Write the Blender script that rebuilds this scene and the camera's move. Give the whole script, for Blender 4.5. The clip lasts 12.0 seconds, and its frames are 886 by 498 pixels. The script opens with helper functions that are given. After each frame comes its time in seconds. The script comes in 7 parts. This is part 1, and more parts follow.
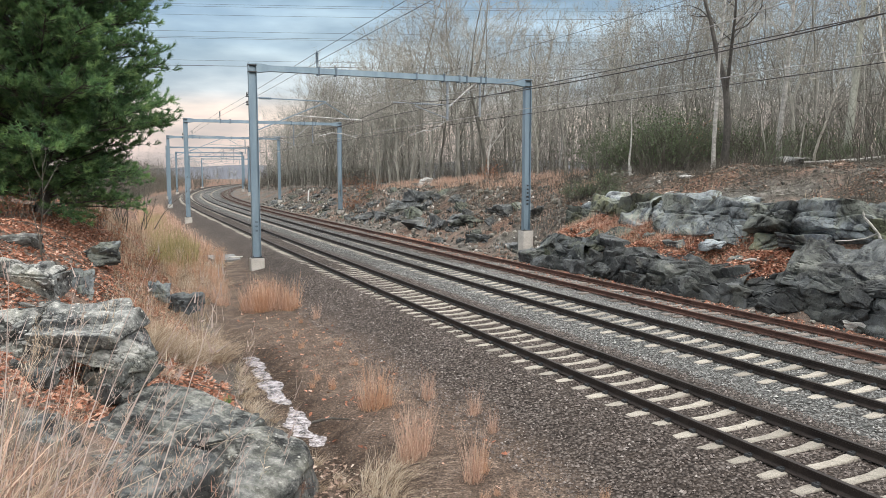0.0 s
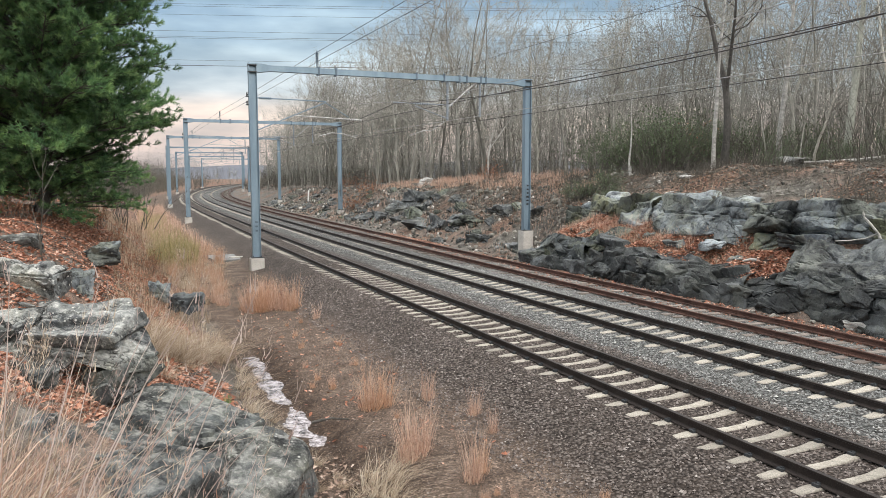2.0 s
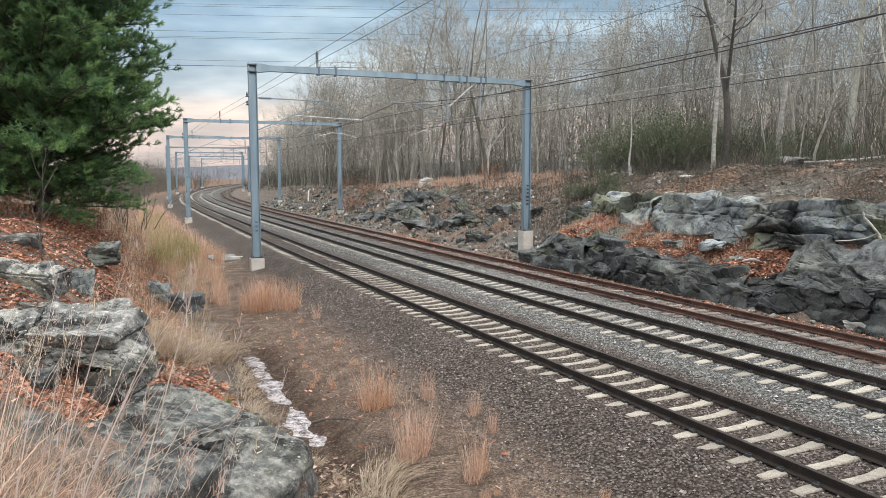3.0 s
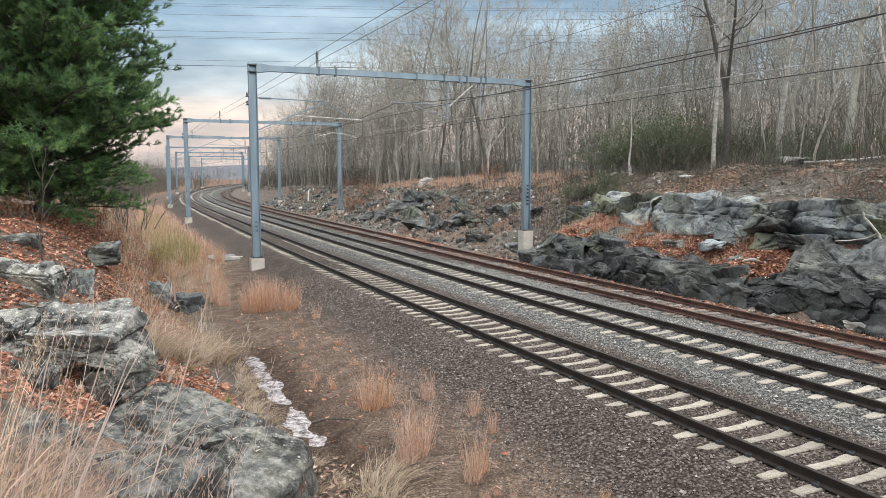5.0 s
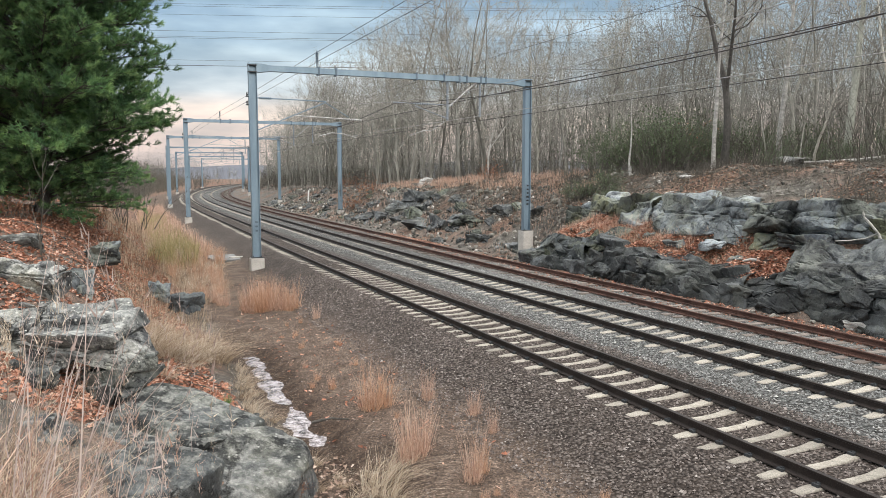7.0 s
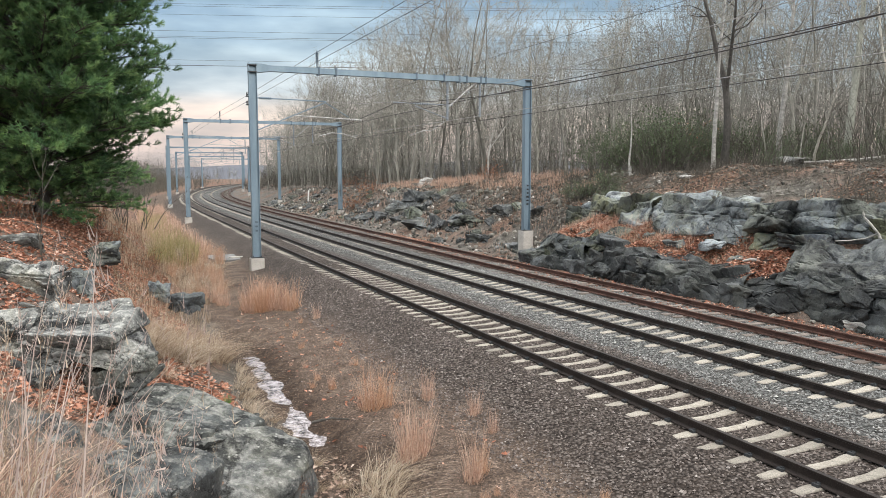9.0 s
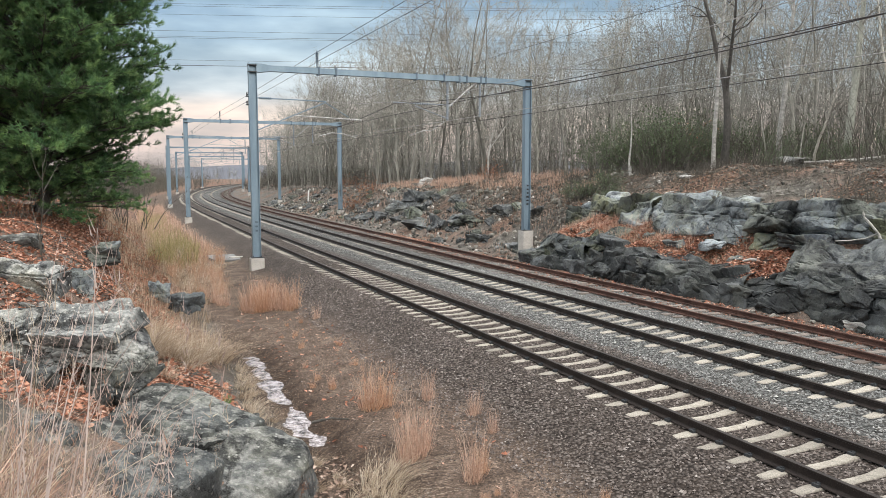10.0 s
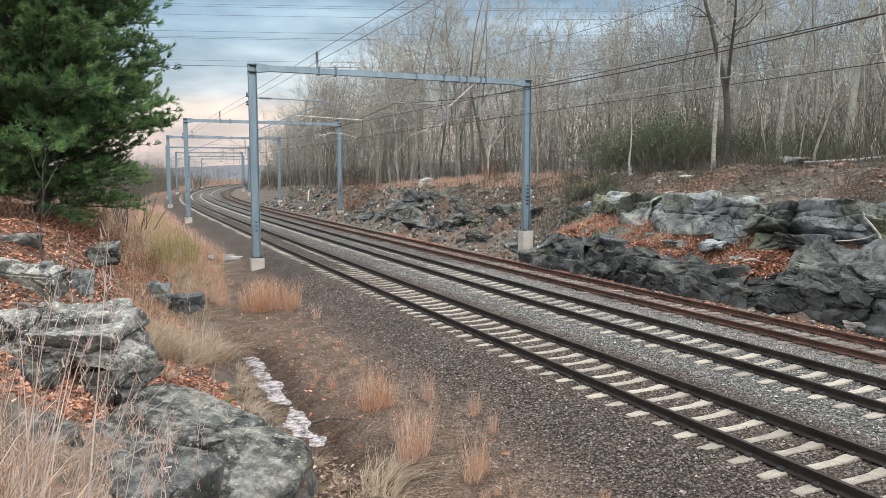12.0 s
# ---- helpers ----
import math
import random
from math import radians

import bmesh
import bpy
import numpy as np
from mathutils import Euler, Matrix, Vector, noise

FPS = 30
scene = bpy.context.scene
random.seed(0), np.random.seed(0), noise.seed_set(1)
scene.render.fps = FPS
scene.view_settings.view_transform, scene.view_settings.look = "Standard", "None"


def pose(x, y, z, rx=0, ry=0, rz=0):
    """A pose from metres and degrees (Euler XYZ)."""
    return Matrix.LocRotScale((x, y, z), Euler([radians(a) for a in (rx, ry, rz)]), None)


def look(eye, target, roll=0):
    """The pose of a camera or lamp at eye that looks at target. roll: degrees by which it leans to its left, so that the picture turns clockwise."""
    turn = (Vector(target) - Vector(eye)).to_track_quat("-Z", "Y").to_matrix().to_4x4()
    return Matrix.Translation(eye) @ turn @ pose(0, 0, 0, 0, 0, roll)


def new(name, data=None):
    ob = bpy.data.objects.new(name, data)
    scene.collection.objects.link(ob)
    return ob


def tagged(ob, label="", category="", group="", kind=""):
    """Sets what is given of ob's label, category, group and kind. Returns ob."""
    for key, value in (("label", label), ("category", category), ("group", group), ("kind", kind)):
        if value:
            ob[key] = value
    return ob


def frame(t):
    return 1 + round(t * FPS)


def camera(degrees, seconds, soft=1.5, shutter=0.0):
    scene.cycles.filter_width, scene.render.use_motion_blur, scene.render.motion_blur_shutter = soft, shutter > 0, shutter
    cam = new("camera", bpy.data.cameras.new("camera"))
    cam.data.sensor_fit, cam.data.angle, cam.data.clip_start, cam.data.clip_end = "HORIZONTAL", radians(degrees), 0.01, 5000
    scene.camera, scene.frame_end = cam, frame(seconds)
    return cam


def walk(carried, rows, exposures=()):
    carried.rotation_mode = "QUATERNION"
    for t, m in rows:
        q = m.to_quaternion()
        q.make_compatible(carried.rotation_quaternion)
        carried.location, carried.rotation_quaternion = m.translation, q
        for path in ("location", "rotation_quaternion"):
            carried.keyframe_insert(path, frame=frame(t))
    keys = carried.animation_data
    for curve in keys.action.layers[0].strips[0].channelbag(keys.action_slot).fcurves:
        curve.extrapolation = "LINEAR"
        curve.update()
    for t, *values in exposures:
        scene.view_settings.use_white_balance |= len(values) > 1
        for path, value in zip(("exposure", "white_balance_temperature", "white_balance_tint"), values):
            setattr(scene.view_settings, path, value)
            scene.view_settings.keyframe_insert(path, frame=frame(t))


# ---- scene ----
# ---------------- camera ----------------
EYE = (0.0, 0.0, 4.14)
cam = camera(61.4, 12.0, soft=0.7)
VIEW = look(EYE, (0.0, 100.0, 4.14 - 10.0))
walk(cam, [(0.0, VIEW), (12.0, VIEW)])

# ---------------- world and sun ----------------
SUN_EL, SUN_AZ = radians(28), radians(150)


def build_world():
    w = bpy.data.worlds.new("dusk_sky")
    scene.world = w
    w.use_nodes = True
    nt = w.node_tree
    nt.nodes.clear()
    N, L = nt.nodes.new, nt.links.new
    out, bg = N("ShaderNodeOutputWorld"), N("ShaderNodeBackground")
    sky = N("ShaderNodeTexSky")
    sky.sky_type = "NISHITA"
    sky.sun_disc = False
    sky.sun_elevation, sky.sun_rotation = SUN_EL, SUN_AZ
    sky.dust_density = 2.0
    co = N("ShaderNodeTexCoord")
    sep = N("ShaderNodeSeparateXYZ")
    L(co.outputs["Generated"], sep.inputs[0])
    # cloud layer: stretched noise in the direction of view
    mp = N("ShaderNodeMapping")
    mp.inputs["Scale"].default_value = (2.2, 2.2, 9.0)
    mp.inputs["Location"].default_value = (0.9, 0.35, 0.2)
    L(co.outputs["Generated"], mp.inputs[0])
    n1 = N("ShaderNodeTexNoise")
    n1.inputs["Scale"].default_value, n1.inputs["Detail"].default_value = 1.7, 7.0
    n1.inputs["Roughness"].default_value = 0.55
    L(mp.outputs[0], n1.inputs["Vector"])
    cr = N("ShaderNodeValToRGB")
    cr.color_ramp.elements[0].position, cr.color_ramp.elements[1].position = 0.40, 0.62
    cr.color_ramp.elements[0].color = (0.42, 0.42, 0.42, 1)
    L(n1.outputs[0], cr.inputs[0])
    # cloud colour by height: rosy at the horizon, white-grey above
    hr = N("ShaderNodeValToRGB")
    e = hr.color_ramp.elements
    e[0].position, e[0].color = 0.0, (0.76, 0.65, 0.61, 1)
    e[1].position, e[1].color = 1.0, (2.75, 2.75, 2.72, 1)
    for z, c in ((0.045, (0.90, 0.75, 0.68)), (0.085, (0.94, 0.83, 0.75)), (0.105, (0.72, 0.79, 0.83)), (0.15, (0.58, 0.72, 0.81)), (0.23, (0.44, 0.62, 0.77)), (0.42, (1.52, 1.54, 1.55))):
        k = hr.color_ramp.elements.new(z)
        k.color = (*c, 1)
    L(sep.outputs["Z"], hr.inputs[0])
    # clear part: Nishita blended with the dusk haze
    sm = N("ShaderNodeMixRGB")
    sm.blend_type = "MULTIPLY"
    sm.inputs[0].default_value = 1.0
    L(sky.outputs[0], sm.inputs[1])
    sm.inputs[2].default_value = (0.078, 0.085, 0.092, 1)
    hz = N("ShaderNodeValToRGB")
    e = hz.color_ramp.elements
    e[0].position, e[0].color = 0.03, (1, 1, 1, 1)
    e[1].position, e[1].color = 0.13, (0, 0, 0, 1)
    L(sep.outputs["Z"], hz.inputs[0])
    m0 = N("ShaderNodeMixRGB")
    L(hz.outputs[0], m0.inputs[0])
    L(sm.outputs[0], m0.inputs[1])
    L(hr.outputs[0], m0.inputs[2])
    # the overcast closes towards the zenith
    cov = N("ShaderNodeValToRGB")
    cov.color_ramp.elements[0].position, cov.color_ramp.elements[1].position = 0.22, 0.55
    L(sep.outputs["Z"], cov.inputs[0])
    mc = N("ShaderNodeMixRGB")
    mc.blend_type = "LIGHTEN"
    mc.inputs[0].default_value = 1.0
    L(cr.outputs[0], mc.inputs[1])
    L(cov.outputs[0], mc.inputs[2])
    m1 = N("ShaderNodeMixRGB")
    L(mc.outputs[0], m1.inputs[0])
    L(m0.outputs[0], m1.inputs[1])
    L(hr.outputs[0], m1.inputs[2])
    # thicker and thinner cloud
    n2 = N("ShaderNodeTexNoise")
    n2.inputs["Scale"].default_value, n2.inputs["Detail"].default_value = 3.1, 6.0
    L(mp.outputs[0], n2.inputs["Vector"])
    thick = N("ShaderNodeValToRGB")
    thick.color_ramp.elements[0].position, thick.color_ramp.elements[1].position = 0.36, 0.66
    thick.color_ramp.elements[0].color, thick.color_ramp.elements[1].color = (0.80, 0.83, 0.86, 1), (1.28, 1.24, 1.20, 1)
    L(n2.outputs[0], thick.inputs[0])
    m2 = N("ShaderNodeMixRGB")
    m2.blend_type = "MULTIPLY"
    m2.inputs[0].default_value = 1.0
    L(m1.outputs[0], m2.inputs[1])
    L(thick.outputs[0], m2.inputs[2])
    L(m2.outputs[0], bg.inputs["Color"])
    bg.inputs["Strength"].default_value = 1.0
    L(bg.outputs[0], out.inputs[0])


build_world()
sun_data = bpy.data.lights.new("sun", "SUN")
sun_data.energy, sun_data.angle, sun_data.color = 1.5, radians(30), (1.0, 0.93, 0.86)
sun = new("sun", sun_data)
# azimuth clockwise from +Y; the lamp shines from there
sx, sy = math.sin(SUN_AZ) * math.cos(SUN_EL), math.cos(SUN_AZ) * math.cos(SUN_EL)
sun.matrix_world = look((sx * 50, sy * 50, math.sin(SUN_EL) * 50), (0, 0, 0))
scene.view_settings.exposure = 0.0


# ---------------- materials ----------------
def ramp(nt, fac, stops):
    r = nt.nodes.new("ShaderNodeValToRGB")
    e = r.color_ramp.elements
    e[0].position, e[0].color = stops[0][0], (*stops[0][1], 1)
    e[1].position, e[1].color = stops[-1][0], (*stops[-1][1], 1)
    for p, c in stops[1:-1]:
        k = e.new(p)
        k.color = (*c, 1)
    nt.links.new(fac, r.inputs[0])
    return r.outputs[0]


def tex(nt, vec, scale, detail=5.0, rough=0.6, kind="Noise", dist=0.0):
    n = nt.nodes.new("ShaderNodeTex" + kind)
    n.inputs["Scale"].default_value = scale
    if kind == "Noise":
        n.inputs["Detail"].default_value, n.inputs["Roughness"].default_value = detail, rough
        n.inputs["Distortion"].default_value = dist
    nt.links.new(vec, n.inputs["Vector"])
    return n


def blend(nt, fac, a, b, mode="MIX"):
    m = nt.nodes.new("ShaderNodeMixRGB")
    m.blend_type = mode
    for sock, v in ((m.inputs[0], fac), (m.inputs[1], a), (m.inputs[2], b)):
        if isinstance(v, (int, float)):
            sock.default_value = v
        elif isinstance(v, tuple):
            sock.default_value = (*v, 1)
        else:
            nt.links.new(v, sock)
    return m.outputs[0]


def begin(name, rough=0.85, metal=0.0, spec=0.35):
    m = bpy.data.materials.new(name)
    m.use_nodes = True
    nt = m.node_tree
    b = nt.nodes["Principled BSDF"]
    b.inputs["Roughness"].default_value, b.inputs["Metallic"].default_value = rough, metal
    b.inputs["Specular IOR Level"].default_value = spec
    return m, nt, b


def coords(nt, world=False):
    if world:
        return nt.nodes.new("ShaderNodeNewGeometry").outputs["Position"]
    return nt.nodes.new("ShaderNodeTexCoord").outputs["Object"]


def bump(nt, b, height, strength=0.5, dist=0.02):
    n = nt.nodes.new("ShaderNodeBump")
    n.inputs["Strength"].default_value, n.inputs["Distance"].default_value = strength, dist
    nt.links.new(height, n.inputs["Height"])
    nt.links.new(n.outputs[0], b.inputs["Normal"])
    return n


def tint_random(nt, col, lo=0.75, hi=1.2, island=False):
    if island:
        r = nt.nodes.new("ShaderNodeNewGeometry").outputs["Random Per Island"]
    else:
        r = nt.nodes.new("ShaderNodeObjectInfo").outputs["Random"]
    c = ramp(nt, r, [(0.0, (lo, lo, lo)), (1.0, (hi, hi, hi))])
    return blend(nt, 1.0, col, c, "MULTIPLY")


def surf(name, stops, coarse=1.0, fine=20.0, rough=0.85, metal=0.0, bmp=0.4, dist=0.02, world=False, rand=None, island=False,
         grain=0.35, spec=0.35, stretch=None):
    """Two scales of variation: broad patches through a ramp, fine grain multiplied on, both in the relief."""
    m, nt, b = begin(name, rough, metal, spec)
    v = coords(nt, world)
    if stretch:
        mp = nt.nodes.new("ShaderNodeMapping")
        mp.inputs["Scale"].default_value = stretch
        nt.links.new(v, mp.inputs[0])
        v = mp.outputs[0]
    a, f = tex(nt, v, coarse, 6.0), tex(nt, v, fine, 4.0)
    col = ramp(nt, a.outputs[0], stops)
    g = ramp(nt, f.outputs[0], [(0.3, (1 - grain,) * 3), (0.7, (1 + grain,) * 3)])
    col = blend(nt, 1.0, col, g, "MULTIPLY")
    if rand:
        col = tint_random(nt, col, rand[0], rand[1], island)
    nt.links.new(col, b.inputs["Base Color"])
    if bmp:
        bump(nt, b, f.outputs[0], bmp, dist)
    return m


def island_colours(name, stops, rough=0.8, trans=0.0, rand_scale=1.0):
    """Each separate blade, leaf or stone takes its own colour from the ramp."""
    m, nt, b = begin(name, rough)
    r = nt.nodes.new("ShaderNodeNewGeometry").outputs["Random Per Island"]
    col = ramp(nt, r, stops)
    f = tex(nt, coords(nt), 9.0, 3.0)
    col = blend(nt, 1.0, col, ramp(nt, f.outputs[0], [(0.25, (0.7, 0.7, 0.7)), (0.75, (1.25, 1.25, 1.25))]), "MULTIPLY")
    nt.links.new(col, b.inputs["Base Color"])
    if trans:
        t = nt.nodes.new("ShaderNodeBsdfTranslucent")
        nt.links.new(col, t.inputs[0])
        x = nt.nodes.new("ShaderNodeMixShader")
        x.inputs[0].default_value = trans
        nt.links.new(b.outputs[0], x.inputs[1])
        nt.links.new(t.outputs[0], x.inputs[2])
        nt.links.new(x.outputs[0], nt.nodes["Material Output"].inputs[0])
    return m


def rock_material(name, dark, mid, light, lichen, wet=0.0, coarse=0.9, grain=0.35, relief=0.9, crust=0.9, algae=0.35, specks=0.5):
    m, nt, b = begin(name, 0.8)
    v = coords(nt, True)
    a = tex(nt, v, coarse, 7.0, 0.6, dist=0.3)
    col = ramp(nt, a.outputs[0], [(0.36, dark), (0.5, mid), (0.62, light)])
    f = tex(nt, v, 14.0, 6.0, 0.7)
    col = blend(nt, 1.0, col, ramp(nt, f.outputs[0], [(0.3, (1 - grain,) * 3), (0.7, (1 + grain,) * 3)]), "MULTIPLY")
    # olive algae and black weathering in broad, sharp-edged patches
    g1, g2 = tex(nt, v, 0.55, 5.0, 0.65, dist=0.6), tex(nt, v, 1.3, 7.0, 0.72, dist=0.8)
    col = blend(nt, ramp(nt, g1.outputs[0], [(0.50, (0, 0, 0)), (0.58, (algae,) * 3)]), col, blend(nt, 1.0, col, (1.12, 1.05, 0.72), "MULTIPLY"))
    # the black also stands in for shadow the rocks lack
    col = blend(nt, 1.0, col, ramp(nt, g2.outputs[0], [(0.42, (0.30, 0.31, 0.34)), (0.495, (0.95, 0.95, 0.95)), (0.60, (1.05, 1.05, 1.04)), (0.66, (1.4, 1.38, 1.3))]), "MULTIPLY")
    l = tex(nt, v, 5.0, 5.0, 0.7)
    # lichen colour weighted by the normal's z, so upper faces are paler than sides
    nz = nt.nodes.new("ShaderNodeSeparateXYZ")
    nt.links.new(nt.nodes.new("ShaderNodeNewGeometry").outputs["Normal"], nz.inputs[0])
    up = ramp(nt, nz.outputs["Z"], [(0.15, (0.15, 0.15, 0.15)), (0.75, (1, 1, 1))])
    lk = blend(nt, 1.0, ramp(nt, l.outputs[0], [(0.46, (0, 0, 0)), (0.66, (crust,) * 3)]), up, "MULTIPLY")
    col = blend(nt, lk, col, lichen)
    # irregular cracks
    wv = tex(nt, v, 1.7, 6.0, 0.7)
    c = nt.nodes.new("ShaderNodeTexVoronoi")
    c.feature = "DISTANCE_TO_EDGE"
    c.inputs["Scale"].default_value = 0.8
    mp = nt.nodes.new("ShaderNodeMapping")
    mp.inputs["Rotation"].default_value = (0.35, 0.2, 0.5)
    mp.inputs["Scale"].default_value = (0.6, 0.9, 2.2)
    nt.links.new(blend(nt, 1.0, v, wv.outputs["Color"], "ADD"), mp.inputs[0])
    nt.links.new(mp.outputs[0], c.inputs["Vector"])
    crack = ramp(nt, c.outputs["Distance"], [(0.0, (0.10, 0.10, 0.10)), (0.028, (1, 1, 1))])
    col = blend(nt, 0.9, col, crack, "MULTIPLY")
    c2 = nt.nodes.new("ShaderNodeTexVoronoi")
    c2.feature = "DISTANCE_TO_EDGE"
    c2.inputs["Scale"].default_value = 2.6
    nt.links.new(mp.outputs[0], c2.inputs["Vector"])
    few = ramp(nt, g2.outputs[0], [(0.44, (1, 1, 1)), (0.54, (0, 0, 0))])
    col = blend(nt, few, col, blend(nt, 1.0, col, ramp(nt, c2.outputs["Distance"], [(0.0, (0.3, 0.3, 0.3)), (0.035, (1, 1, 1))]), "MULTIPLY"))
    # pale lichen spots the size of coins
    sv = tex(nt, v, 11.0, kind="Voronoi")
    so = nt.nodes.new("ShaderNodeSeparateColor")
    nt.links.new(sv.outputs["Color"], so.inputs[0])
    spot = blend(nt, 1.0, ramp(nt, sv.outputs["Distance"], [(0.16, (1, 1, 1)), (0.30, (0, 0, 0))]), ramp(nt, so.outputs[0], [(0.72, (0, 0, 0)), (0.78, (specks,) * 3)]), "MULTIPLY")
    col = blend(nt, spot, col, lichen)
    # speckle of lichen and mineral grain
    s2 = tex(nt, v, 60.0, 3.0, 0.7)
    col = blend(nt, 1.0, col, ramp(nt, s2.outputs[0], [(0.35, (0.75, 0.75, 0.75)), (0.6, (1.1, 1.1, 1.1)), (0.75, (1.7, 1.7, 1.65))]), "MULTIPLY")
    col = tint_random(nt, col, 0.62, 1.38)
    nt.links.new(col, b.inputs["Base Color"])
    h = blend(nt, 0.5, f.outputs[0], crack, "MULTIPLY")
    bump(nt, b, h, relief, 0.06)
    b.inputs["Roughness"].default_value = 0.8 - wet
    return m


def ground_material():
    m, nt, b = begin("ground_mix", 0.95, 0, 0.2)
    v = coords(nt, True)

    def attr(n):
        a = nt.nodes.new("ShaderNodeAttribute")
        a.attribute_name = n
        return a.outputs["Fac"]

    big, mid, fine = tex(nt, v, 0.25, 5.0), tex(nt, v, 2.2, 6.0), tex(nt, v, 22.0, 5.0, 0.7)
    # broken stone: each cell one stone
    vo = tex(nt, v, 17.0, kind="Voronoi")
    vs = tex(nt, v, 34.0, kind="Voronoi")
    sepc = nt.nodes.new("ShaderNodeSeparateColor")
    nt.links.new(vo.outputs["Color"], sepc.inputs[0])
    brown = ramp(nt, sepc.outputs[0], [(0.0, (0.060, 0.048, 0.042)), (0.5, (0.135, 0.112, 0.098)), (0.9, (0.185, 0.16, 0.145)), (1.0, (0.28, 0.25, 0.23))])
    grey = ramp(nt, sepc.outputs[0], [(0.0, (0.085, 0.088, 0.086)), (0.5, (0.20, 0.205, 0.20)), (0.85, (0.30, 0.30, 0.29)), (1.0, (0.48, 0.47, 0.45))])
    stone = blend(nt, attr("grey"), brown, grey)
    # shade between the stones is painted dark into the colour
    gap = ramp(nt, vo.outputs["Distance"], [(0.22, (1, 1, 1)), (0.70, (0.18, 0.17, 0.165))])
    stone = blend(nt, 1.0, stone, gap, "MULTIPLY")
    dirt = ramp(nt, mid.outputs[0], [(0.3, (0.075, 0.054, 0.042)), (0.55, (0.145, 0.106, 0.082)), (0.75, (0.215, 0.165, 0.13))])
    dirt = blend(nt, 1.0, dirt, ramp(nt, fine.outputs[0], [(0.3, (0.55, 0.55, 0.55)), (0.7, (1.4, 1.4, 1.4))]), "MULTIPLY")
    sp = nt.nodes.new("ShaderNodeSeparateColor")
    nt.links.new(vs.outputs["Color"], sp.inputs[0])
    grit = ramp(nt, sp.outputs[0], [(0.0, (0.45, 0.45, 0.45)), (0.6, (1.0, 1.0, 1.0)), (0.92, (1.35, 1.35, 1.35)), (1.0, (2.3, 2.3, 2.3))])
    dirt = blend(nt, 1.0, dirt, grit, "MULTIPLY")
    leaf = ramp(nt, sp.outputs[1], [(0.0, (0.050, 0.030, 0.022)), (0.4, (0.16, 0.080, 0.052)), (0.75, (0.27, 0.135, 0.085)), (1.0, (0.42, 0.28, 0.20))])
    soil = ramp(nt, mid.outputs[0], [(0.3, (0.055, 0.051, 0.045)), (0.55, (0.148, 0.136, 0.120)), (0.75, (0.28, 0.262, 0.235))])
    lm = blend(nt, 1.0, attr("leaf"), ramp(nt, mid.outputs[0], [(0.35, (0.35, 0.35, 0.35)), (0.6, (1, 1, 1))]), "MULTIPLY")
    wood = blend(nt, lm, blend(nt, 1.0, soil, ramp(nt, fine.outputs[0], [(0.32, (0.35, 0.35, 0.35)), (0.68, (1.6, 1.6, 1.6))]), "MULTIPLY"), leaf)
    col = blend(nt, attr("dirt"), wood, dirt)
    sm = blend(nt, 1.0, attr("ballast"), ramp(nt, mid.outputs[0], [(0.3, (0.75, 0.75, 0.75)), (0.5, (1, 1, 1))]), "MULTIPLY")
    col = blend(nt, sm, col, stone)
    col = blend(nt, 1.0, col, ramp(nt, big.outputs[0], [(0.3, (0.85, 0.85, 0.85)), (0.7, (1.12, 1.12, 1.12))]), "MULTIPLY")
    col = blend(nt, attr("damp"), col, blend(nt, 1.0, col, (0.50, 0.47, 0.45), "MULTIPLY"))
    nt.links.new(col, b.inputs["Base Color"])
    hh = blend(nt, attr("ballast"), fine.outputs[0], gap)
    bump(nt, b, hh, 0.8, 0.035)
    return m


def needle_material():
    """Blue-green needles, with shoots of fresher green here and there and a little change from needle to needle."""
    m, nt, b = begin("white_pine_needles", 0.5, 0, 0.4)
    n = tex(nt, coords(nt), 1.5, 3.0, 0.6)
    col = ramp(nt, n.outputs[0], [(0.36, (0.055, 0.115, 0.058)), (0.5, (0.125, 0.235, 0.098)), (0.64, (0.25, 0.39, 0.155))])
    col = tint_random(nt, col, 0.72, 1.3, True)
    col = tint_random(nt, col, 0.7, 1.3)
    nt.links.new(col, b.inputs["Base Color"])
    t = nt.nodes.new("ShaderNodeBsdfTranslucent")
    nt.links.new(col, t.inputs[0])
    x = nt.nodes.new("ShaderNodeMixShader")
    x.inputs[0].default_value = 0.42
    nt.links.new(b.outputs[0], x.inputs[1])
    nt.links.new(t.outputs[0], x.inputs[2])
    nt.links.new(x.outputs[0], nt.nodes["Material Output"].inputs[0])
    return m


M_GROUND = ground_material()
M_ROCK_L = rock_material("grey_gneiss", (0.022, 0.025, 0.027), (0.080, 0.088, 0.090), (0.165, 0.175, 0.175), (0.42, 0.415, 0.38), relief=0.8, crust=0.6, grain=0.5)
M_ROCK_R = rock_material("dark_ledge_rock", (0.018, 0.020, 0.021), (0.150, 0.170, 0.182), (0.275, 0.305, 0.322), (0.25, 0.26, 0.22), 0.1, 0.45, 0.25, 0.5, 0.45, 0.55, 0.5)
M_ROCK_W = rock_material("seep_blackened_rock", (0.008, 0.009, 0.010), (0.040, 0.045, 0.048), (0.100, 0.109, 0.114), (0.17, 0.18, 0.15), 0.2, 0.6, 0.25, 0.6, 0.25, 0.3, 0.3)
M_ROCK_P = rock_material("lichen_crusted_gneiss", (0.045, 0.049, 0.049), (0.145, 0.152, 0.148), (0.24, 0.245, 0.235), (0.50, 0.495, 0.46), relief=0.8, crust=0.7, algae=0.3, specks=0.9, grain=0.5)
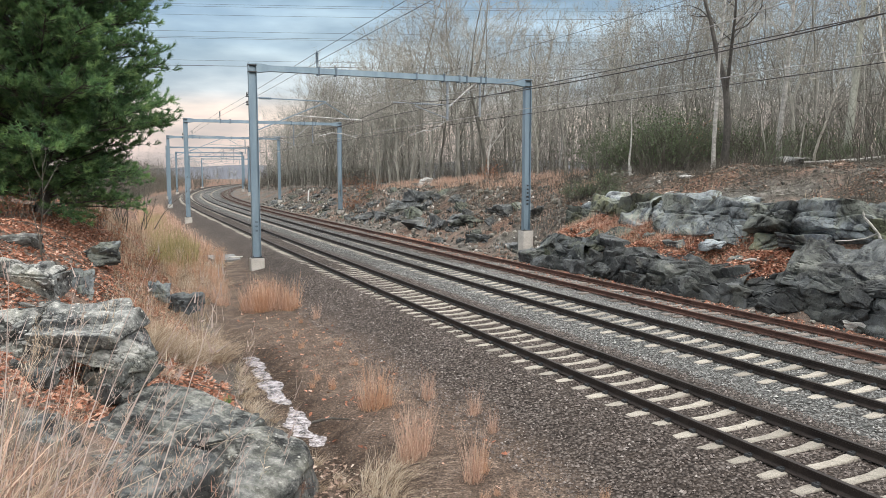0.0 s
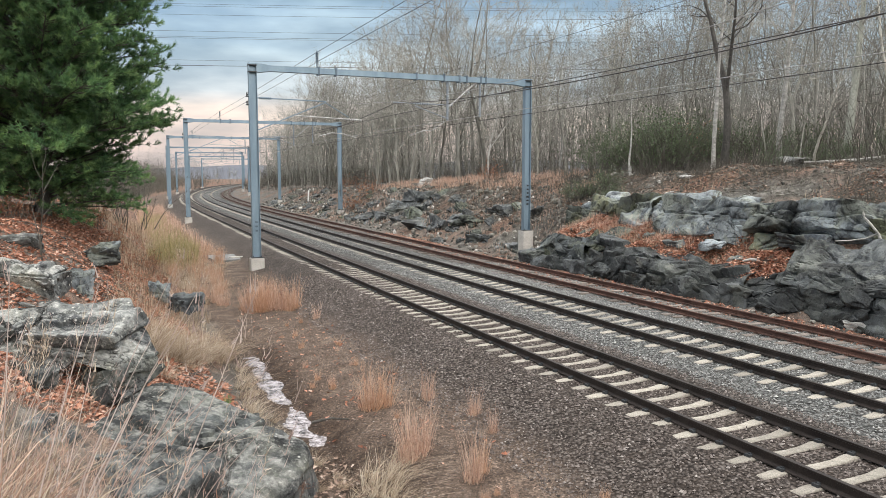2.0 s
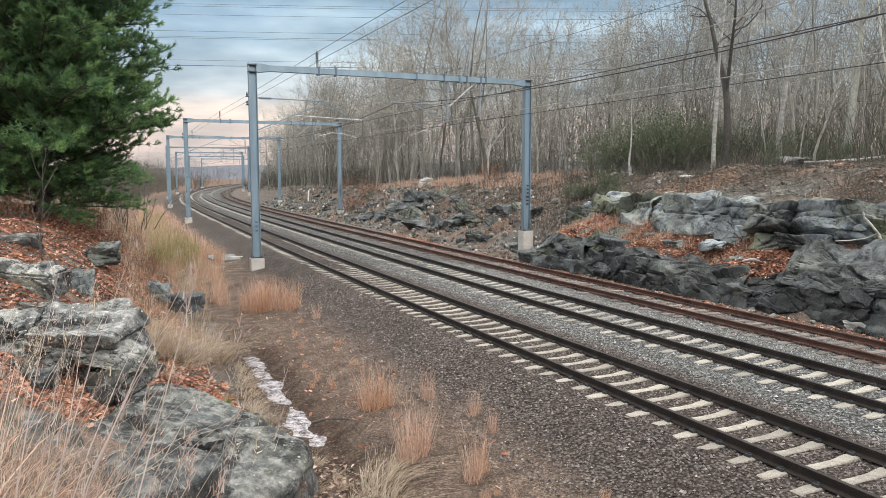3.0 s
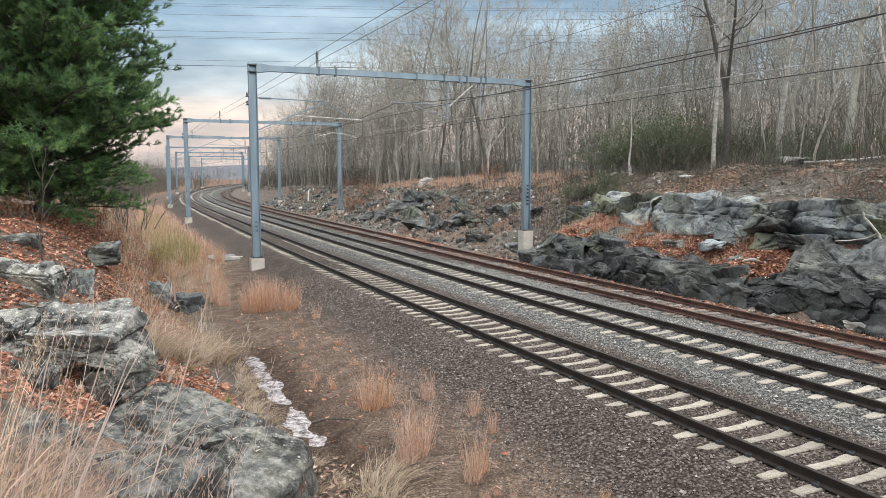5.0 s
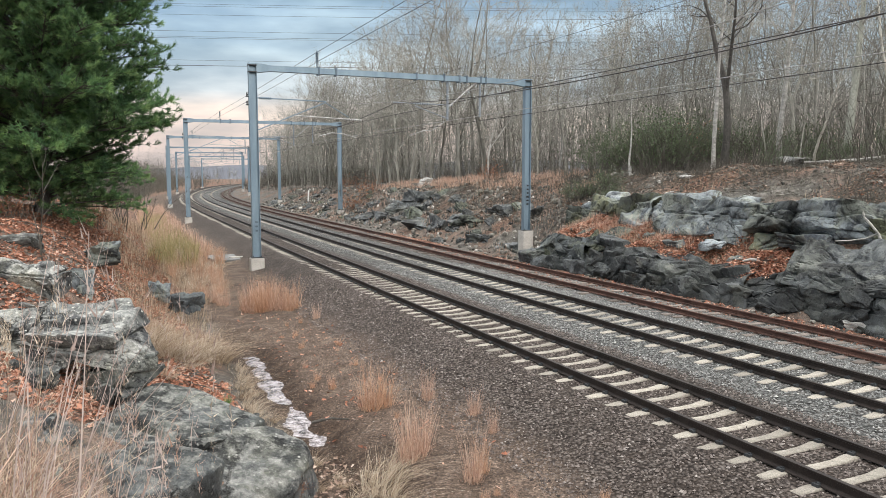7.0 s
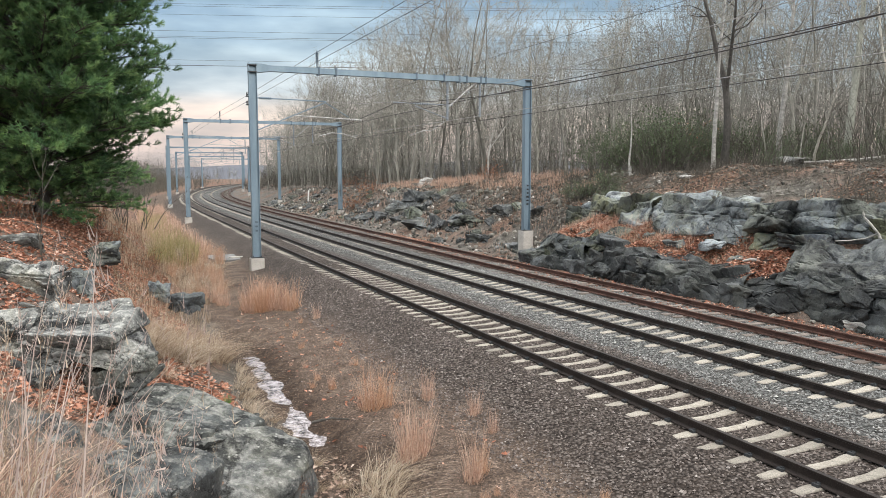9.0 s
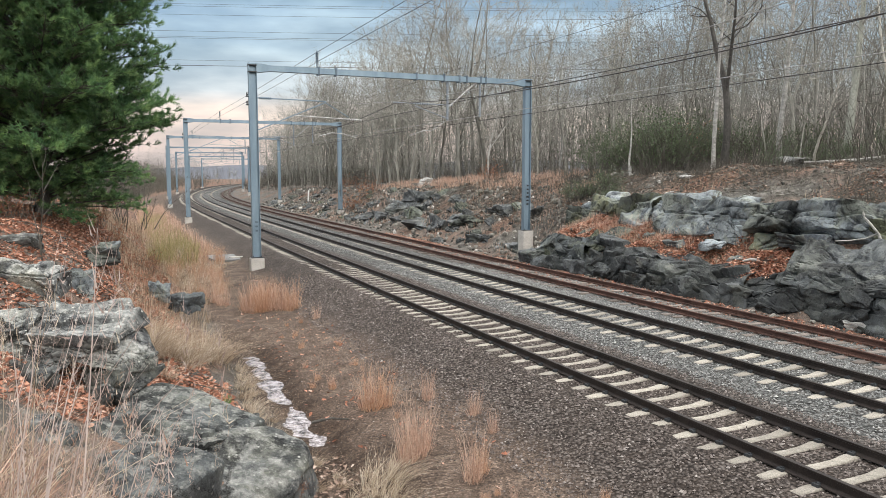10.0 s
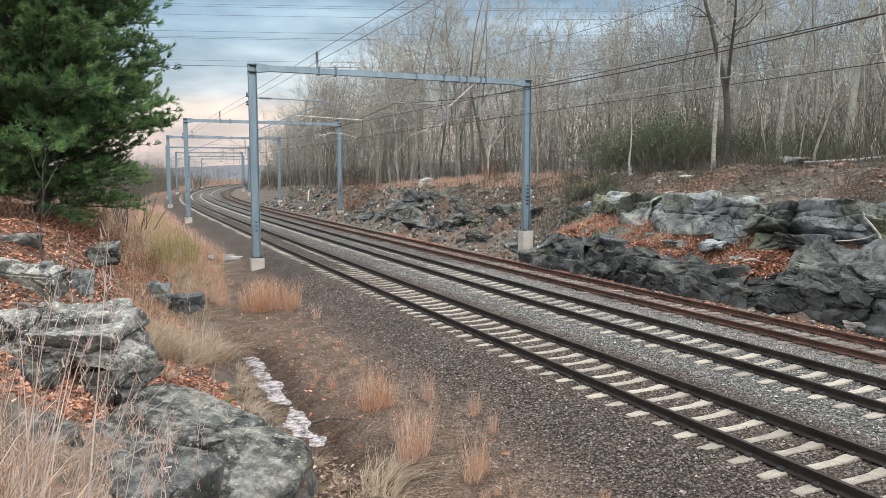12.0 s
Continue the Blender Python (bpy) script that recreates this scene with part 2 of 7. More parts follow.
M_ROCK_G = rock_material("mossy_ledge_rock", (0.028, 0.032, 0.028), (0.088, 0.100, 0.088), (0.165, 0.180, 0.160), (0.27, 0.29, 0.20), 0.05, 0.5, 0.3, 0.6, 0.5, 0.9, 0.5)
M_ROCK_D = rock_material("dark_grey_ledge_rock", (0.016, 0.018, 0.019), (0.070, 0.077, 0.081), (0.150, 0.160, 0.165), (0.20, 0.21, 0.18), 0.15, 0.6, 0.25, 0.6, 0.3, 0.4, 0.4)
M_PALE = surf("pale_stone", [(0.3, (0.30, 0.295, 0.28)), (0.7, (0.58, 0.57, 0.54))], 3.0, 30.0, world=True)
M_CONC = surf("tie_concrete", [(0.3, (0.225, 0.203, 0.172)), (0.7, (0.42, 0.388, 0.335))], 2.6, 40.0, 0.9, bmp=0.25, dist=0.006, rand=(0.72, 1.2))
M_FOOT = surf("footing_concrete", [(0.3, (0.38, 0.36, 0.33)), (0.7, (0.58, 0.555, 0.52))], 1.5, 25.0, 0.9, bmp=0.3, dist=0.01)
M_PAD = surf("stained_pad_concrete", [(0.3, (0.12, 0.118, 0.115)), (0.7, (0.26, 0.258, 0.25))], 2.0, 25.0, 0.9, bmp=0.3, dist=0.01)
M_TIMBER = surf("weathered_tie_timber", [(0.3, (0.10, 0.085, 0.075)), (0.7, (0.26, 0.225, 0.20))], 2.0, 30.0, 0.95, rand=(0.7, 1.3), stretch=(1, 8, 8))
M_RAIL = surf("dark_rail_steel", [(0.3, (0.020, 0.016, 0.015)), (0.7, (0.050, 0.040, 0.036))], 2.0, 40.0, 0.55, 0.3, bmp=0.15, dist=0.004, world=True)
M_RUST = surf("rusty_rail_steel", [(0.3, (0.055, 0.030, 0.024)), (0.7, (0.12, 0.062, 0.048))], 2.0, 40.0, 0.85, 0.1, bmp=0.3, dist=0.004, world=True)
M_STEEL = surf("galvanised_steel", [(0.3, (0.165, 0.235, 0.295)), (0.7, (0.25, 0.335, 0.40))], 0.8, 18.0, 0.5, 0.35, bmp=0.08, dist=0.004, grain=0.10, stretch=(3, 3, 0.5))
M_DARK = surf("dark_fitting_steel", [(0.3, (0.035, 0.04, 0.045)), (0.7, (0.07, 0.075, 0.08))], 3.0, 30.0, 0.6, 0.3)
M_CLAMP = surf("dull_clamp_steel", [(0.3, (0.09, 0.125, 0.16)), (0.7, (0.15, 0.20, 0.245))], 1.5, 18.0, 0.55, 0.35, bmp=0.05, dist=0.004, grain=0.15)
M_INS = surf("porcelain_grey", [(0.3, (0.20, 0.23, 0.26)), (0.7, (0.30, 0.335, 0.365))], 3.0, 30.0, 0.3, bmp=0.0)
M_WIRE = surf("weathered_copper_wire", [(0.3, (0.055, 0.05, 0.05)), (0.7, (0.09, 0.085, 0.085))], 1.0, 20.0, 0.6, 0.3, bmp=0.0)
M_ALU = surf("bright_aluminium_wire", [(0.3, (0.36, 0.36, 0.36)), (0.7, (0.5, 0.5, 0.49))], 1.0, 20.0, 0.45, 0.5, bmp=0.0)
M_MARK = surf("black_marking_paint", [(0.3, (0.02, 0.02, 0.022)), (0.7, (0.03, 0.03, 0.032))], 5.0, 50.0, bmp=0.0)
M_PLATE = surf("white_plate_paint", [(0.3, (0.70, 0.70, 0.70)), (0.7, (0.82, 0.82, 0.81))], 5.0, 50.0, bmp=0.0)
M_BARK = surf("grey_bark", [(0.3, (0.13, 0.125, 0.108)), (0.55, (0.25, 0.243, 0.215)), (0.75, (0.44, 0.43, 0.39))], 1.2, 12.0, 0.95, bmp=0.5, dist=0.02, rand=(0.7, 1.75), stretch=(2.5, 2.5, 0.6))
M_PALEBARK = surf("pale_birch_bark", [(0.3, (0.22, 0.215, 0.20)), (0.7, (0.58, 0.57, 0.54))], 1.5, 12.0, 0.9, bmp=0.4, dist=0.01, rand=(0.85, 1.1), stretch=(1, 1, 3))
M_GREENBARK = surf("grey_green_bark", [(0.3, (0.24, 0.25, 0.215)), (0.7, (0.42, 0.43, 0.375))], 1.5, 12.0, 0.95, bmp=0.5, dist=0.02, stretch=(2.5, 2.5, 0.6))
M_DARKBARK = surf("dark_oak_bark", [(0.3, (0.042, 0.039, 0.036)), (0.7, (0.105, 0.099, 0.090))], 1.5, 12.0, 0.95, bmp=0.6, dist=0.03, stretch=(2.5, 2.5, 0.6))
M_TWIG = surf("grey_twigs", [(0.3, (0.20, 0.194, 0.170)), (0.7, (0.44, 0.428, 0.385))], 0.7, 8.0, 0.95, bmp=0.0, rand=(0.7, 1.25))
M_BRUSH = surf("brown_brush_twigs", [(0.3, (0.060, 0.056, 0.046)), (0.7, (0.165, 0.153, 0.130))], 0.5, 6.0, 0.95, bmp=0.0, rand=(0.65, 1.3))
M_WOODS = surf("far_wood_bark", [(0.3, (0.11, 0.108, 0.092)), (0.7, (0.34, 0.333, 0.298))], 0.5, 6.0, 0.95, bmp=0.0, world=True, rand=(0.6, 1.3), island=True)
M_GRASS_P = island_colours("pinkish_bluestem_grass", [(0.0, (0.36, 0.21, 0.15)), (0.5, (0.58, 0.39, 0.30)), (1.0, (0.78, 0.60, 0.48))], 0.75, 0.3)
M_GRASS_S = island_colours("bleached_straw_grass", [(0.0, (0.24, 0.17, 0.12)), (0.5, (0.54, 0.44, 0.33)), (1.0, (0.82, 0.73, 0.60))], 0.7, 0.3)
M_LITTER_B = island_colours("brown_leaf_litter", [(0.0, (0.08, 0.058, 0.046)), (0.5, (0.22, 0.150, 0.115)), (0.85, (0.36, 0.255, 0.20)), (1.0, (0.58, 0.49, 0.42))], 0.85)
M_REDLEAF = island_colours("russet_leaves", [(0.0, (0.16, 0.065, 0.04)), (0.5, (0.32, 0.14, 0.08)), (1.0, (0.46, 0.26, 0.16))], 0.8, 0.25)
M_LITTER = island_colours("oak_leaf_litter", [(0.0, (0.15, 0.060, 0.036)), (0.45, (0.34, 0.143, 0.088)), (0.8, (0.52, 0.265, 0.175)), (1.0, (0.68, 0.49, 0.39))], 0.8, 0.1)
M_GRASS_O = island_colours("orange_bluestem_grass", [(0.0, (0.34, 0.17, 0.10)), (0.5, (0.56, 0.34, 0.22)), (1.0, (0.74, 0.54, 0.40))], 0.75, 0.25)
M_GRASS_T = island_colours("straw_grass", [(0.0, (0.15, 0.10, 0.07)), (0.5, (0.36, 0.265, 0.18)), (1.0, (0.66, 0.55, 0.42))], 0.75, 0.25)
M_GRASS_Y = island_colours("yellow_green_grass", [(0.0, (0.17, 0.16, 0.07)), (0.5, (0.37, 0.32, 0.15)), (1.0, (0.58, 0.48, 0.29))], 0.75, 0.3)
M_PLUME = island_colours("pinkish_seed_heads", [(0.0, (0.34, 0.25, 0.22)), (1.0, (0.62, 0.52, 0.47))], 0.9, 0.4)
M_NEEDLE = needle_material()
M_EVERGREEN = island_colours("dull_evergreen_leaves", [(0.0, (0.065, 0.095, 0.052)), (1.0, (0.17, 0.215, 0.12))], 0.7, 0.3)
M_STONES = island_colours("brown_ballast_stones", [(0.0, (0.040, 0.032, 0.029)), (0.5, (0.135, 0.113, 0.102)), (0.94, (0.24, 0.207, 0.19)), (1.0, (0.40, 0.365, 0.34))], 0.9)
M_STONES_G = island_colours("grey_ballast_stones", [(0.0, (0.09, 0.092, 0.09)), (0.5, (0.21, 0.215, 0.21)), (0.9, (0.32, 0.32, 0.31)), (1.0, (0.55, 0.54, 0.52))], 0.9)


# ---------------- mesh helpers ----------------
def mesh_of(name, V, polys, mat, smooth=False):
    """A mesh from vertex and polygon arrays (all polygons with the same number of corners, or a list of such arrays)."""
    me = bpy.data.meshes.new(name)
    V = np.asarray(V, dtype=np.float32).reshape(-1, 3)
    groups = [np.asarray(p, dtype=np.int32) for p in (polys if isinstance(polys, list) else [polys])]
    groups = [p for p in groups if len(p)]
    loops = np.concatenate([p.ravel() for p in groups])
    sizes = np.concatenate([np.full(len(p), p.shape[1], dtype=np.int32) for p in groups])
    starts = np.concatenate([[0], np.cumsum(sizes)[:-1]]).astype(np.int32)
    me.vertices.add(len(V))
    me.vertices.foreach_set("co", V.ravel())
    me.loops.add(len(loops))
    me.loops.foreach_set("vertex_index", loops)
    me.polygons.add(len(sizes))
    me.polygons.foreach_set("loop_start", starts)
    me.update(calc_edges=True)
    me.validate()
    me.polygons.foreach_set("use_smooth", np.full(len(me.polygons), bool(smooth)))
    me.materials.append(mat)
    return me


def thing(name, label, category, group="", kind="", m=None):
    ob = new(name)
    ob.empty_display_size = 0.2
    if m is not None:
        ob.matrix_world = m
    return tagged(ob, label, category, group, kind)


def part(name, me, parent, label="", m=None):
    ob = new(name, me)
    ob.parent = parent
    if m is not None:
        ob.matrix_basis = m
    return tagged(ob, label)


class Soup:
    """Collects triangles and quads of many small pieces into one mesh."""

    def __init__(self):
        self.v, self.t, self.q, self.n = [], [], [], 0

    def add(self, V, tris=None, quads=None):
        V = np.asarray(V, dtype=np.float32).reshape(-1, 3)
        if tris is not None and len(tris):
            self.t.append(np.asarray(tris, dtype=np.int32) + self.n)
        if quads is not None and len(quads):
            self.q.append(np.asarray(quads, dtype=np.int32) + self.n)
        self.v.append(V)
        self.n += len(V)

    def box(self, c, size, rz=0.0, m=None):
        x, y, z = (0.5 * k for k in size)
        P = np.array([(-x, -y, -z), (x, -y, -z), (x, y, -z), (-x, y, -z), (-x, -y, z), (x, -y, z), (x, y, z), (-x, y, z)])
        if m is not None:
            P = P @ np.array(m.to_3x3()).T
        elif rz:
            a = radians(rz)
            P = P @ np.array([[math.cos(a), -math.sin(a), 0], [math.sin(a), math.cos(a), 0], [0, 0, 1]]).T
        self.add(P + np.array(c), quads=[(0, 3, 2, 1), (4, 5, 6, 7), (0, 1, 5, 4), (1, 2, 6, 5), (2, 3, 7, 6), (3, 0, 4, 7)])

    def tube(self, pts, radii, sides=6, cap=True):
        P = np.asarray(pts, dtype=float)
        R = np.broadcast_to(np.asarray(radii, dtype=float), (len(P),))
        d = np.gradient(P, axis=0)
        d /= np.linalg.norm(d, axis=1)[:, None] + 1e-9
        ref = np.array([0.0, 0.0, 1.0]) if abs(d[:, 2]).mean() < 0.8 else np.array([1.0, 0.0, 0.0])
        u = np.cross(d, ref)
        u /= np.linalg.norm(u, axis=1)[:, None] + 1e-9
        w = np.cross(d, u)
        a = np.arange(sides) * 2 * math.pi / sides
        ring = P[:, None] + R[:, None, None] * (np.cos(a)[None, :, None] * u[:, None] + np.sin(a)[None, :, None] * w[:, None])
        n = len(P)
        i, j = np.meshgrid(np.arange(n - 1), np.arange(sides), indexing="ij")
        k = (j + 1) % sides
        q = np.stack([i * sides + j, i * sides + k, (i + 1) * sides + k, (i + 1) * sides + j], -1).reshape(-1, 4)
        t = []
        if cap:
            for base, order in ((0, 1), ((n - 1) * sides, -1)):
                for c in range(1, sides - 1):
                    t.append((base, base + c, base + c + 1)[::order])
        self.add(ring.reshape(-1, 3), t, q)

    def mesh(self, name, mat, smooth=False):
        pol = []
        if self.t:
            pol.append(np.concatenate(self.t))
        if self.q:
            pol.append(np.concatenate(self.q))
        return mesh_of(name, np.concatenate(self.v), pol, mat, smooth)


# ---------------- the line of the railway ----------------
# s runs along the nearer track's centre, w across it (positive towards the rock cut), z = 0 at the rail tops
KNOT_S = (0, 30, 60, 100, 160, 240, 340)
KNOT_K = (-0.00089, 0.00064, -0.00009, 0.00075, 0.00177, 0.00058, 0.00148)
X0, Y0, H0 = 11.2846, -1.5854, -0.41597
DS = 0.5
_s = np.arange(-160.0, 620.0, DS)
_k = np.interp(_s, KNOT_S, KNOT_K)
_k[_s < 0] = 0
_h = np.cumsum(_k) * DS
_h += H0 - np.interp(0.0, _s, _h)
_x, _y = np.cumsum(np.sin(_h)) * DS, np.cumsum(np.cos(_h)) * DS
_x += X0 - np.interp(0.0, _s, _x)
_y += Y0 - np.interp(0.0, _s, _y)


def line(s, w=0.0, z=0.0):
    s = np.asarray(s, dtype=float)
    h = np.interp(s, _s, _h)
    x = np.interp(s, _s, _x) + w * np.cos(h)
    y = np.interp(s, _s, _y) - w * np.sin(h)
    return np.stack([x, y, np.broadcast_to(np.asarray(z, dtype=float), x.shape)], -1)


def turn_at(s):
    """Heading of the line in degrees about z; local y then runs along it and local x across."""
    return -math.degrees(float(np.interp(s, _s, _h)))


def at(s, w, z, rz=0.0):
    p = line(s, w, z)
    return pose(float(p[0]), float(p[1]), float(p[2]), 0, 0, turn_at(s) + rz)


def sstep(a, b, x):
    t = np.clip((np.asarray(x, dtype=float) - a) / (b - a), 0, 1)
    return t * t * (3 - 2 * t)


def vnoise(x, y, scale, seed=0.0):
    """Smooth value noise on a lattice, vectorised."""
    x, y = np.asarray(x, dtype=float) / scale + seed * 7.31, np.asarray(y, dtype=float) / scale + seed * 3.17
    i, j = np.floor(x), np.floor(y)
    fx, fy = x - i, y - j
    fx, fy = fx * fx * (3 - 2 * fx), fy * fy * (3 - 2 * fy)

    def hsh(a, b):
        v = np.sin(a * 127.1 + b * 311.7) * 43758.5453
        return v - np.floor(v)

    return (hsh(i, j) * (1 - fx) + hsh(i + 1, j) * fx) * (1 - fy) + (hsh(i, j + 1) * (1 - fx) + hsh(i + 1, j + 1) * fx) * fy - 0.5


def ledge_low(s):
    return np.interp(s, [14, 20, 23, 25.4, 28, 32, 36.0, 38.5, 40.5, 43, 46], [1.0, 1.1, 1.3, 0.75, 0.66, 1.05, 1.45, 1.1, 0.3, -0.1, 0.0])


def ledge_mid(s):
    return np.interp(s, [14, 20, 23, 28, 31, 37.5, 41, 44], [1.6, 1.6, 1.5, 1.4, 1.8, 1.9, 0.9, 0.6])


def ledge_top(s):
    return np.interp(s, [14, 25, 31, 38, 44], [3.1, 3.1, 3.2, 3.0, 2.4])


def height(s, w):
    """Ground height by place along and across the line."""
    s, w = np.broadcast_arrays(np.asarray(s, dtype=float), np.asarray(w, dtype=float))
    base = np.interp(w, [-6.6, -5.2, -3.6, -1.75, -1.35, 1.4, 1.9, 2.4, 5.3, 5.8, 6.7, 9.2, 10.2],
                     [-0.78, -0.74, -0.64, -0.25, -0.198, -0.200, -0.23, -0.198, -0.200, -0.30, -0.44, -0.44, -0.42])
    # shallow cribs between the rails, fuller farther along
    base = base - (0.030 - 0.075 * sstep(26, 62, s)) * (np.exp(-(w / 0.62) ** 6) + np.exp(-((w - 3.85) / 0.62) ** 6))
    # ditch beside the cess
    base = base - 0.34 * np.exp(-((w + 6.15) / 0.55) ** 2) * sstep(12, 16, s) * (1 - sstep(27, 31, s))
    # hill on the near side
    foot = np.interp(s, [0, 14, 24, 34, 50, 80, 140, 260], [-6.5, -6.6, -6.7, -6.6, -6.0, -6.2, -7.0, -9.0])
    wide = np.interp(s, [0, 7, 10, 14, 22, 30, 40, 80, 200], [4.0, 4.4, 5.2, 7.0, 7.5, 6.6, 5.8, 8.0, 12.0])
    rise = np.interp(s, [-20, 7, 10, 14, 20, 28, 40, 80, 130, 260], [3.6, 3.6, 3.2, 2.6, 2.8, 3.4, 3.6, 2.8, 1.8, 1.0])
    left = rise * sstep(0, 1, (foot - w) / wide)
    left = left + (left > 0.05) * 0.35 * vnoise(s, w, 2.3, 1) + (left > 0.3) * 0.2 * vnoise(s, w, 0.8, 2)
    # rock cut and wood on the far side
    top = np.interp(s, [-40, 35, 50, 65, 90, 115, 160, 260], [4.3, 4.2, 4.0, 3.6, 2.9, 2.3, 1.8, 1.4])
    lz, ub, ut = ledge_low(s), ledge_mid(s), ledge_top(s)
    r1 = np.select([w < 10.1, w < 11.1, w < 12.6, w < 14.2, w < 17.5, w < 22.0],
                   [0 * w, (w - 10.1) * (lz + 0.12), (lz + 0.12) + (w - 11.1) / 1.5 * (ub - lz), (ub + 0.12) + (w - 12.6) / 1.6 * (ut - ub),
                    (ut + 0.12) + (w - 14.2) / 3.3 * (top + 0.3 - ut), top + 0.42 + (w - 17.5) * 0.07],
                   top + 0.42 + 0.315 + np.minimum(w - 22.0, 30) * 0.008)
    r2 = np.interp(w, [10.4, 12.5, 16.0, 19.0, 24.0, 40.0, 90.0], [0.0, 0.22, 0.80, 0.97, 1.05, 1.12, 1.0]) * (top + 0.42)
    mixr = sstep(38, 50, s)
    right = r1 * (1 - mixr) + r2 * mixr
    right = right + (w > 10.3) * sstep(10.3, 11.5, w) * (0.5 * vnoise(s, w, 2.6, 3) + 0.34 * vnoise(s, w, 0.9, 4))
    # ground lowered here so that the near portal's footing shows from the camera
    right = right - 0.75 * np.exp(-((s - 43.2) / 1.5) ** 2 - ((w - 12.0) / 1.3) ** 2)
    rough = 0.03 * vnoise(s, w, 0.6, 5) + (0.10 * vnoise(s, w, 1.1, 6) + 0.09 * vnoise(s, w, 0.33, 16) + 0.05 * vnoise(s, w, 0.13, 17)) * np.exp(-((w + 6.15) / 0.8) ** 2)
    return base + left + right + rough


# ---------------- ground ----------------
def build_ground():
    s = np.concatenate([np.arange(-150, -20, 5.0), np.arange(-20, 18, 0.4), np.arange(18, 28.8, 0.1), np.arange(28.8, 50, 0.4), np.arange(50, 130, 1.2), np.arange(130, 340, 4.0), np.arange(340, 615, 12.0)])
    w = np.concatenate([-np.geomspace(500, 17, 26), np.arange(-16, -7, 0.25), np.arange(-7, -5.2, 0.07), np.arange(-5.2, 20, 0.25), np.geomspace(20.5, 500, 30)])
    S, W = np.meshgrid(s, w, indexing="ij")
    Z = height(S, W)
    P = line(S.ravel(), W.ravel(), Z.ravel())
    # far outskirts settle to a plain
    n, m = S.shape
    i, j = np.meshgrid(np.arange(n - 1), np.arange(m - 1), indexing="ij")
    q = np.stack([i * m + j, i * m + j + 1, (i + 1) * m + j + 1, (i + 1) * m + j], -1).reshape(-1, 4)
    me = mesh_of("ground", P, q, M_GROUND, True)
    S, W = S.ravel(), W.ravel()
    edge = 0.5 * vnoise(S, W, 1.3, 8) + 0.3 * vnoise(S, W, 0.45, 9)
    masks = {
        "ballast": sstep(-3.7, -2.7, W + edge) * (1 - sstep(9.4, 9.9, W + edge * 0.6)),
        "grey": sstep(1.2, 2.2, W + edge * 0.5),
        "dirt": sstep(-7.3, -6.4, W + edge) * (1 - sstep(9.0, 9.6, W)),
        "damp": np.exp(-((W + 6.1 + edge) / 0.75) ** 2) * sstep(15, 19, S) * (1 - sstep(27, 31, S)),
        "leaf": np.clip(np.where(W > 9, np.where(S > 44, 0.14, 0.28), np.where((W < -7.2) & (S > 18), 0.9, 0.3)) + 1.6 * vnoise(S, W, 3.0, 10) + 0.8 * vnoise(S, W, 0.9, 11), 0, 1),
    }
    for name, val in masks.items():
        a = me.attributes.new(name, "FLOAT", "POINT")
        a.data.foreach_set("value", np.asarray(val, dtype=np.float32))
    return tagged(new("ground", me), "railway cutting with stone ballast, brown dirt and leaf-strewn banks", "ground", kind="structure")


build_ground()


# ---------------- tracks ----------------
def rail_profile():
    half = [(0.0, 0.0), (0.037, 0.0), (0.037, -0.032), (0.010, -0.045), (0.009, -0.130), (0.070, -0.152), (0.075, -0.170)]
    left = [(-x, z) for x, z in half[1:]][::-1]
    return np.array(half[1:] + left)


def rail_mesh(name, w, z, s0, s1, mat, lean=0.0):
    s = np.concatenate([np.arange(s0, min(s1, 120), 1.5), np.arange(120, s1, 4.0)])
    prof = rail_profile()
    n, k = len(s), len(prof)
    V = np.concatenate([line(np.full(k, a), w + prof[:, 0], z + prof[:, 1]) for a in s])
    i, j = np.meshgrid(np.arange(n - 1), np.arange(k), indexing="ij")
    l = (j + 1) % k
    q = np.stack([i * k + j, (i + 1) * k + j, (i + 1) * k + l, i * k + l], -1).reshape(-1, 4)
    return mesh_of(name, V, q, mat)


def sleeper_mesh():
    """Concrete tie with raised rail seats and a dished middle; its top lies 0.17 m below the rail top."""
    xs = [-1.295, -1.24, -0.95, -0.56, -0.30, 0.0, 0.30, 0.56, 0.95, 1.24, 1.295]
    top = [-0.235, -0.195, -0.172, -0.172, -0.205, -0.215, -0.205, -0.172, -0.172, -0.195, -0.235]
    hw = [0.082, 0.092, 0.100, 0.100, 0.086, 0.082, 0.086, 0.100, 0.100, 0.092, 0.082]
    V = []
    for x, z, h in zip(xs, top, hw):
        V += [(x, -h - 0.02, -0.38), (x, -h, z - 0.012), (x, -h + 0.014, z), (x, h - 0.014, z), (x, h, z - 0.012), (x, h + 0.02, -0.38)]
    q = []
    for i in range(len(xs) - 1):
        for j in range(5):
            q.append((i * 6 + j, (i + 1) * 6 + j, (i + 1) * 6 + j + 1, i * 6 + j + 1))
    e = (len(xs) - 1) * 6
    t = [(0, 1, 2), (0, 2, 3), (0, 3, 4), (0, 4, 5), (e, e + 2, e + 1), (e, e + 3, e + 2), (e, e + 4, e + 3), (e, e + 5, e + 4)]
    return mesh_of("sleeper", V, [np.array(t), np.array(q)], M_CONC)


def timber_mesh():
    b = Soup()
    b.box((0, 0, -0.25), (2.55, 0.22, 0.16))
    return b.mesh("sleeper", M_TIMBER)


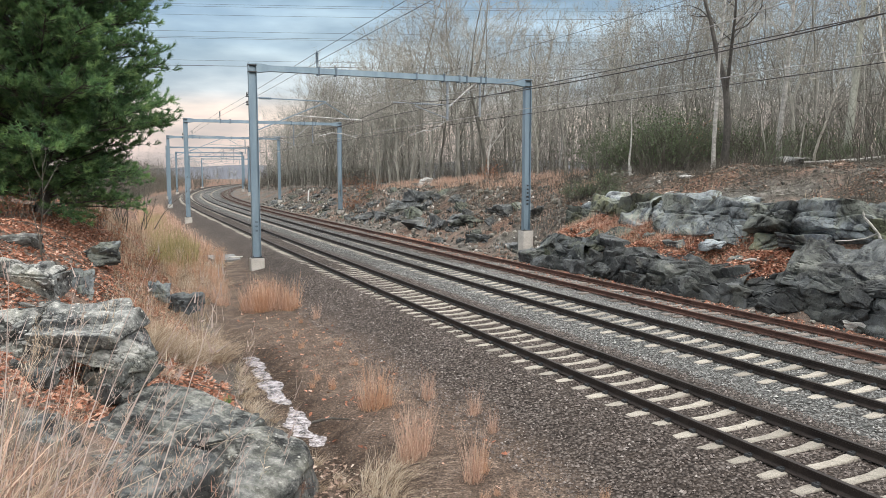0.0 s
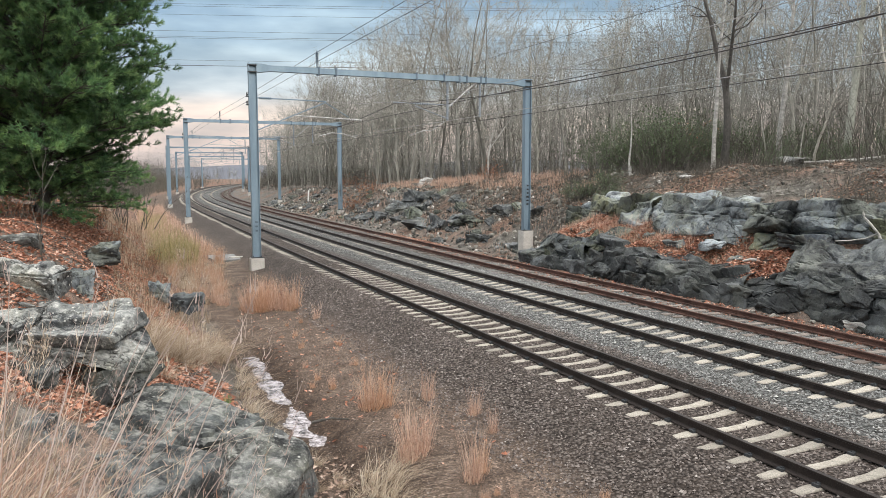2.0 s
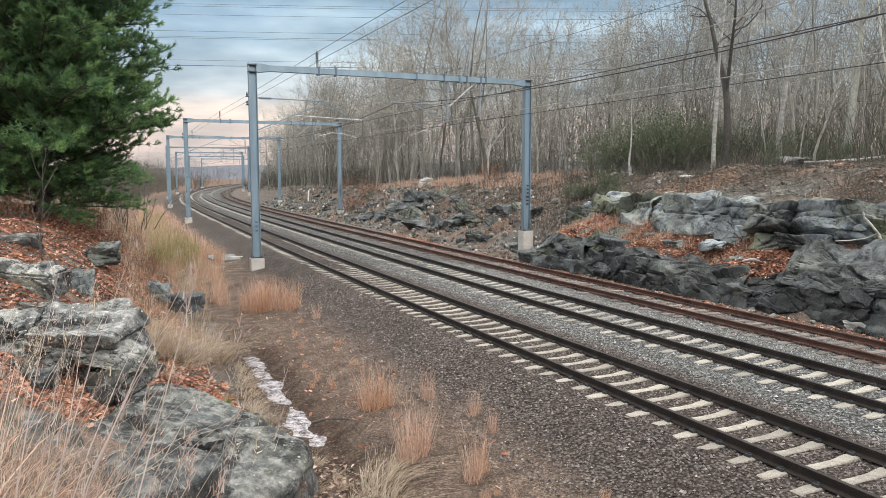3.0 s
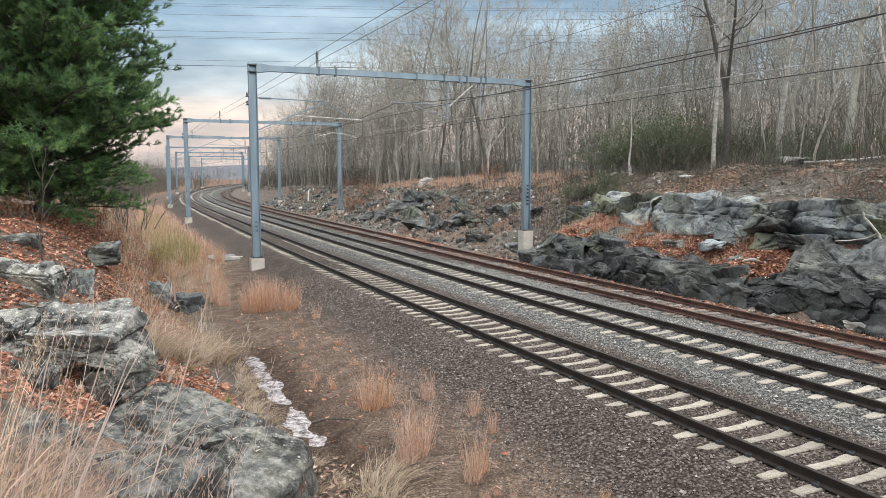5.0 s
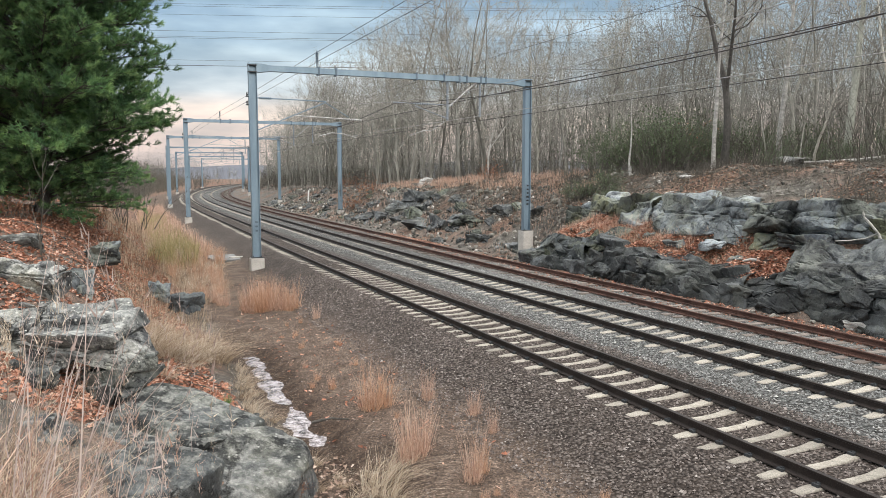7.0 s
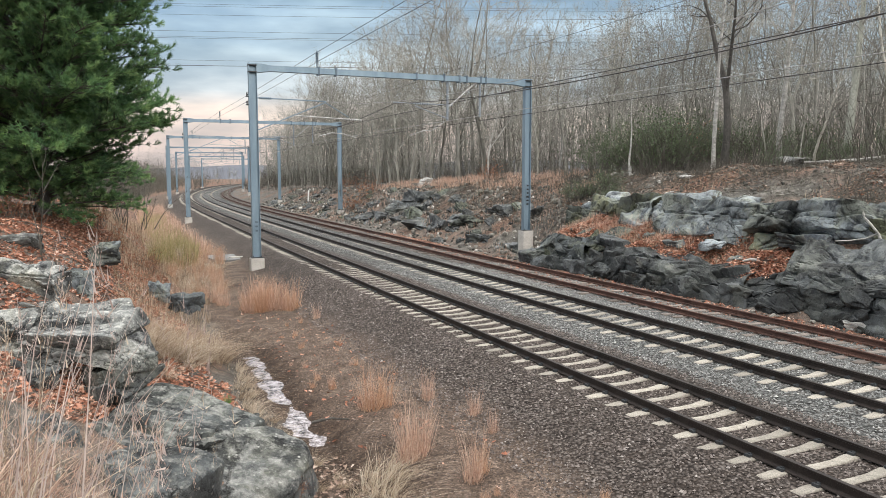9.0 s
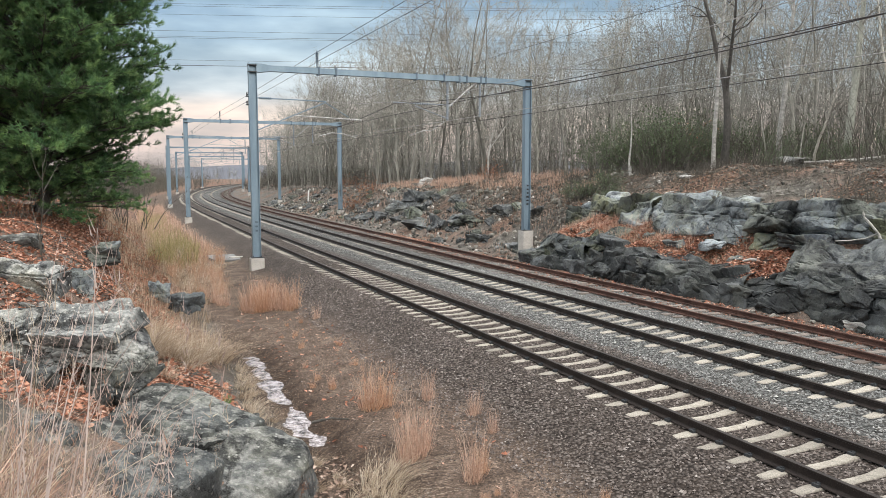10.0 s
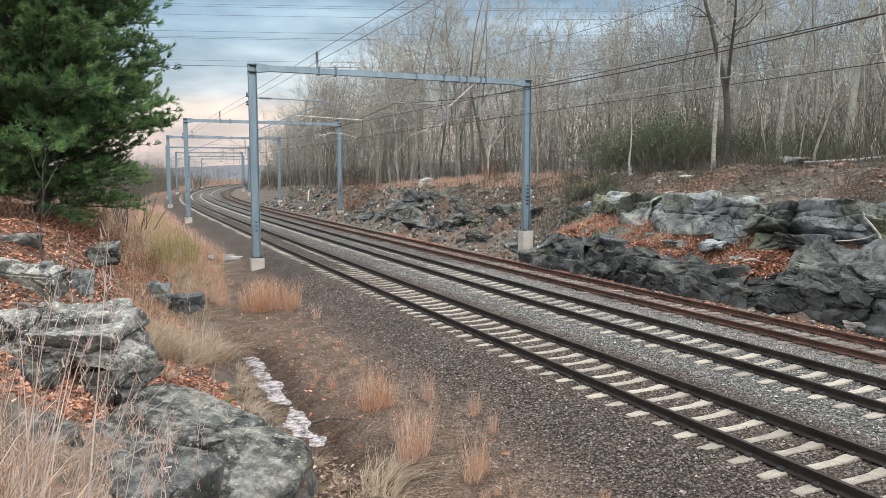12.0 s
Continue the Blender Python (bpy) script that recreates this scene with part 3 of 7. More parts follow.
def clip_soup(w, s_list, z):
    """Spring clips and pads on both sides of both rails."""
    b = Soup()
    for s in s_list:
        a = turn_at(s)
        for r in (-0.7525, 0.7525):
            for side in (-1, 1):
                p = line(s, w + r + side * 0.095, z - 0.150)
                b.box(p, (0.07, 0.10, 0.045), a)
                p = line(s, w + r + side * 0.065, z - 0.130)
                b.box(p, (0.05, 0.045, 0.03), a)
    return b


def build_track(w, z, s0, s1, step, near, sleeper, rail_mat, label, timber=False):
    tr = thing("railway_track", label, "railway track", "parallel railway tracks")
    for r in (-0.7525, 0.7525):
        part("rail", rail_mesh("rail", w + r, z, s0, s1, rail_mat), tr, "rusty steel rail" if timber else "dark steel rail")
    rest = Soup()
    sv = np.empty(len(sleeper.vertices) * 3)
    sleeper.vertices.foreach_get("co", sv)
    sv = sv.reshape(-1, 3)
    tris = np.array([p.vertices[:] for p in sleeper.polygons if len(p.vertices) == 3], dtype=int).reshape(-1, 3)
    quads = np.array([p.vertices[:] for p in sleeper.polygons if len(p.vertices) == 4], dtype=int).reshape(-1, 4)
    rng = random.Random(int(w * 10) + 5)
    sl = np.arange(s0 + 0.2, s1, step)
    for i, s in enumerate(sl):
        jitter = rng.uniform(-1.0, 1.0) * (2.5 if timber else 0.5)
        drop = rng.uniform(-0.05, 0.0) if timber else rng.uniform(-0.006, 0.004)
        m = at(s + rng.uniform(-0.02, 0.02), w, z + drop, jitter)
        if i < near:
            part("sleeper", sleeper, tr, "", m)
        else:
            rest.add(sv @ np.array(m.to_3x3()).T + np.array(m.translation), tris, quads)
    if rest.n:
        ob = part("sleeper_run", rest.mesh("sleeper_run", M_TIMBER if timber else M_CONC), tr)
        ob["kind"] = "stuff"
    ob = part("fastening_run", clip_soup(w, sl[sl < 75], z).mesh("fastening_run", M_RUST if timber else M_DARK), tr)
    ob["kind"] = "stuff"
    return tr


T2W, T3W, T3Z = 3.85, 8.0, -0.22
build_track(0.0, 0.0, 2.0, 335.0, 0.603, 220, sleeper_mesh(), M_RAIL, "curving railway track on pale concrete sleepers in brown ballast")
build_track(T2W, 0.0, 2.0, 335.0, 0.603, 220, sleeper_mesh(), M_RAIL, "curving railway track on concrete sleepers in grey ballast")
build_track(T3W, T3Z, 4.0, 335.0, 0.58, 120, timber_mesh(), M_RUST, "rusty siding on old timber ties strewn with leaves", True)


# ---------------- catenary portals ----------------
def h_post(b, x, z0, z1, size=0.40, t=0.03):
    """Wide-flange post in one piece: two flanges across the beam's line and a web between."""
    a, c, f, k = size / 2, size / 2 - t, size * 0.4, t / 2
    ring = [(-a, -f), (-c, -f), (-c, -k), (c, -k), (c, -f), (a, -f), (a, f), (c, f), (c, k), (-c, k), (-c, f), (-a, f)]
    V = [(x + px, py, z) for z in (z0, z1) for px, py in ring]
    q = [(i, (i + 1) % 12, 12 + (i + 1) % 12, 12 + i) for i in range(12)]
    q += [(12, 13, 22, 23), (14, 15, 20, 21), (16, 17, 18, 19)]
    b.add(V, None, q)


def insulator(b, p, d, length, r=0.07, n=6):
    p, d = np.asarray(p, float), np.asarray(d, float) / np.linalg.norm(d)
    pts, rad = [], []
    for i in range(n):
        for f, k in ((0.1, 0.45), (0.35, 1.0), (0.6, 1.0), (0.85, 0.45)):
            pts.append(p + d * length * (i + f) / n)
            rad.append(r * k)
    b.tube(pts, rad, 8)


def build_portal(s, wl, wr, zl, zr, top, detail, label):
    """Origin on the nearer track's centre; local x runs across the tracks."""
    po = thing("catenary_portal", label, "catenary portal", "catenary portals over the tracks", m=at(s, 0, 0))
    for x, z, side in ((wl, zl, -1), (wr, zr, 1)):
        foot = 0.75 if side < 0 else 1.05
        b = Soup()
        b.box((x, 0, z + foot / 2 - 0.25), (0.64, 0.64, foot + 0.5))
        b.box((x, 0, z + foot - 0.01), (0.58, 0.58, 0.06))
        ft = part("footing", b.mesh("footing", M_FOOT), po, "pale cast concrete footing")
        b = Soup()
        b.box((x, 0, z + foot + 0.04), (0.52, 0.48, 0.05))
        for bx in (-0.2, 0.2):
            for by in (-0.18, 0.18):
                b.tube([(x + bx, by, z + foot), (x + bx, by, z + foot + 0.14)], 0.022, 6)
        part("base_plate", b.mesh("base_plate", M_DARK), po, "dark bolted base plate")
        b = Soup()
        h_post(b, x, z + foot + 0.06, top)
        pt = part("post", b.mesh("post", M_STEEL), po)
        for zz in (top - 0.10, top - 0.42):
            b = Soup()
            b.box((x, 0, zz), (0.43, 0.36, 0.05))
            part("clamp_band", b.mesh("clamp_band", M_DARK), pt, "dark clamp band")
        if detail > 1:
            rb = random.Random(4)
            for i in range(6 if side > 0 else 3):
                b = Soup()
                b.box((0, 0, 0), (0.16 * rb.uniform(0.7, 1), 0.004, 0.13 * rb.uniform(0.6, 1)))
                part("marking_bar", b.mesh("marking_bar", M_MARK if side > 0 else M_CLAMP), pt, "dark stencilled mark", m=pose(x - 0.0, -0.166, z + foot + (2.6 if side > 0 else 1.8) - 0.21 * i))
    # beam with haunched ends
    zc, hh, dd = top - 0.22, 0.14, 0.15
    xs = [wl + 0.2, wl + 0.4, wl + 0.85, wr - 0.85, wr - 0.4, wr - 0.2]
    hs = [0.22, 0.21, hh, hh, 0.21, 0.22]
    V = []
    for x, h in zip(xs, hs):
        V += [(x, -dd, zc - h), (x, dd, zc - h), (x, dd, zc + min(h, 0.2)), (x, -dd, zc + min(h, 0.2))]
    q = []
    for i in range(len(xs) - 1):
        for j in range(4):
            q.append((i * 4 + j, i * 4 + (j + 1) % 4, (i + 1) * 4 + (j + 1) % 4, (i + 1) * 4 + j))
    q += [(0, 3, 2, 1), (20, 21, 22, 23)]
    beam = part("beam", mesh_of("beam", V, np.array(q), M_STEEL), po)
    clamps = [0.15, 1.05, 5.4, 7.0, 7.9, 8.35, 9.2, 9.5] if detail else [0.2, 5.4, 8.3]
    for x in clamps:
        if wl + 1 < x < wr - 1:
            b = Soup()
            b.box((x, -dd - 0.015, zc), (0.09, 0.03, 2 * hh + 0.12))
            b.box((x, dd + 0.015, zc), (0.09, 0.03, 2 * hh + 0.12))
            b.box((x, 0, zc + hh + 0.03), (0.12, 0.38, 0.04))
            b.box((x, 0, zc - hh - 0.03), (0.12, 0.38, 0.04))
            part("beam_clamp", b.mesh("beam_clamp", M_CLAMP), beam, "grey bolted clamp")
    # stub with insulator above the beam
    b = Soup()
    b.tube([(0.1, 0, zc + hh), (0.1, 0, zc + hh + 0.85)], 0.03, 6)
    insulator(b, (0.1, 0, zc + hh + 0.3), (0, 0, 1), 0.5, 0.075)
    part("stub_insulator", b.mesh("stub_insulator", M_CLAMP), po, "grey ribbed post insulator")
    # drop tubes and registration arms over each electrified track
    for x, zl2, sgn, c in ((T2W + 3.4, 7.05, -1, T2W + 0.9), (T2W + 5.35, 7.3, 0, 0)):
        b = Soup()
        b.tube([(x, 0, zc - hh), (x, 0, zl2)], 0.065, 8)
        part("drop_tube", b.mesh("drop_tube", M_INS), po, "pale galvanised drop tube")
        if sgn:
            b = Soup()
            b.tube([(x + 1.7, 0, zc - hh), (x + 0.1, 0, zl2 + 0.75)], 0.045, 6)
            part("diagonal_brace", b.mesh("diagonal_brace", M_ALU), po, "pale diagonal brace")
            b = Soup()
            b.tube([(x + 0.3, 0, zl2 + 0.82), (x - 1.1, 0, zl2 + 0.84)], 0.035, 6)
            insulator(b, (x - 1.1, 0, zl2 + 0.84), (-1, 0, 0), 0.8, 0.075)
            b.tube([(x - 1.8, 0, zl2 + 0.84), (c - 0.6, 0, zl2 + 0.86)], 0.028, 6)
            b.tube([(x, 0, zl2 + 0.1), (x - 1.9, 0, zl2 + 0.72)], 0.03, 6)
            part("cantilever_arm", b.mesh("cantilever_arm", M_INS), po, "grey cantilever arm with ribbed insulator")
            b = Soup()
            b.tube([(x - 0.2, 0, zl2 - 0.1), (x - 0.9, 0, zl2 - 0.55), (x - 1.4, 0, zl2 - 0.58), (x - 2.2, 0, zl2 - 0.85)], 0.022, 6)
            part("steady_arm", b.mesh("steady_arm", M_ALU), po, "pale bent steady arm")
    b = Soup()
    x = wl + 0.2
    b.tube([(x, 0, 7.85), (x + 2.6, 0, 7.82), (0.55, 0, 7.8)], 0.03, 6)
    insulator(b, (x + 0.1, 0, 7.85), (1, 0, 0), 0.6, 0.075)
    b.tube([(x, 0, 6.3), (0.5, 0, 7.75)], 0.03, 6)
    b.tube([(0.5, 0, 7.75), (1.7, 0, 7.05)], 0.025, 6)
    part("cantilever_arm", b.mesh("cantilever_arm", M_STEEL), po)
    b = Soup()
    b.tube([(-1.0, 0, 7.05), (2.4, 0, 6.92)], 0.032, 6)
    insulator(b, (1.7, 0, 6.94), (1, 0, -0.04), 0.7, 0.07)
    part("registration_tube", b.mesh("registration_tube", M_ALU), po, "pale registration tube")
    b = Soup()
    b.tube([(0.1, 0, 6.05), (0.8, 0, 6.25), (1.4, 0, 6.20), (2.1, 0, 6.02)], 0.022, 6)
    part("steady_arm", b.mesh("steady_arm", M_ALU), po, "pale bent steady arm")
    # bracket for the feeder on the outside of the near post
    b = Soup()
    for zz in (7.9, 7.5):
        b.tube([(wl - 0.15, 0, zz), (wl - 0.34, 0, zz)], 0.03, 6)
        insulator(b, (wl - 0.28, 0, zz), (0, 0, 1), 0.2, 0.05, 3)
    part("feeder_bracket", b.mesh("feeder_bracket", M_DARK), po, "dark feeder bracket")
    return po


PORTALS = (5.0, 43.4, 81.8, 116.0, 158.0, 194.0, 232.0, 270.0)
for i, s in enumerate(PORTALS[1:]):
    wr = 12.2 if i == 0 else 12.0
    build_portal(s, -3.1, wr, -0.75, (-0.15, -0.60, -0.60, -0.4, -0.4, -0.4, -0.4)[i], 9.50, 2 if i < 2 else (1 if i < 4 else 0),
                 "blue-grey galvanised steel portal on concrete footings beside the tracks")


# ---------------- wires ----------------
def wire(name, label, pts, r, mat, sides=5):
    b = Soup()
    b.tube(pts, r, sides, False)
    ob = new(name, b.mesh(name, mat, True))
    return tagged(ob, label, "wire", "overhead wires")


def span_wire(w, z, sag, r, mat, name, label, s_end=272.0):
    """A wire carried from portal to portal with a little sag between."""
    P = []
    for a, b in zip(PORTALS[:-1], PORTALS[1:]):
        if b > s_end:
            break
        for t in np.linspace(0, 1, 13)[:-1]:
            P.append(line(a + (b - a) * t, w, z - sag * 4 * t * (1 - t)))
    return wire(name, label, np.array(P), r, mat)


span_wire(0.5, 7.8, 1.15, 0.010, M_ALU, "messenger_wire", "thin bright messenger wire strung between portals")
span_wire(0.25, 6.38, 0.03, 0.009, M_WIRE, "contact_wire", "thin dark contact wire over the brown-ballast track")
span_wire(4.2, 7.85, 0.75, 0.016, M_WIRE, "messenger_wire", "thick dark messenger wire strung between portals")
span_wire(3.5, 6.40, 0.03, 0.010, M_ALU, "contact_wire", "bright contact wire over the grey-ballast track")
span_wire(3.7, 6.25, 0.03, 0.010, M_WIRE, "contact_wire", "thin dark contact wire over the grey-ballast track")
span_wire(0.05, 10.18, 0.05, 0.012, M_WIRE, "feeder_wire", "dark feeder wire on the stub insulators above the beams")
span_wire(0.45, 9.95, 0.05, 0.012, M_WIRE, "feeder_wire", "dark feeder wire on the stub insulators above the beams")
span_wire(10.5, 10.75, 0.1, 0.011, M_WIRE, "feeder_wire", "thin dark ground wire above the portals")


def droppers(w, z, sag, zc):
    for a, b in ((5.0, 43.4), (43.4, 81.8)):
        for t in np.linspace(0.12, 0.88, 6):
            s = a + (b - a) * t
            zt = z - sag * 4 * t * (1 - t)
            wire("dropper", "thin dropper wire between messenger and contact wire", line(np.array([s, s]), w, np.array([zt, zc])), 0.005, M_WIRE, 4)


droppers(0.4, 7.8, 1.15, 6.38)
droppers(3.9, 7.85, 0.75, 6.3)


def power_line(y, zl, zr, sag, r):
    x = np.linspace(-190, 200, 40)
    t = (x + 190) / 390
    P = np.stack([x, np.full(40, y) + 12 * t, zl + (zr - zl) * t - sag * 4 * t * (1 - t)], -1)
    wire("power_line", "high transmission cable crossing above the railway", P, r, M_WIRE, 4)


for z, dy in ((35.2, 0), (34.0, 2), (33.2, 0), (32.2, 2), (29.8, 4), (29.2, 6), (28.6, 4), (25.4, 8)):
    power_line(125 + dy, z + 3.6, z + 2.5, 4.2, 0.022)
power_line(120, 25.3, 23.8, 3.0, 0.04)


# ---------------- distant ridge ----------------
def build_ridge():
    m, nt, b = begin("hazy_wooded_ridge", 1.0, 0, 0.0)
    # distance haze is put into the ridge's blue-grey colour
    n = tex(nt, coords(nt, True), 0.02, 6.0)
    nt.links.new(ramp(nt, n.outputs[0], [(0.3, (0.13, 0.14, 0.165)), (0.7, (0.18, 0.185, 0.205))]), b.inputs["Base Color"])
    x = np.linspace(-900, 700, 160)
    crest = 16 + 5 * np.sin(x / 170 + 1) + 3 * np.sin(x / 61) + 2.0 * vnoise(x, 0 * x, 14, 3)
    rows = [np.stack([x, np.full_like(x, y), z], -1) for y, z in ((880, 0 * x - 6), (930, crest * 0.6), (985, crest), (1060, 0 * x - 6))]
    V = np.concatenate(rows)
    k = len(x)
    q = np.concatenate([np.stack([np.arange(k - 1) + r * k, np.arange(1, k) + r * k, np.arange(1, k) + (r + 1) * k, np.arange(k - 1) + (r + 1) * k], -1) for r in range(3)])
    tagged(new("backdrop", mesh_of("backdrop", V, q, m, True)), "hazy blue-grey wooded ridge on the horizon", "hill", kind="structure")


build_ridge()

SWAY = []


def ground_at(x, y):
    """Height of the ground under a place in world metres."""
    i = int(np.argmin((_x - x) ** 2 + (_y - y) ** 2))
    dx, dy = x - _x[i], y - _y[i]
    s = _s[i] + dx * math.sin(_h[i]) + dy * math.cos(_h[i])
    return float(height(s, dx * math.cos(_h[i]) - dy * math.sin(_h[i])))


# ---------------- rock ----------------
def ico(level, store={}):
    if level not in store:
        bm = bmesh.new()
        bmesh.ops.create_icosphere(bm, subdivisions=level, radius=1.0)
        V = np.array([v.co[:] for v in bm.verts])
        F = np.array([[v.index for v in f.verts] for f in bm.faces])
        bm.free()
        store[level] = (V / np.linalg.norm(V, axis=1)[:, None], F)
    return store[level]


def noise3(P, scale, seed):
    """Three-plane value noise, good enough for stone relief."""
    a = vnoise(P[:, 0] + 0.37 * P[:, 2], P[:, 1], scale, seed)
    b = vnoise(P[:, 1] + 0.21 * P[:, 0], P[:, 2], scale, seed + 1.7)
    c = vnoise(P[:, 2] - 0.31 * P[:, 1], P[:, 0], scale, seed + 3.1)
    return (a + b + c) / 1.5


def rock_mesh(size, seed, mat, level=4, planes=9, relief=0.10, beds=0.05, tilt=0.25, blocky=0.12):
    """An angular block: a sphere cut flat by random planes, then layered and roughened."""
    rng = np.random.RandomState(seed)
    D, F = ico(level)
    N = [np.array(v, float) for v in ((1, 0, 0), (-1, 0, 0), (0, 1, 0), (0, -1, 0), (0, 0, 1), (0, 0, -1))]
    N = [n + rng.normal(0, 0.16, 3) for n in N] + [rng.normal(0, 1, 3) for _ in range(planes)]
    R = np.full(len(D), 9.0)
    for k, n in enumerate(N):
        n = n / np.linalg.norm(n)
        dist = rng.uniform(0.78, 0.95) if k < 6 else rng.uniform(0.88, 1.10)
        c = D @ n
        R = np.minimum(R, np.where(c > 0.05, dist / np.maximum(c, 0.05), 9.0))
    P = D * R[:, None] * np.array(size) * 0.5
    m = min(size)
    # bedding: slanted ledges that step in and out
    ax = np.array([math.sin(tilt), 0.15, math.cos(tilt)])
    lay = (P @ ax) / (0.16 + 0.10 * m) + 1.4 * noise3(P, 1.1, seed * 0.13)
    f = lay - np.floor(lay)
    hsh = np.sin(np.floor(lay) * 91.7 + seed) * 0.5
    P += D * (beds * m * (hsh + 0.8 * (sstep(0.0, 0.12, f) * (1 - sstep(0.85, 1.0, f)) - 0.8)))[:, None]
    # joints: narrow clefts
    jo = (P @ np.array([0.8, 0.55, -0.2])) / (0.45 * max(size[0], 0.8)) + 0.6 * noise3(P, 0.9, seed * 0.31)
    g = np.abs(jo - np.round(jo))
    P -= D * (0.10 * m * (1 - sstep(0.0, 0.05, g)))[:, None]
    # split into blocks and splinters, each set in or out and tipped a little
    for n, amp, turn in ((22, blocky, 0.09), (150, blocky * 0.30, 0.07)):
        C = rng.uniform(-0.55, 0.55, (n, 3)) * np.array(size)
        q = np.array([1.0, 0.8, 1.8])
        Q = P + 0.05 * m * np.stack([noise3(P, 0.3 * m, seed + 11), noise3(P, 0.3 * m, seed + 12), noise3(P, 0.3 * m, seed + 13)], -1)
        d2 = (((Q[:, None] - C[None]) * q) ** 2).sum(-1)
        o = np.argpartition(d2, 1, axis=1)[:, :2]
        r = np.arange(len(P))
        sw = d2[r, o[:, 0]] > d2[r, o[:, 1]]
        o[sw] = o[sw][:, ::-1]
        gap = np.sqrt(d2[r, o[:, 1]]) - np.sqrt(d2[r, o[:, 0]])
        c = o[:, 0]
        tip = rng.normal(0, turn * min(1.0, blocky / 0.09), (n, 3))
        P = P + D * (m * amp * rng.uniform(-1, 0.4, n)[c] + ((P - C[c]) * tip[c]).sum(1))[:, None]
        P = P - D * (amp * 0.4 * m * (1 - sstep(0.0, 0.04, gap)))[:, None]
    P += D * (m * relief * (noise3(P, 0.55 * m + 0.12, seed) + 0.5 * noise3(P, 0.2 * m + 0.04, seed + 5) + 0.25 * noise3(P, 0.08 * m + 0.02, seed + 9)))[:, None]
    me = mesh_of("rock", P, F, mat)
    return me


def block_mesh(size, seed, mat, level=5, cuts=8, round_off=34.0, relief=0.04, cracks=5, ragged=0.10):
    """A jointed block: a box with tilted sides and chopped corners, softly worn edges, a few open cracks and stepped chips."""
    rng = np.random.RandomState(seed)
    D, F = ico(level)
    N = [np.array(v, float) + rng.normal(0, 0.13, 3) for v in ((1, 0, 0), (-1, 0, 0), (0, 1, 0), (0, -1, 0), (0, 0, 1), (0, 0, -1))]
    far = list(rng.uniform(0.84, 1.0, 6))
    for _ in range(cuts):
        N.append(rng.normal(0, 1, 3))
        far.append(rng.uniform(0.95, 1.2))
    acc = np.zeros(len(D))
    for n, d in zip(N, far):
        acc += np.maximum(D @ (n / np.linalg.norm(n)) / d, 0.0) ** round_off
    P = D * (np.maximum(acc, 1e-9) ** (-1.0 / round_off))[:, None] * np.array(size) * 0.5
    m = min(size)
    # wandering clefts, the stone on one side of each standing a little back
    h = np.zeros(len(P))
    for k in range(cracks):
        n = rng.normal(0, 1, 3) * np.array([0.5, 1.0, 1.2])
        n /= np.linalg.norm(n)
        v = P @ n - rng.uniform(-0.3, 0.3) * float(np.abs(np.array(size) * n).sum()) * 0.7 + 0.10 * m * noise3(P, 0.5 * m, seed + 3.3 * k)
        h -= ragged * m * rng.uniform(0.5, 1.4) * sstep(-0.02, 0.02, v) * (1 - sstep(0.25 * m, 0.9 * m, v))
        h -= 0.10 * m * (1 - sstep(0.0, 0.045, np.abs(v)))
    # chips: flat steps of uneven depth
    C = rng.uniform(-0.55, 0.55, (70, 3)) * np.array(size)
    Q = P + 0.10 * m * np.stack([noise3(P, 0.4 * m, seed + 21), noise3(P, 0.4 * m, seed + 22), noise3(P, 0.4 * m, seed + 23)], -1)
    o = (((Q[:, None] - C[None]) * np.array([1.0, 0.8, 1.5])) ** 2).sum(-1).argmin(1)
    h += ragged * 0.6 * m * rng.uniform(-1, 0.5, 70)[o] + ((P - C[o]) * rng.normal(0, 0.07, (70, 3))[o]).sum(1)
    # worn steps: each height drawn towards its neighbours
    for _ in range(1):
        ring = np.bincount(F.ravel(), np.repeat(h[F].mean(1), 3), len(h)) / np.bincount(F.ravel(), minlength=len(h))
        h = 0.45 * h + 0.55 * ring
    h += m * relief * (noise3(P, 0.6 * m + 0.1, seed) + 0.5 * noise3(P, 0.22 * m + 0.04, seed + 5) + 0.3 * noise3(P, 0.09 * m + 0.02, seed + 9))
    P = P + D * h[:, None]
    me = mesh_of("rock", P, F, mat, True)
    me.set_sharp_from_angle(angle=0.42)
    return me


def block(x, y, z, size, seed, mat, label, rz=0.0, rx=0.0, ry=0.0, level=5, group="rock outcrops", name="rock_outcrop", **kw):
    ob = new(name, block_mesh(size, seed, mat, level, **kw))
    ob.matrix_world = pose(x, y, z, rx, ry, rz)
    return tagged(ob, label, "rock", group)


def cut_block(s, w, z, size, seed, label, mat, rz=0.0, rx=0.0, ry=0.0, level=5, **kw):
    """Jointed block of the rock cut: size is (across, along, up)."""
    p = line(s, w, z)
    return block(float(p[0]), float(p[1]), float(p[2]), size, seed, mat, label, turn_at(s) + rz, rx, ry, level, "ledges of the rock cut", "rock_ledge", **kw)


def outcrop(x, y, z, size, seed, mat, label, rz=0.0, rx=0.0, ry=0.0, level=4, group="rock outcrops", name="rock_outcrop", **kw):
    ob = new(name, rock_mesh(size, seed, mat, level, **kw))
    ob.matrix_world = pose(x, y, z, rx, ry, rz)
    return tagged(ob, label, "rock", group)


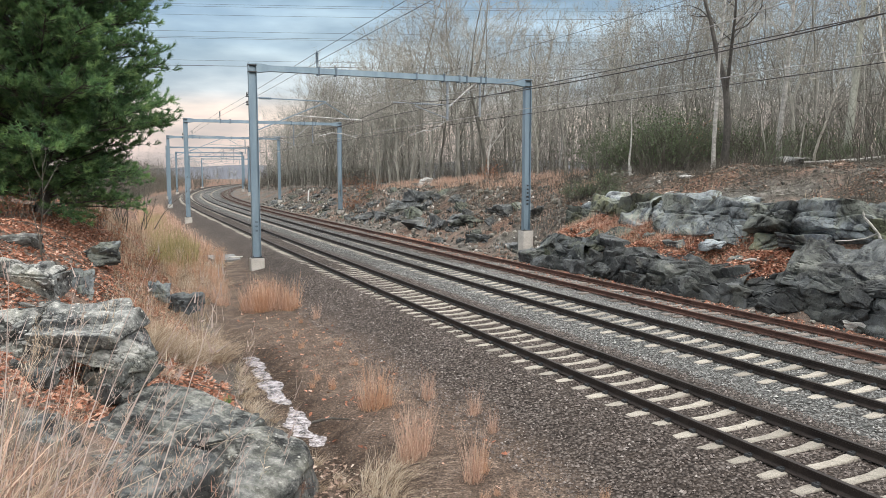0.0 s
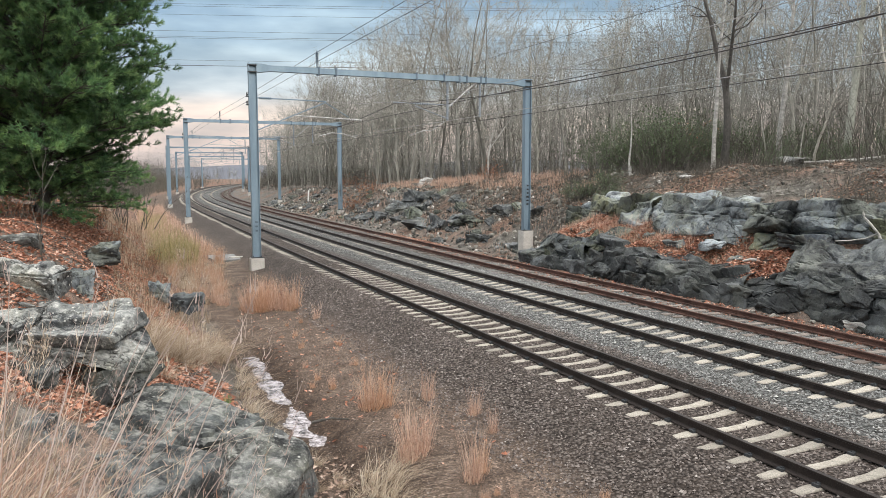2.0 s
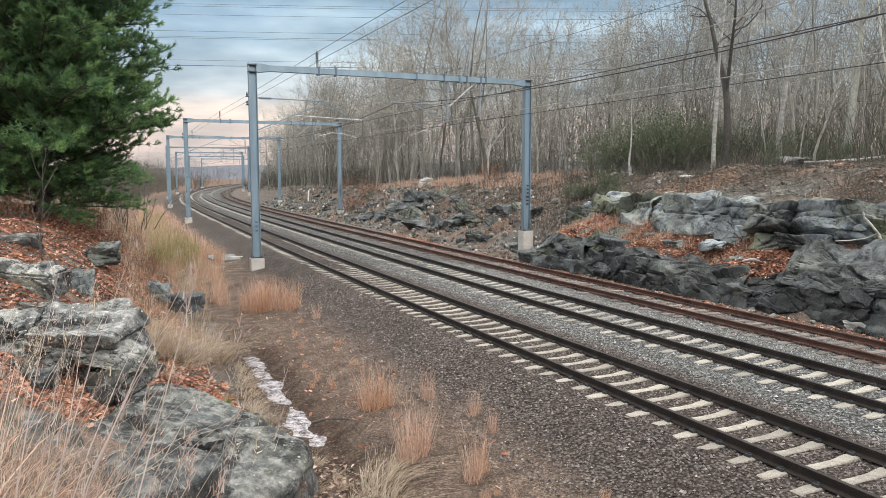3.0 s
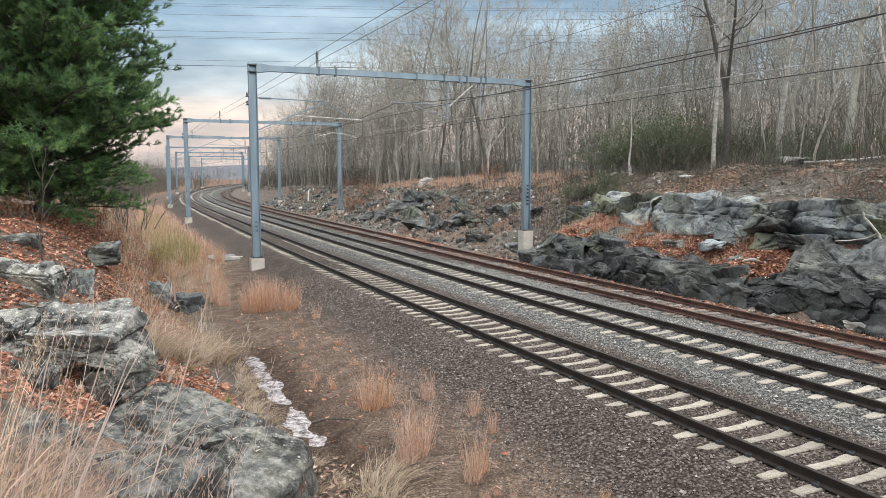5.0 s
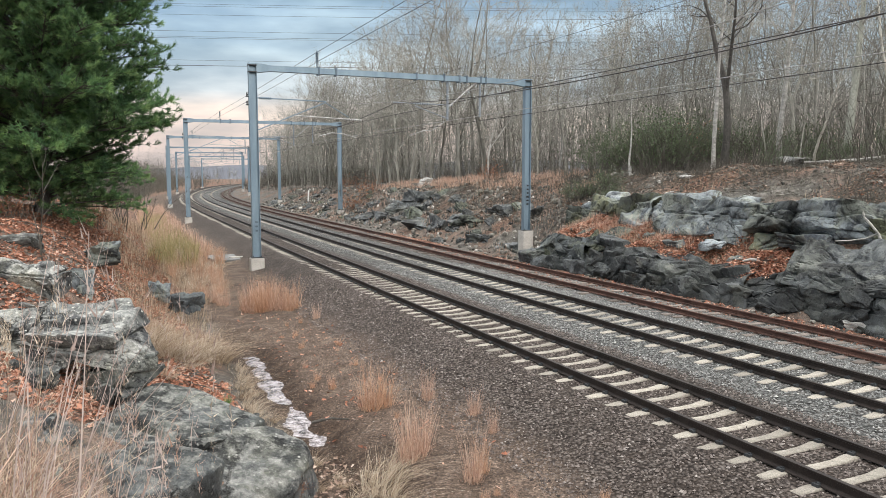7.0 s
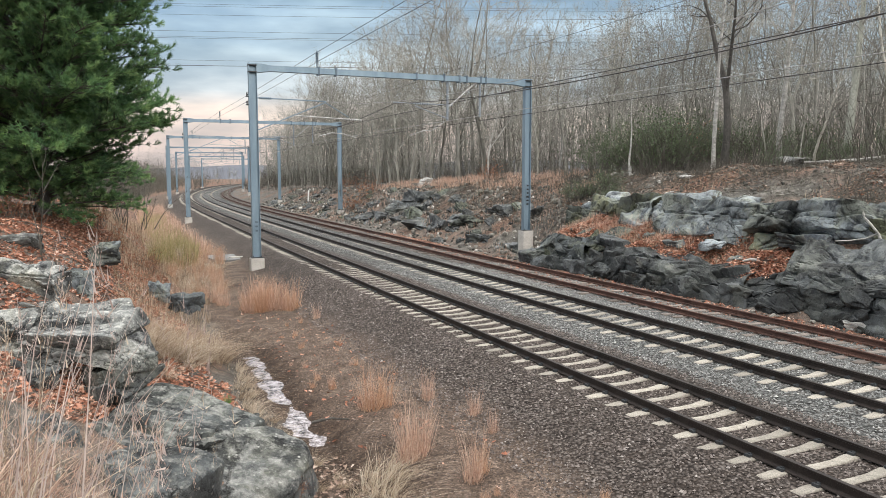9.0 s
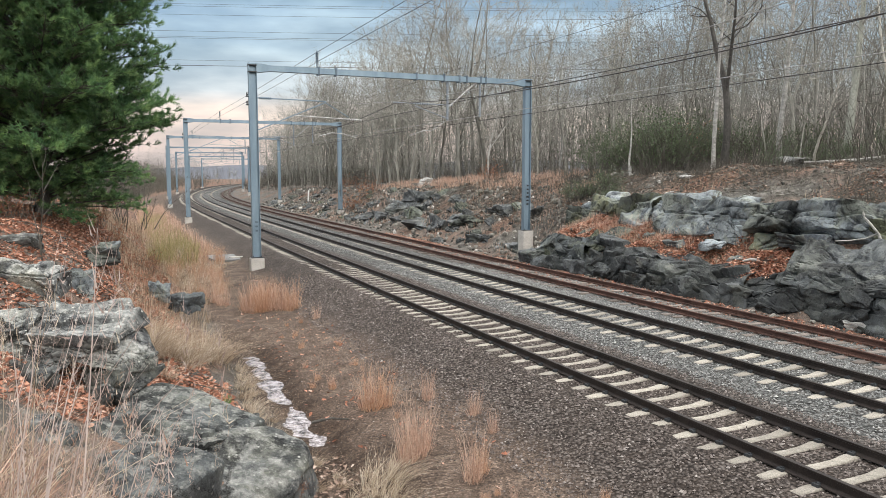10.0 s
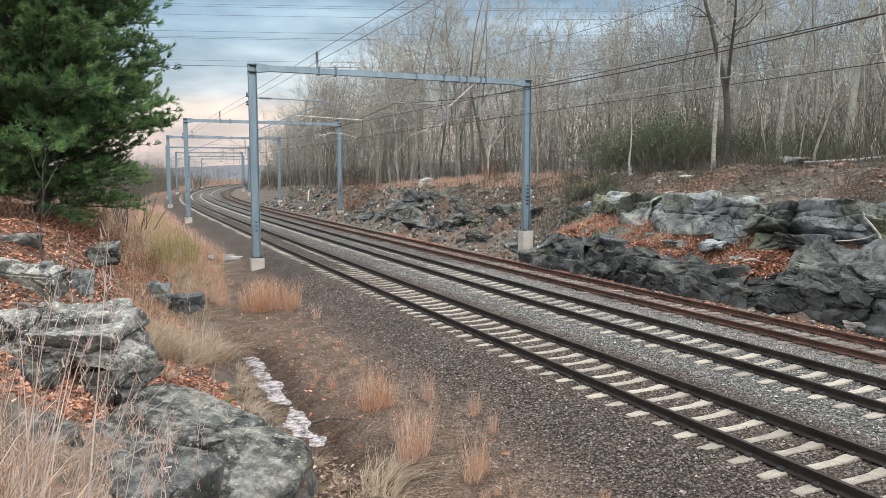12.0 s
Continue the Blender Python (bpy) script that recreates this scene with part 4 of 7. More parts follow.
def cut_rock(s, w, z, size, seed, label, rz=0.0, rx=0.0, ry=0.0, level=4, mat=None, **kw):
    """Rock in the cut: size is (across, along, up)."""
    p = line(s, w, z)
    return outcrop(float(p[0]), float(p[1]), float(p[2]), size, seed, mat or M_ROCK_R, label, turn_at(s) + rz, rx, ry, level, "ledges of the rock cut", "rock_ledge", **kw)


# near-side outcrops by the camera
LG = "pale grey lichen-crusted rock ledge on the grassy slope"
LD = "dark fractured rock poking out of fallen leaves"
block(-4.75, 11.0, -0.60, (2.6, 4.1, 2.2), 3, M_ROCK_L, "broad grey weathered rock slab sloping down to the ditch", -28, 4, 6, 6, cuts=5, cracks=3, relief=0.03, ragged=0.03)
block(-3.85, 10.1, -0.84, (2.8, 4.7, 1.75), 4, M_ROCK_P, "pale speckled rock slab beside the ditch", -32, 6, 15, 6, cuts=5, cracks=2, relief=0.025, ragged=0.02)
block(-4.65, 8.95, -0.40, (2.3, 2.5, 1.65), 26, M_ROCK_L, "dark grey rock shelf running down from the slab", -24, 5, 8, 6, cuts=5, cracks=3, relief=0.03, ragged=0.03)
block(-5.25, 8.3, 0.05, (1.9, 2.1, 1.6), 27, M_ROCK_L, "dark grey rock shelf running down from the slab", 15, 5, 8, 6, cuts=5, cracks=3, relief=0.03, ragged=0.04)
block(-5.6, 9.4, 0.10, (1.7, 2.2, 1.6), 29, M_ROCK_L, "grey weathered rock below the tall grass", -30, 0, 6, 6)
block(-6.35, 13.15, 1.32, (2.3, 2.2, 0.95), 5, M_ROCK_P, "flat pale lichen-crusted rock capping a split ledge", 8, 13, 4, 6, cracks=5, relief=0.06, ragged=0.10)
block(-6.05, 12.75, 0.40, (2.2, 2.0, 1.8), 6, M_ROCK_L, "dark split rock under the pale capping ledge", -12, 0, 4, 6, cracks=6, relief=0.06, ragged=0.12)
block(-7.55, 12.7, 1.35, (1.35, 1.6, 1.0), 8, M_ROCK_P, LG, 30, 8, 5, 6)
block(-6.65, 11.4, 0.70, (1.4, 1.4, 1.15), 18, M_ROCK_L, LG, -20, 0, 5, 6)
block(-9.5, 17.0, 1.72, (1.9, 1.6, 1.25), 11, M_ROCK_P, LG, 10, 6, 0, 6, cracks=4, ragged=0.10)
block(-8.9, 15.9, 1.25, (1.4, 1.2, 0.85), 12, M_ROCK_P, LG, -15, 6, 5)
block(-8.1, 14.6, 1.15, (1.1, 0.9, 0.7), 61, M_ROCK_L, LG, 40, 0, 0, 5)
block(-11.7, 20.0, 2.15, (1.7, 1.2, 0.9), 13, M_ROCK_P, LG, 40, 0, 0, 5)
block(-11.0, 24.0, 1.62, (1.35, 1.0, 0.95), 15, M_ROCK_R, LD, 25, 12, 0, 5, ragged=0.12)
block(-9.45, 19.3, 1.10, (0.95, 1.0, 1.35), 17, M_ROCK_R, LD, 60, 0, 10, 5, ragged=0.10)
block(-9.95, 26.0, 0.05, (1.0, 0.9, 1.1), 19, M_ROCK_R, "dark mossy rock half hidden in dry grass", 20, 0, 0, 5, ragged=0.10)
block(-8.2, 23.6, 0.0, (1.1, 1.0, 0.75), 20, M_ROCK_R, "dark mossy rock half hidden in dry grass", 50, 0, 0, 5, ragged=0.10)
block(-12.6, 24.5, 1.95, (0.6, 0.5, 0.45), 21, M_ROCK_P, "small grey boulder among fallen leaves", 0, 0, 0, 4)
block(-3.5, 12.75, -0.30, (0.75, 0.55, 0.55), 23, M_ROCK_P, "small cracked grey block at the slab's edge", 20, 0, 0, 5, ragged=0.1)
block(-3.08, 12.3, -0.40, (0.62, 0.48, 0.45), 24, M_ROCK_P, "small cracked grey block at the slab's edge", -30, 0, 0, 5, ragged=0.1)
block(-1.75, 10.35, -0.82, (0.5, 0.4, 0.32), 25, M_ROCK_L, "small grey stone in leaves beside the ditch", 70, 0, 0, 4)

# the rock cut on the far side
def rock_wall(s0, s1, tier, label, mat):
    """A stretch of the blasted face: jointed blocks set in and out along a stepped profile, its back and ends buried in the bank."""
    s = np.linspace(s0, s1, int(round((s1 - s0) / 0.05)) + 1)
    e0, e1 = ((14.0, 40.2), (15.0, 40.5))[tier]
    if tier == 0:
        zt = ledge_low(s)
        prof = [(9.98, -0.75 + 0 * s), (10.15, -0.3 + 0 * s), (10.38, 0.5 * zt), (10.75, zt - 0.1), (11.5, zt), (12.1, zt - 0.5)]
    else:
        zb, zt = ledge_mid(s), ledge_top(s)
        prof = [(12.75, zb - 0.8), (13.0, zb - 0.1), (13.3, 0.5 * (zb + zt) - 0.1), (13.8, zt - 0.15), (14.7, zt), (15.3, zt - 0.55)]
    V = np.linspace(0, 1, 84)
    W = np.array([p[0] for p in prof])
    Z = np.array([p[1] for p in prof])
    L = np.concatenate([[0], np.cumsum(np.hypot(np.diff(W), np.diff(Z.mean(1))))])
    ws = np.interp(V * L[-1], L, W)[None] + 0 * s[:, None]
    zs = np.stack([np.interp(V * L[-1], L, Z[:, i]) for i in range(len(s))])
    S = s[:, None] + 0 * ws
    T = V[None] * L[-1] + 0 * ws
    tw, tz = np.gradient(ws, axis=1), np.gradient(zs, axis=1)
    k = np.hypot(tw, tz) + 1e-9
    nw, nz = -tz / k, tw / k
    # rounded turning of the profile, so that the faces do not fold
    for _ in range(10):
        nw[:, 1:-1] = 0.25 * nw[:, :-2] + 0.5 * nw[:, 1:-1] + 0.25 * nw[:, 2:]
        nz[:, 1:-1] = 0.25 * nz[:, :-2] + 0.5 * nz[:, 1:-1] + 0.25 * nz[:, 2:]
    # joint blocks in a skewed pattern, in three sizes
    rng = np.random.RandomState(77 + tier)
    disp = 0.22 * vnoise(S, T, 3.6, 41)
    area = 30 * (L[-1] + 0.6)
    for ls, lt, amp, turn, skew in ((2.3, 0.95, 0.24, 0.10, 0.25), (0.95, 0.42, 0.045, 0.05, -0.15)) if tier else ((1.5, 0.70, 0.22, 0.10, 0.25), (0.7, 0.34, 0.055, 0.06, -0.15)):
        n = int(area / (ls * lt))
        cs, ct = rng.uniform(13, 43, n), rng.uniform(-0.3, L[-1] + 0.3, n)
        lift, ts, tt = rng.uniform(-amp, amp, n), rng.normal(0, turn, n), rng.normal(0, turn, n)
        here = (cs > s0 - 1.5 - 2.2 * ls) & (cs < s1 + 1.5 + 2.2 * ls)
        cs, ct, lift, ts, tt = cs[here], ct[here], lift[here], ts[here], tt[here]
        a = (S + skew * T + 0.08 * ls * vnoise(S, T, 0.5 * ls, 31)).ravel()
        b = (T + 0.10 * lt * vnoise(S, T, 0.6 * ls, 37)).ravel()
        near, second, gap = np.zeros(len(a), int), np.zeros(len(a), int), np.zeros(len(a))
        for rows in np.array_split(np.arange(len(a)), 1 + len(a) * len(cs) // 6000000):
            d = (((a[rows, None] - cs[None] - skew * ct[None]) / ls) ** 4 + ((b[rows, None] - ct[None]) / lt) ** 4) ** 0.5
            o = np.argpartition(d, 1, axis=1)[:, :2]
            r = np.arange(len(rows))
            d0, d1 = d[r, o[:, 0]], d[r, o[:, 1]]
            near[rows] = np.where(d0 < d1, o[:, 0], o[:, 1])
            second[rows] = np.where(d0 < d1, o[:, 1], o[:, 0])
            gap[rows] = np.abs(np.sqrt(d1) - np.sqrt(d0))
        e = [lift[c] + ts[c] * (a - cs[c] - skew * ct[c]) + tt[c] * (b - ct[c]) for c in (near, second)]
        k2 = 0.5 * (1 - sstep(0.0, 0.13, gap))
        e = e[0] * (1 - k2) + e[1] * k2 - 0.7 * min(amp, 0.1) * (1 - sstep(0.0, 0.07, gap))
        disp = disp + e.reshape(S.shape)
    if tier:
        disp[1:-1] = 0.25 * disp[:-2] + 0.5 * disp[1:-1] + 0.25 * disp[2:]
        disp[:, 1:-1] = 0.25 * disp[:, :-2] + 0.5 * disp[:, 1:-1] + 0.25 * disp[:, 2:]
    disp = disp + 0.012 * vnoise(S, T, 0.22, 44)
    ends = sstep(0, 0.7, S - e0) * sstep(0, 0.7, e1 - S)
    fade = ends * sstep(0, 0.08, V)[None]
    ws = ws + nw * disp * fade + (1 - fade) * 0.35
    zs = zs + nz * disp * fade - (1 - ends) * 0.5
    P = line(S.ravel(), ws.ravel(), zs.ravel())
    nn, m = S.shape
    i, j = np.meshgrid(np.arange(nn - 1), np.arange(m - 1), indexing="ij")
    q = np.stack([i * m + j, i * m + j + 1, (i + 1) * m + j + 1, (i + 1) * m + j], -1).reshape(-1, 4)
    q = np.concatenate([q[:, [0, 1, 2]], q[:, [0, 2, 3]]])
    me = mesh_of("rock_ledge", P, q, mat, True)
    me.set_sharp_from_angle(angle=0.5)
    ob = new("rock_ledge", me)
    return tagged(ob, label, "rock", "ledges of the rock cut")


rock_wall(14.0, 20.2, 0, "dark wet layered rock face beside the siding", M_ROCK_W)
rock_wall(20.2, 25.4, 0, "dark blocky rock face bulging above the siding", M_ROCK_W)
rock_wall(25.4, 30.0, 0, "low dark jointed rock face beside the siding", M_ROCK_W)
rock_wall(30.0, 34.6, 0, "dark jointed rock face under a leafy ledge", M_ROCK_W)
rock_wall(34.6, 40.2, 0, "sloping grey rock slab with deep cracks", M_ROCK_R)
rock_wall(15.0, 21.4, 1, "mossy grey rock face under leaf litter", M_ROCK_R)
rock_wall(21.4, 25.8, 1, "flat-topped blue-grey rock face above the ledge", M_ROCK_R)
rock_wall(25.8, 28.9, 1, "cracked blue-grey rock face above the leafy ledge", M_ROCK_R)
rock_wall(28.9, 33.8, 1, "tall smooth blue-grey rock face above the leafy ledge", M_ROCK_R)
rock_wall(33.8, 40.5, 1, "greenish grey rock face with grass at its foot", M_ROCK_R)
UP = "smooth blue-grey jointed rock face above the leafy ledge"
WET = "dark wet jointed block beside the siding"
for s, w, z, size, seed, mat, rz, rx, ry in (
        (39.3, 13.9, 1.75, (1.5, 2.8, 1.3), 31, M_ROCK_G, 4, 0, 18), (37.2, 13.85, 2.15, (1.6, 2.4, 1.6), 32, M_ROCK_G, -5, 4, 16), (35.1, 13.9, 2.2, (1.5, 2.1, 1.75), 33, M_ROCK_G, 6, 0, 14),
        (33.0, 13.9, 1.95, (1.4, 2.3, 1.3), 34, M_ROCK_R, -4, 5, 20), (30.5, 14.0, 2.25, (1.9, 3.6, 2.05), 35, M_ROCK_R, 3, -4, 24), (28.2, 13.9, 2.65, (1.5, 1.7, 1.0), 36, M_ROCK_R, -6, 0, 18),
        (28.3, 13.6, 1.75, (1.3, 1.9, 1.1), 37, M_ROCK_R, 8, 3, 15), (26.6, 13.75, 2.4, (1.7, 2.0, 1.4), 38, M_ROCK_R, -5, 0, 14), (26.5, 13.4, 1.5, (1.3, 1.6, 0.9), 39, M_ROCK_G, 8, 0, 12),
        (24.2, 13.75, 2.50, (1.7, 3.3, 1.35), 40, M_ROCK_R, 2, 2, 10), (24.7, 13.3, 1.65, (1.3, 1.6, 0.75), 44, M_ROCK_R, -8, 0, 12), (21.4, 13.9, 2.1, (1.6, 2.6, 1.1), 45, M_ROCK_G, 5, 0, 22),
        (18.4, 13.9, 2.2, (1.6, 3.4, 1.3), 46, M_ROCK_G, -4, 0, 20)):
    cut_block(s, w - 0.2, z, (size[0], size[1] * 1.12, size[2] * 1.1), seed, UP if mat is M_ROCK_R else "greenish grey jointed rock face with grass at its foot", mat, rz, rx, ry, relief=0.03, cuts=6, cracks=5, ragged=0.05)
# the long sloping slab by the portal and the mass where the cut bulges
cut_block(36.7, 11.35, 0.78, (2.7, 6.3, 1.0), 47, "sloping dark grey slab with a deep crack under it", M_ROCK_G, 2, -8, -27, 6, relief=0.05, cuts=9, cracks=8, ragged=0.10)
cut_block(22.3, 11.75, 1.15, (2.7, 4.6, 1.25), 48, "mossy grey-green slab sloping above the wet blocks", M_ROCK_D, -3, 3, -25, 6, relief=0.05, cuts=9, cracks=8, ragged=0.10)
cut_block(18.2, 11.75, 1.18, (2.7, 4.4, 1.3), 49, "mossy grey-green slab sloping above the wet blocks", M_ROCK_D, 4, 0, -22, 6, relief=0.05, cuts=9, cracks=8, ragged=0.10)
for s, w, z, size, seed in ((23.2, 10.75, 0.0, (1.7, 3.0, 1.45), 62), (20.6, 10.7, 0.07, (1.7, 2.9, 1.5), 63), (18.0, 10.75, 0.05, (1.7, 3.0, 1.5), 64), (15.6, 10.75, 0.15, (1.7, 2.6, 1.6), 65),
                            (22.4, 11.0, 0.72, (1.5, 3.6, 0.6), 66), (19.4, 10.95, 0.80, (1.5, 3.2, 0.65), 67)):
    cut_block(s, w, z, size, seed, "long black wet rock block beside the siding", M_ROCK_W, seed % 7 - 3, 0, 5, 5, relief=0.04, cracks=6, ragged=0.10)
rng = random.Random(11)
for row, (z, hgt, w, s, end) in enumerate(((-0.18, 0.95, 10.42, 24.8, 40.0), (0.28, 0.80, 10.70, 28.4, 35.5))):
    i = 0
    while s < end:
        d = rng.uniform(0.9, 1.9) * (1.0 if row < 2 else 1.2)
        cut_block(s + d / 2, w + rng.uniform(-0.14, 0.14), z + rng.uniform(-0.10, 0.10), (rng.uniform(1.0, 1.3), d * 1.22, hgt * rng.uniform(0.85, 1.2)), 600 + row * 40 + i,
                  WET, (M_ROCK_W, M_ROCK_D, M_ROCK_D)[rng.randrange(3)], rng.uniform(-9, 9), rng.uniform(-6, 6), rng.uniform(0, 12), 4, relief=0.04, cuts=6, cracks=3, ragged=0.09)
        s += d
        i += 1
for i in range(16):
    s = 15.5 + i * 1.5 + rng.uniform(-0.6, 0.6)
    cut_block(s, 10.25 + rng.uniform(-0.15, 0.2), -0.38 + rng.uniform(-0.06, 0.08), (rng.uniform(0.25, 0.6), rng.uniform(0.3, 1.0), rng.uniform(0.25, 0.5)), 200 + i,
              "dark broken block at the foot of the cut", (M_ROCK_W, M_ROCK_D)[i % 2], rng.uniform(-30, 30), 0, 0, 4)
for s, w, z, k, seed in ((28.6, 12.3, 1.35, 0.7, 261), (30.6, 11.9, 1.25, 0.6, 262), (27.0, 11.9, 0.9, 0.55, 263), (32.6, 12.4, 1.4, 0.5, 264)):
    cut_block(s, w, z, (k, k * 1.5, k * 0.7), seed, "cracked grey block among leaves on the ledge", M_ROCK_R, seed % 30, 0, -8, 4)
# boulders of the long bank
for i in range(46):
    s = 44.0 + 72 * (i / 46) + rng.uniform(-1, 1)
    w = rng.uniform(10.6, 16.5) if i % 3 else rng.uniform(10.4, 12.2)
    k = rng.uniform(0.4, 1.1) * (1.5 if rng.random() < 0.25 else 1.0)
    cut_rock(s, w, float(height(s, w)) - 0.16 * k, (k * rng.uniform(0.7, 1.1), k * rng.uniform(1.0, 1.9), k * rng.uniform(0.5, 0.9)), 300 + i,
             "weathered dark boulder in the rubble bank", rng.uniform(-40, 40), 0, -18, 4 if s < 66 else 3, planes=4, mat=(M_ROCK_D, M_ROCK_G, M_ROCK_D)[i % 3])
for i in range(16):
    s = 46.0 + 70 * (i / 16) + rng.uniform(-1, 1)
    w = rng.uniform(10.9, 15.5)
    k = rng.uniform(1.1, 2.0)
    cut_rock(s, w, float(height(s, w)) - 0.22 * k, (k * rng.uniform(0.8, 1.1), k * rng.uniform(1.3, 2.2), k * rng.uniform(0.6, 0.9)), 400 + i,
             "dark jointed outcrop showing through the bank", rng.uniform(-30, 30), 0, -22, 4 if s < 80 else 3, planes=4, relief=0.05, mat=M_ROCK_D)
for i in range(34):
    s = 46.0 + 74 * (i / 34) + rng.uniform(-1, 1)
    w = rng.uniform(10.8, 16.0)
    k = rng.uniform(0.7, 1.3)
    cut_rock(s, w, float(height(s, w)) - 0.14 * k, (k * 0.9, k * rng.uniform(1.8, 3.0), k * rng.uniform(0.35, 0.6)), 500 + i,
             "slanting dark rock layer in the rubble bank", rng.uniform(-25, 10), rng.uniform(8, 28), -20, 4 if s < 66 else 3, planes=4, relief=0.04, mat=(M_ROCK_D, M_ROCK_G, M_ROCK_D)[i % 3])
cut_block(66.5, 14.6, 1.75, (2.4, 3.8, 2.4), 51, "large dark rounded boulder in the rubble bank", M_ROCK_D, 10, 0, 20, 5)
cut_block(62.5, 13.0, 0.8, (1.9, 3.6, 1.5), 52, "dark slab in the rubble bank", M_ROCK_G, -12, 8, 14, 5)
cut_block(70.0, 12.3, 0.3, (1.6, 3.2, 1.3), 53, "dark slab in the rubble bank", M_ROCK_D, 8, 6, 14, 5)
cut_block(56.0, 12.2, 0.35, (1.9, 4.0, 1.5), 151, "dark jointed outcrop low in the bank", M_ROCK_D, -8, 5, 18, 5)
cut_block(52.0, 12.6, 0.7, (1.8, 3.0, 1.3), 152, "dark jointed outcrop low in the bank", M_ROCK_G, 6, 0, 18, 5)
cut_block(47.6, 11.4, -0.1, (1.5, 3.2, 1.1), 153, "dark slab low in the bank beside the siding", M_ROCK_D, 4, -5, 12, 5)
cut_rock(73.0, 18.0, 3.3, (1.4, 1.6, 1.2), 54, "pale boulder at the edge of the wood", 8, 0, 0, 4, mat=M_PALE)
block(17.75, 38.4, ground_at(17.75, 38.4) + 0.18, (2.1, 1.3, 0.75), 55, M_ROCK_P, "pale flat-topped boulder at the edge of the wood", 12, 0, -5, 4, "ledges of the rock cut", "rock_ledge", ragged=0.04)
cut_rock(36.4, 17.8, 3.95, (0.8, 1.0, 0.35), 56, "small pale stone in the leaf litter", 0, 0, 0, 3, mat=M_PALE)
cut_rock(37.6, 17.0, 3.7, (0.5, 0.5, 0.3), 57, "small pale stone in the leaf litter", 40, 0, 0, 3, mat=M_PALE)
cut_rock(35.0, 15.4, 3.15, (0.5, 0.5, 0.4), 58, "small pale stone in the leaf litter", 10, 0, 0, 3, mat=M_PALE)
cut_rock(20.6, 10.2, -0.25, (0.5, 1.0, 0.35), 59, "pale broken stone beside the rusty siding", 10, 0, 0, 3, mat=M_PALE)


OCTA = (np.array([(1, 0, 0), (-1, 0, 0), (0, 1, 0), (0, -1, 0), (0, 0, 1), (0, 0, -1.0)]),
        np.array([(0, 2, 4), (2, 1, 4), (1, 3, 4), (3, 0, 4)]))


def rubble(n, s0, s1, w0, w1, size, mat, label, seed, level=1, sleepers=False):
    """Loose stones strewn over a bank, each an irregular lump."""
    rng = np.random.RandomState(seed)
    D, F = ico(level) if level else OCTA
    s, w = rng.uniform(s0, s1, n), rng.uniform(w0, w1, n)
    if sleepers:
        # the sleepers' tops lie bare
        on = (np.abs((s - 2.2 + 0.3015) % 0.603 - 0.3015) < 0.125) & ((np.abs(w) < 1.34) | (np.abs(w - T2W) < 1.34))
        s, w = s[~on], w[~on]
        n = len(s)
    P = line(s, w, height(s, w))
    k = size[0] * (size[1] / size[0]) ** (rng.uniform(0, 1, n) ** 2.2)
    J = 1 + rng.uniform(-0.35, 0.25, (n, len(D)))
    V = D[None] * J[..., None] * (k[:, None] * rng.uniform(0.5, 1.0, (n, 3)))[:, None, :] * 0.5
    V = V + P[:, None] + np.array([0, 0, 1]) * (k * 0.12)[:, None, None]
    T = (F[None] + (np.arange(n) * len(D))[:, None, None]).reshape(-1, 3)
    ob = new("loose_stones", mesh_of("loose_stones", V, T, mat))
    return tagged(ob, label, "stones", kind="stuff")


M_RUBBLE = island_colours("grey_rubble", [(0.0, (0.055, 0.053, 0.047)), (0.6, (0.155, 0.148, 0.130)), (0.94, (0.30, 0.283, 0.25)), (1.0, (0.65, 0.63, 0.60))], 0.9)
rubble(8200, 40, 125, 10.0, 18.0, (0.06, 0.55), M_RUBBLE, "loose grey rubble on the bank above the siding", 5)
rubble(3600, 15, 46, 9.6, 19.0, (0.04, 0.32), M_RUBBLE, "loose grey rubble among leaves in the rock cut", 6)
rubble(42000, 10.5, 38, -3.8, 1.8, (0.042, 0.092), M_STONES, "coarse brown stone ballast beside and between the rails", 7, 0, True)
rubble(38000, 11, 40, 1.7, 9.4, (0.042, 0.092), M_STONES_G, "coarse grey stone ballast between the tracks", 8, 0, True)
rubble(14000, 11, 45, -6.2, -3.2, (0.016, 0.060), M_STONES, "scattered gravel on the dirt beside the ballast", 9, 0)


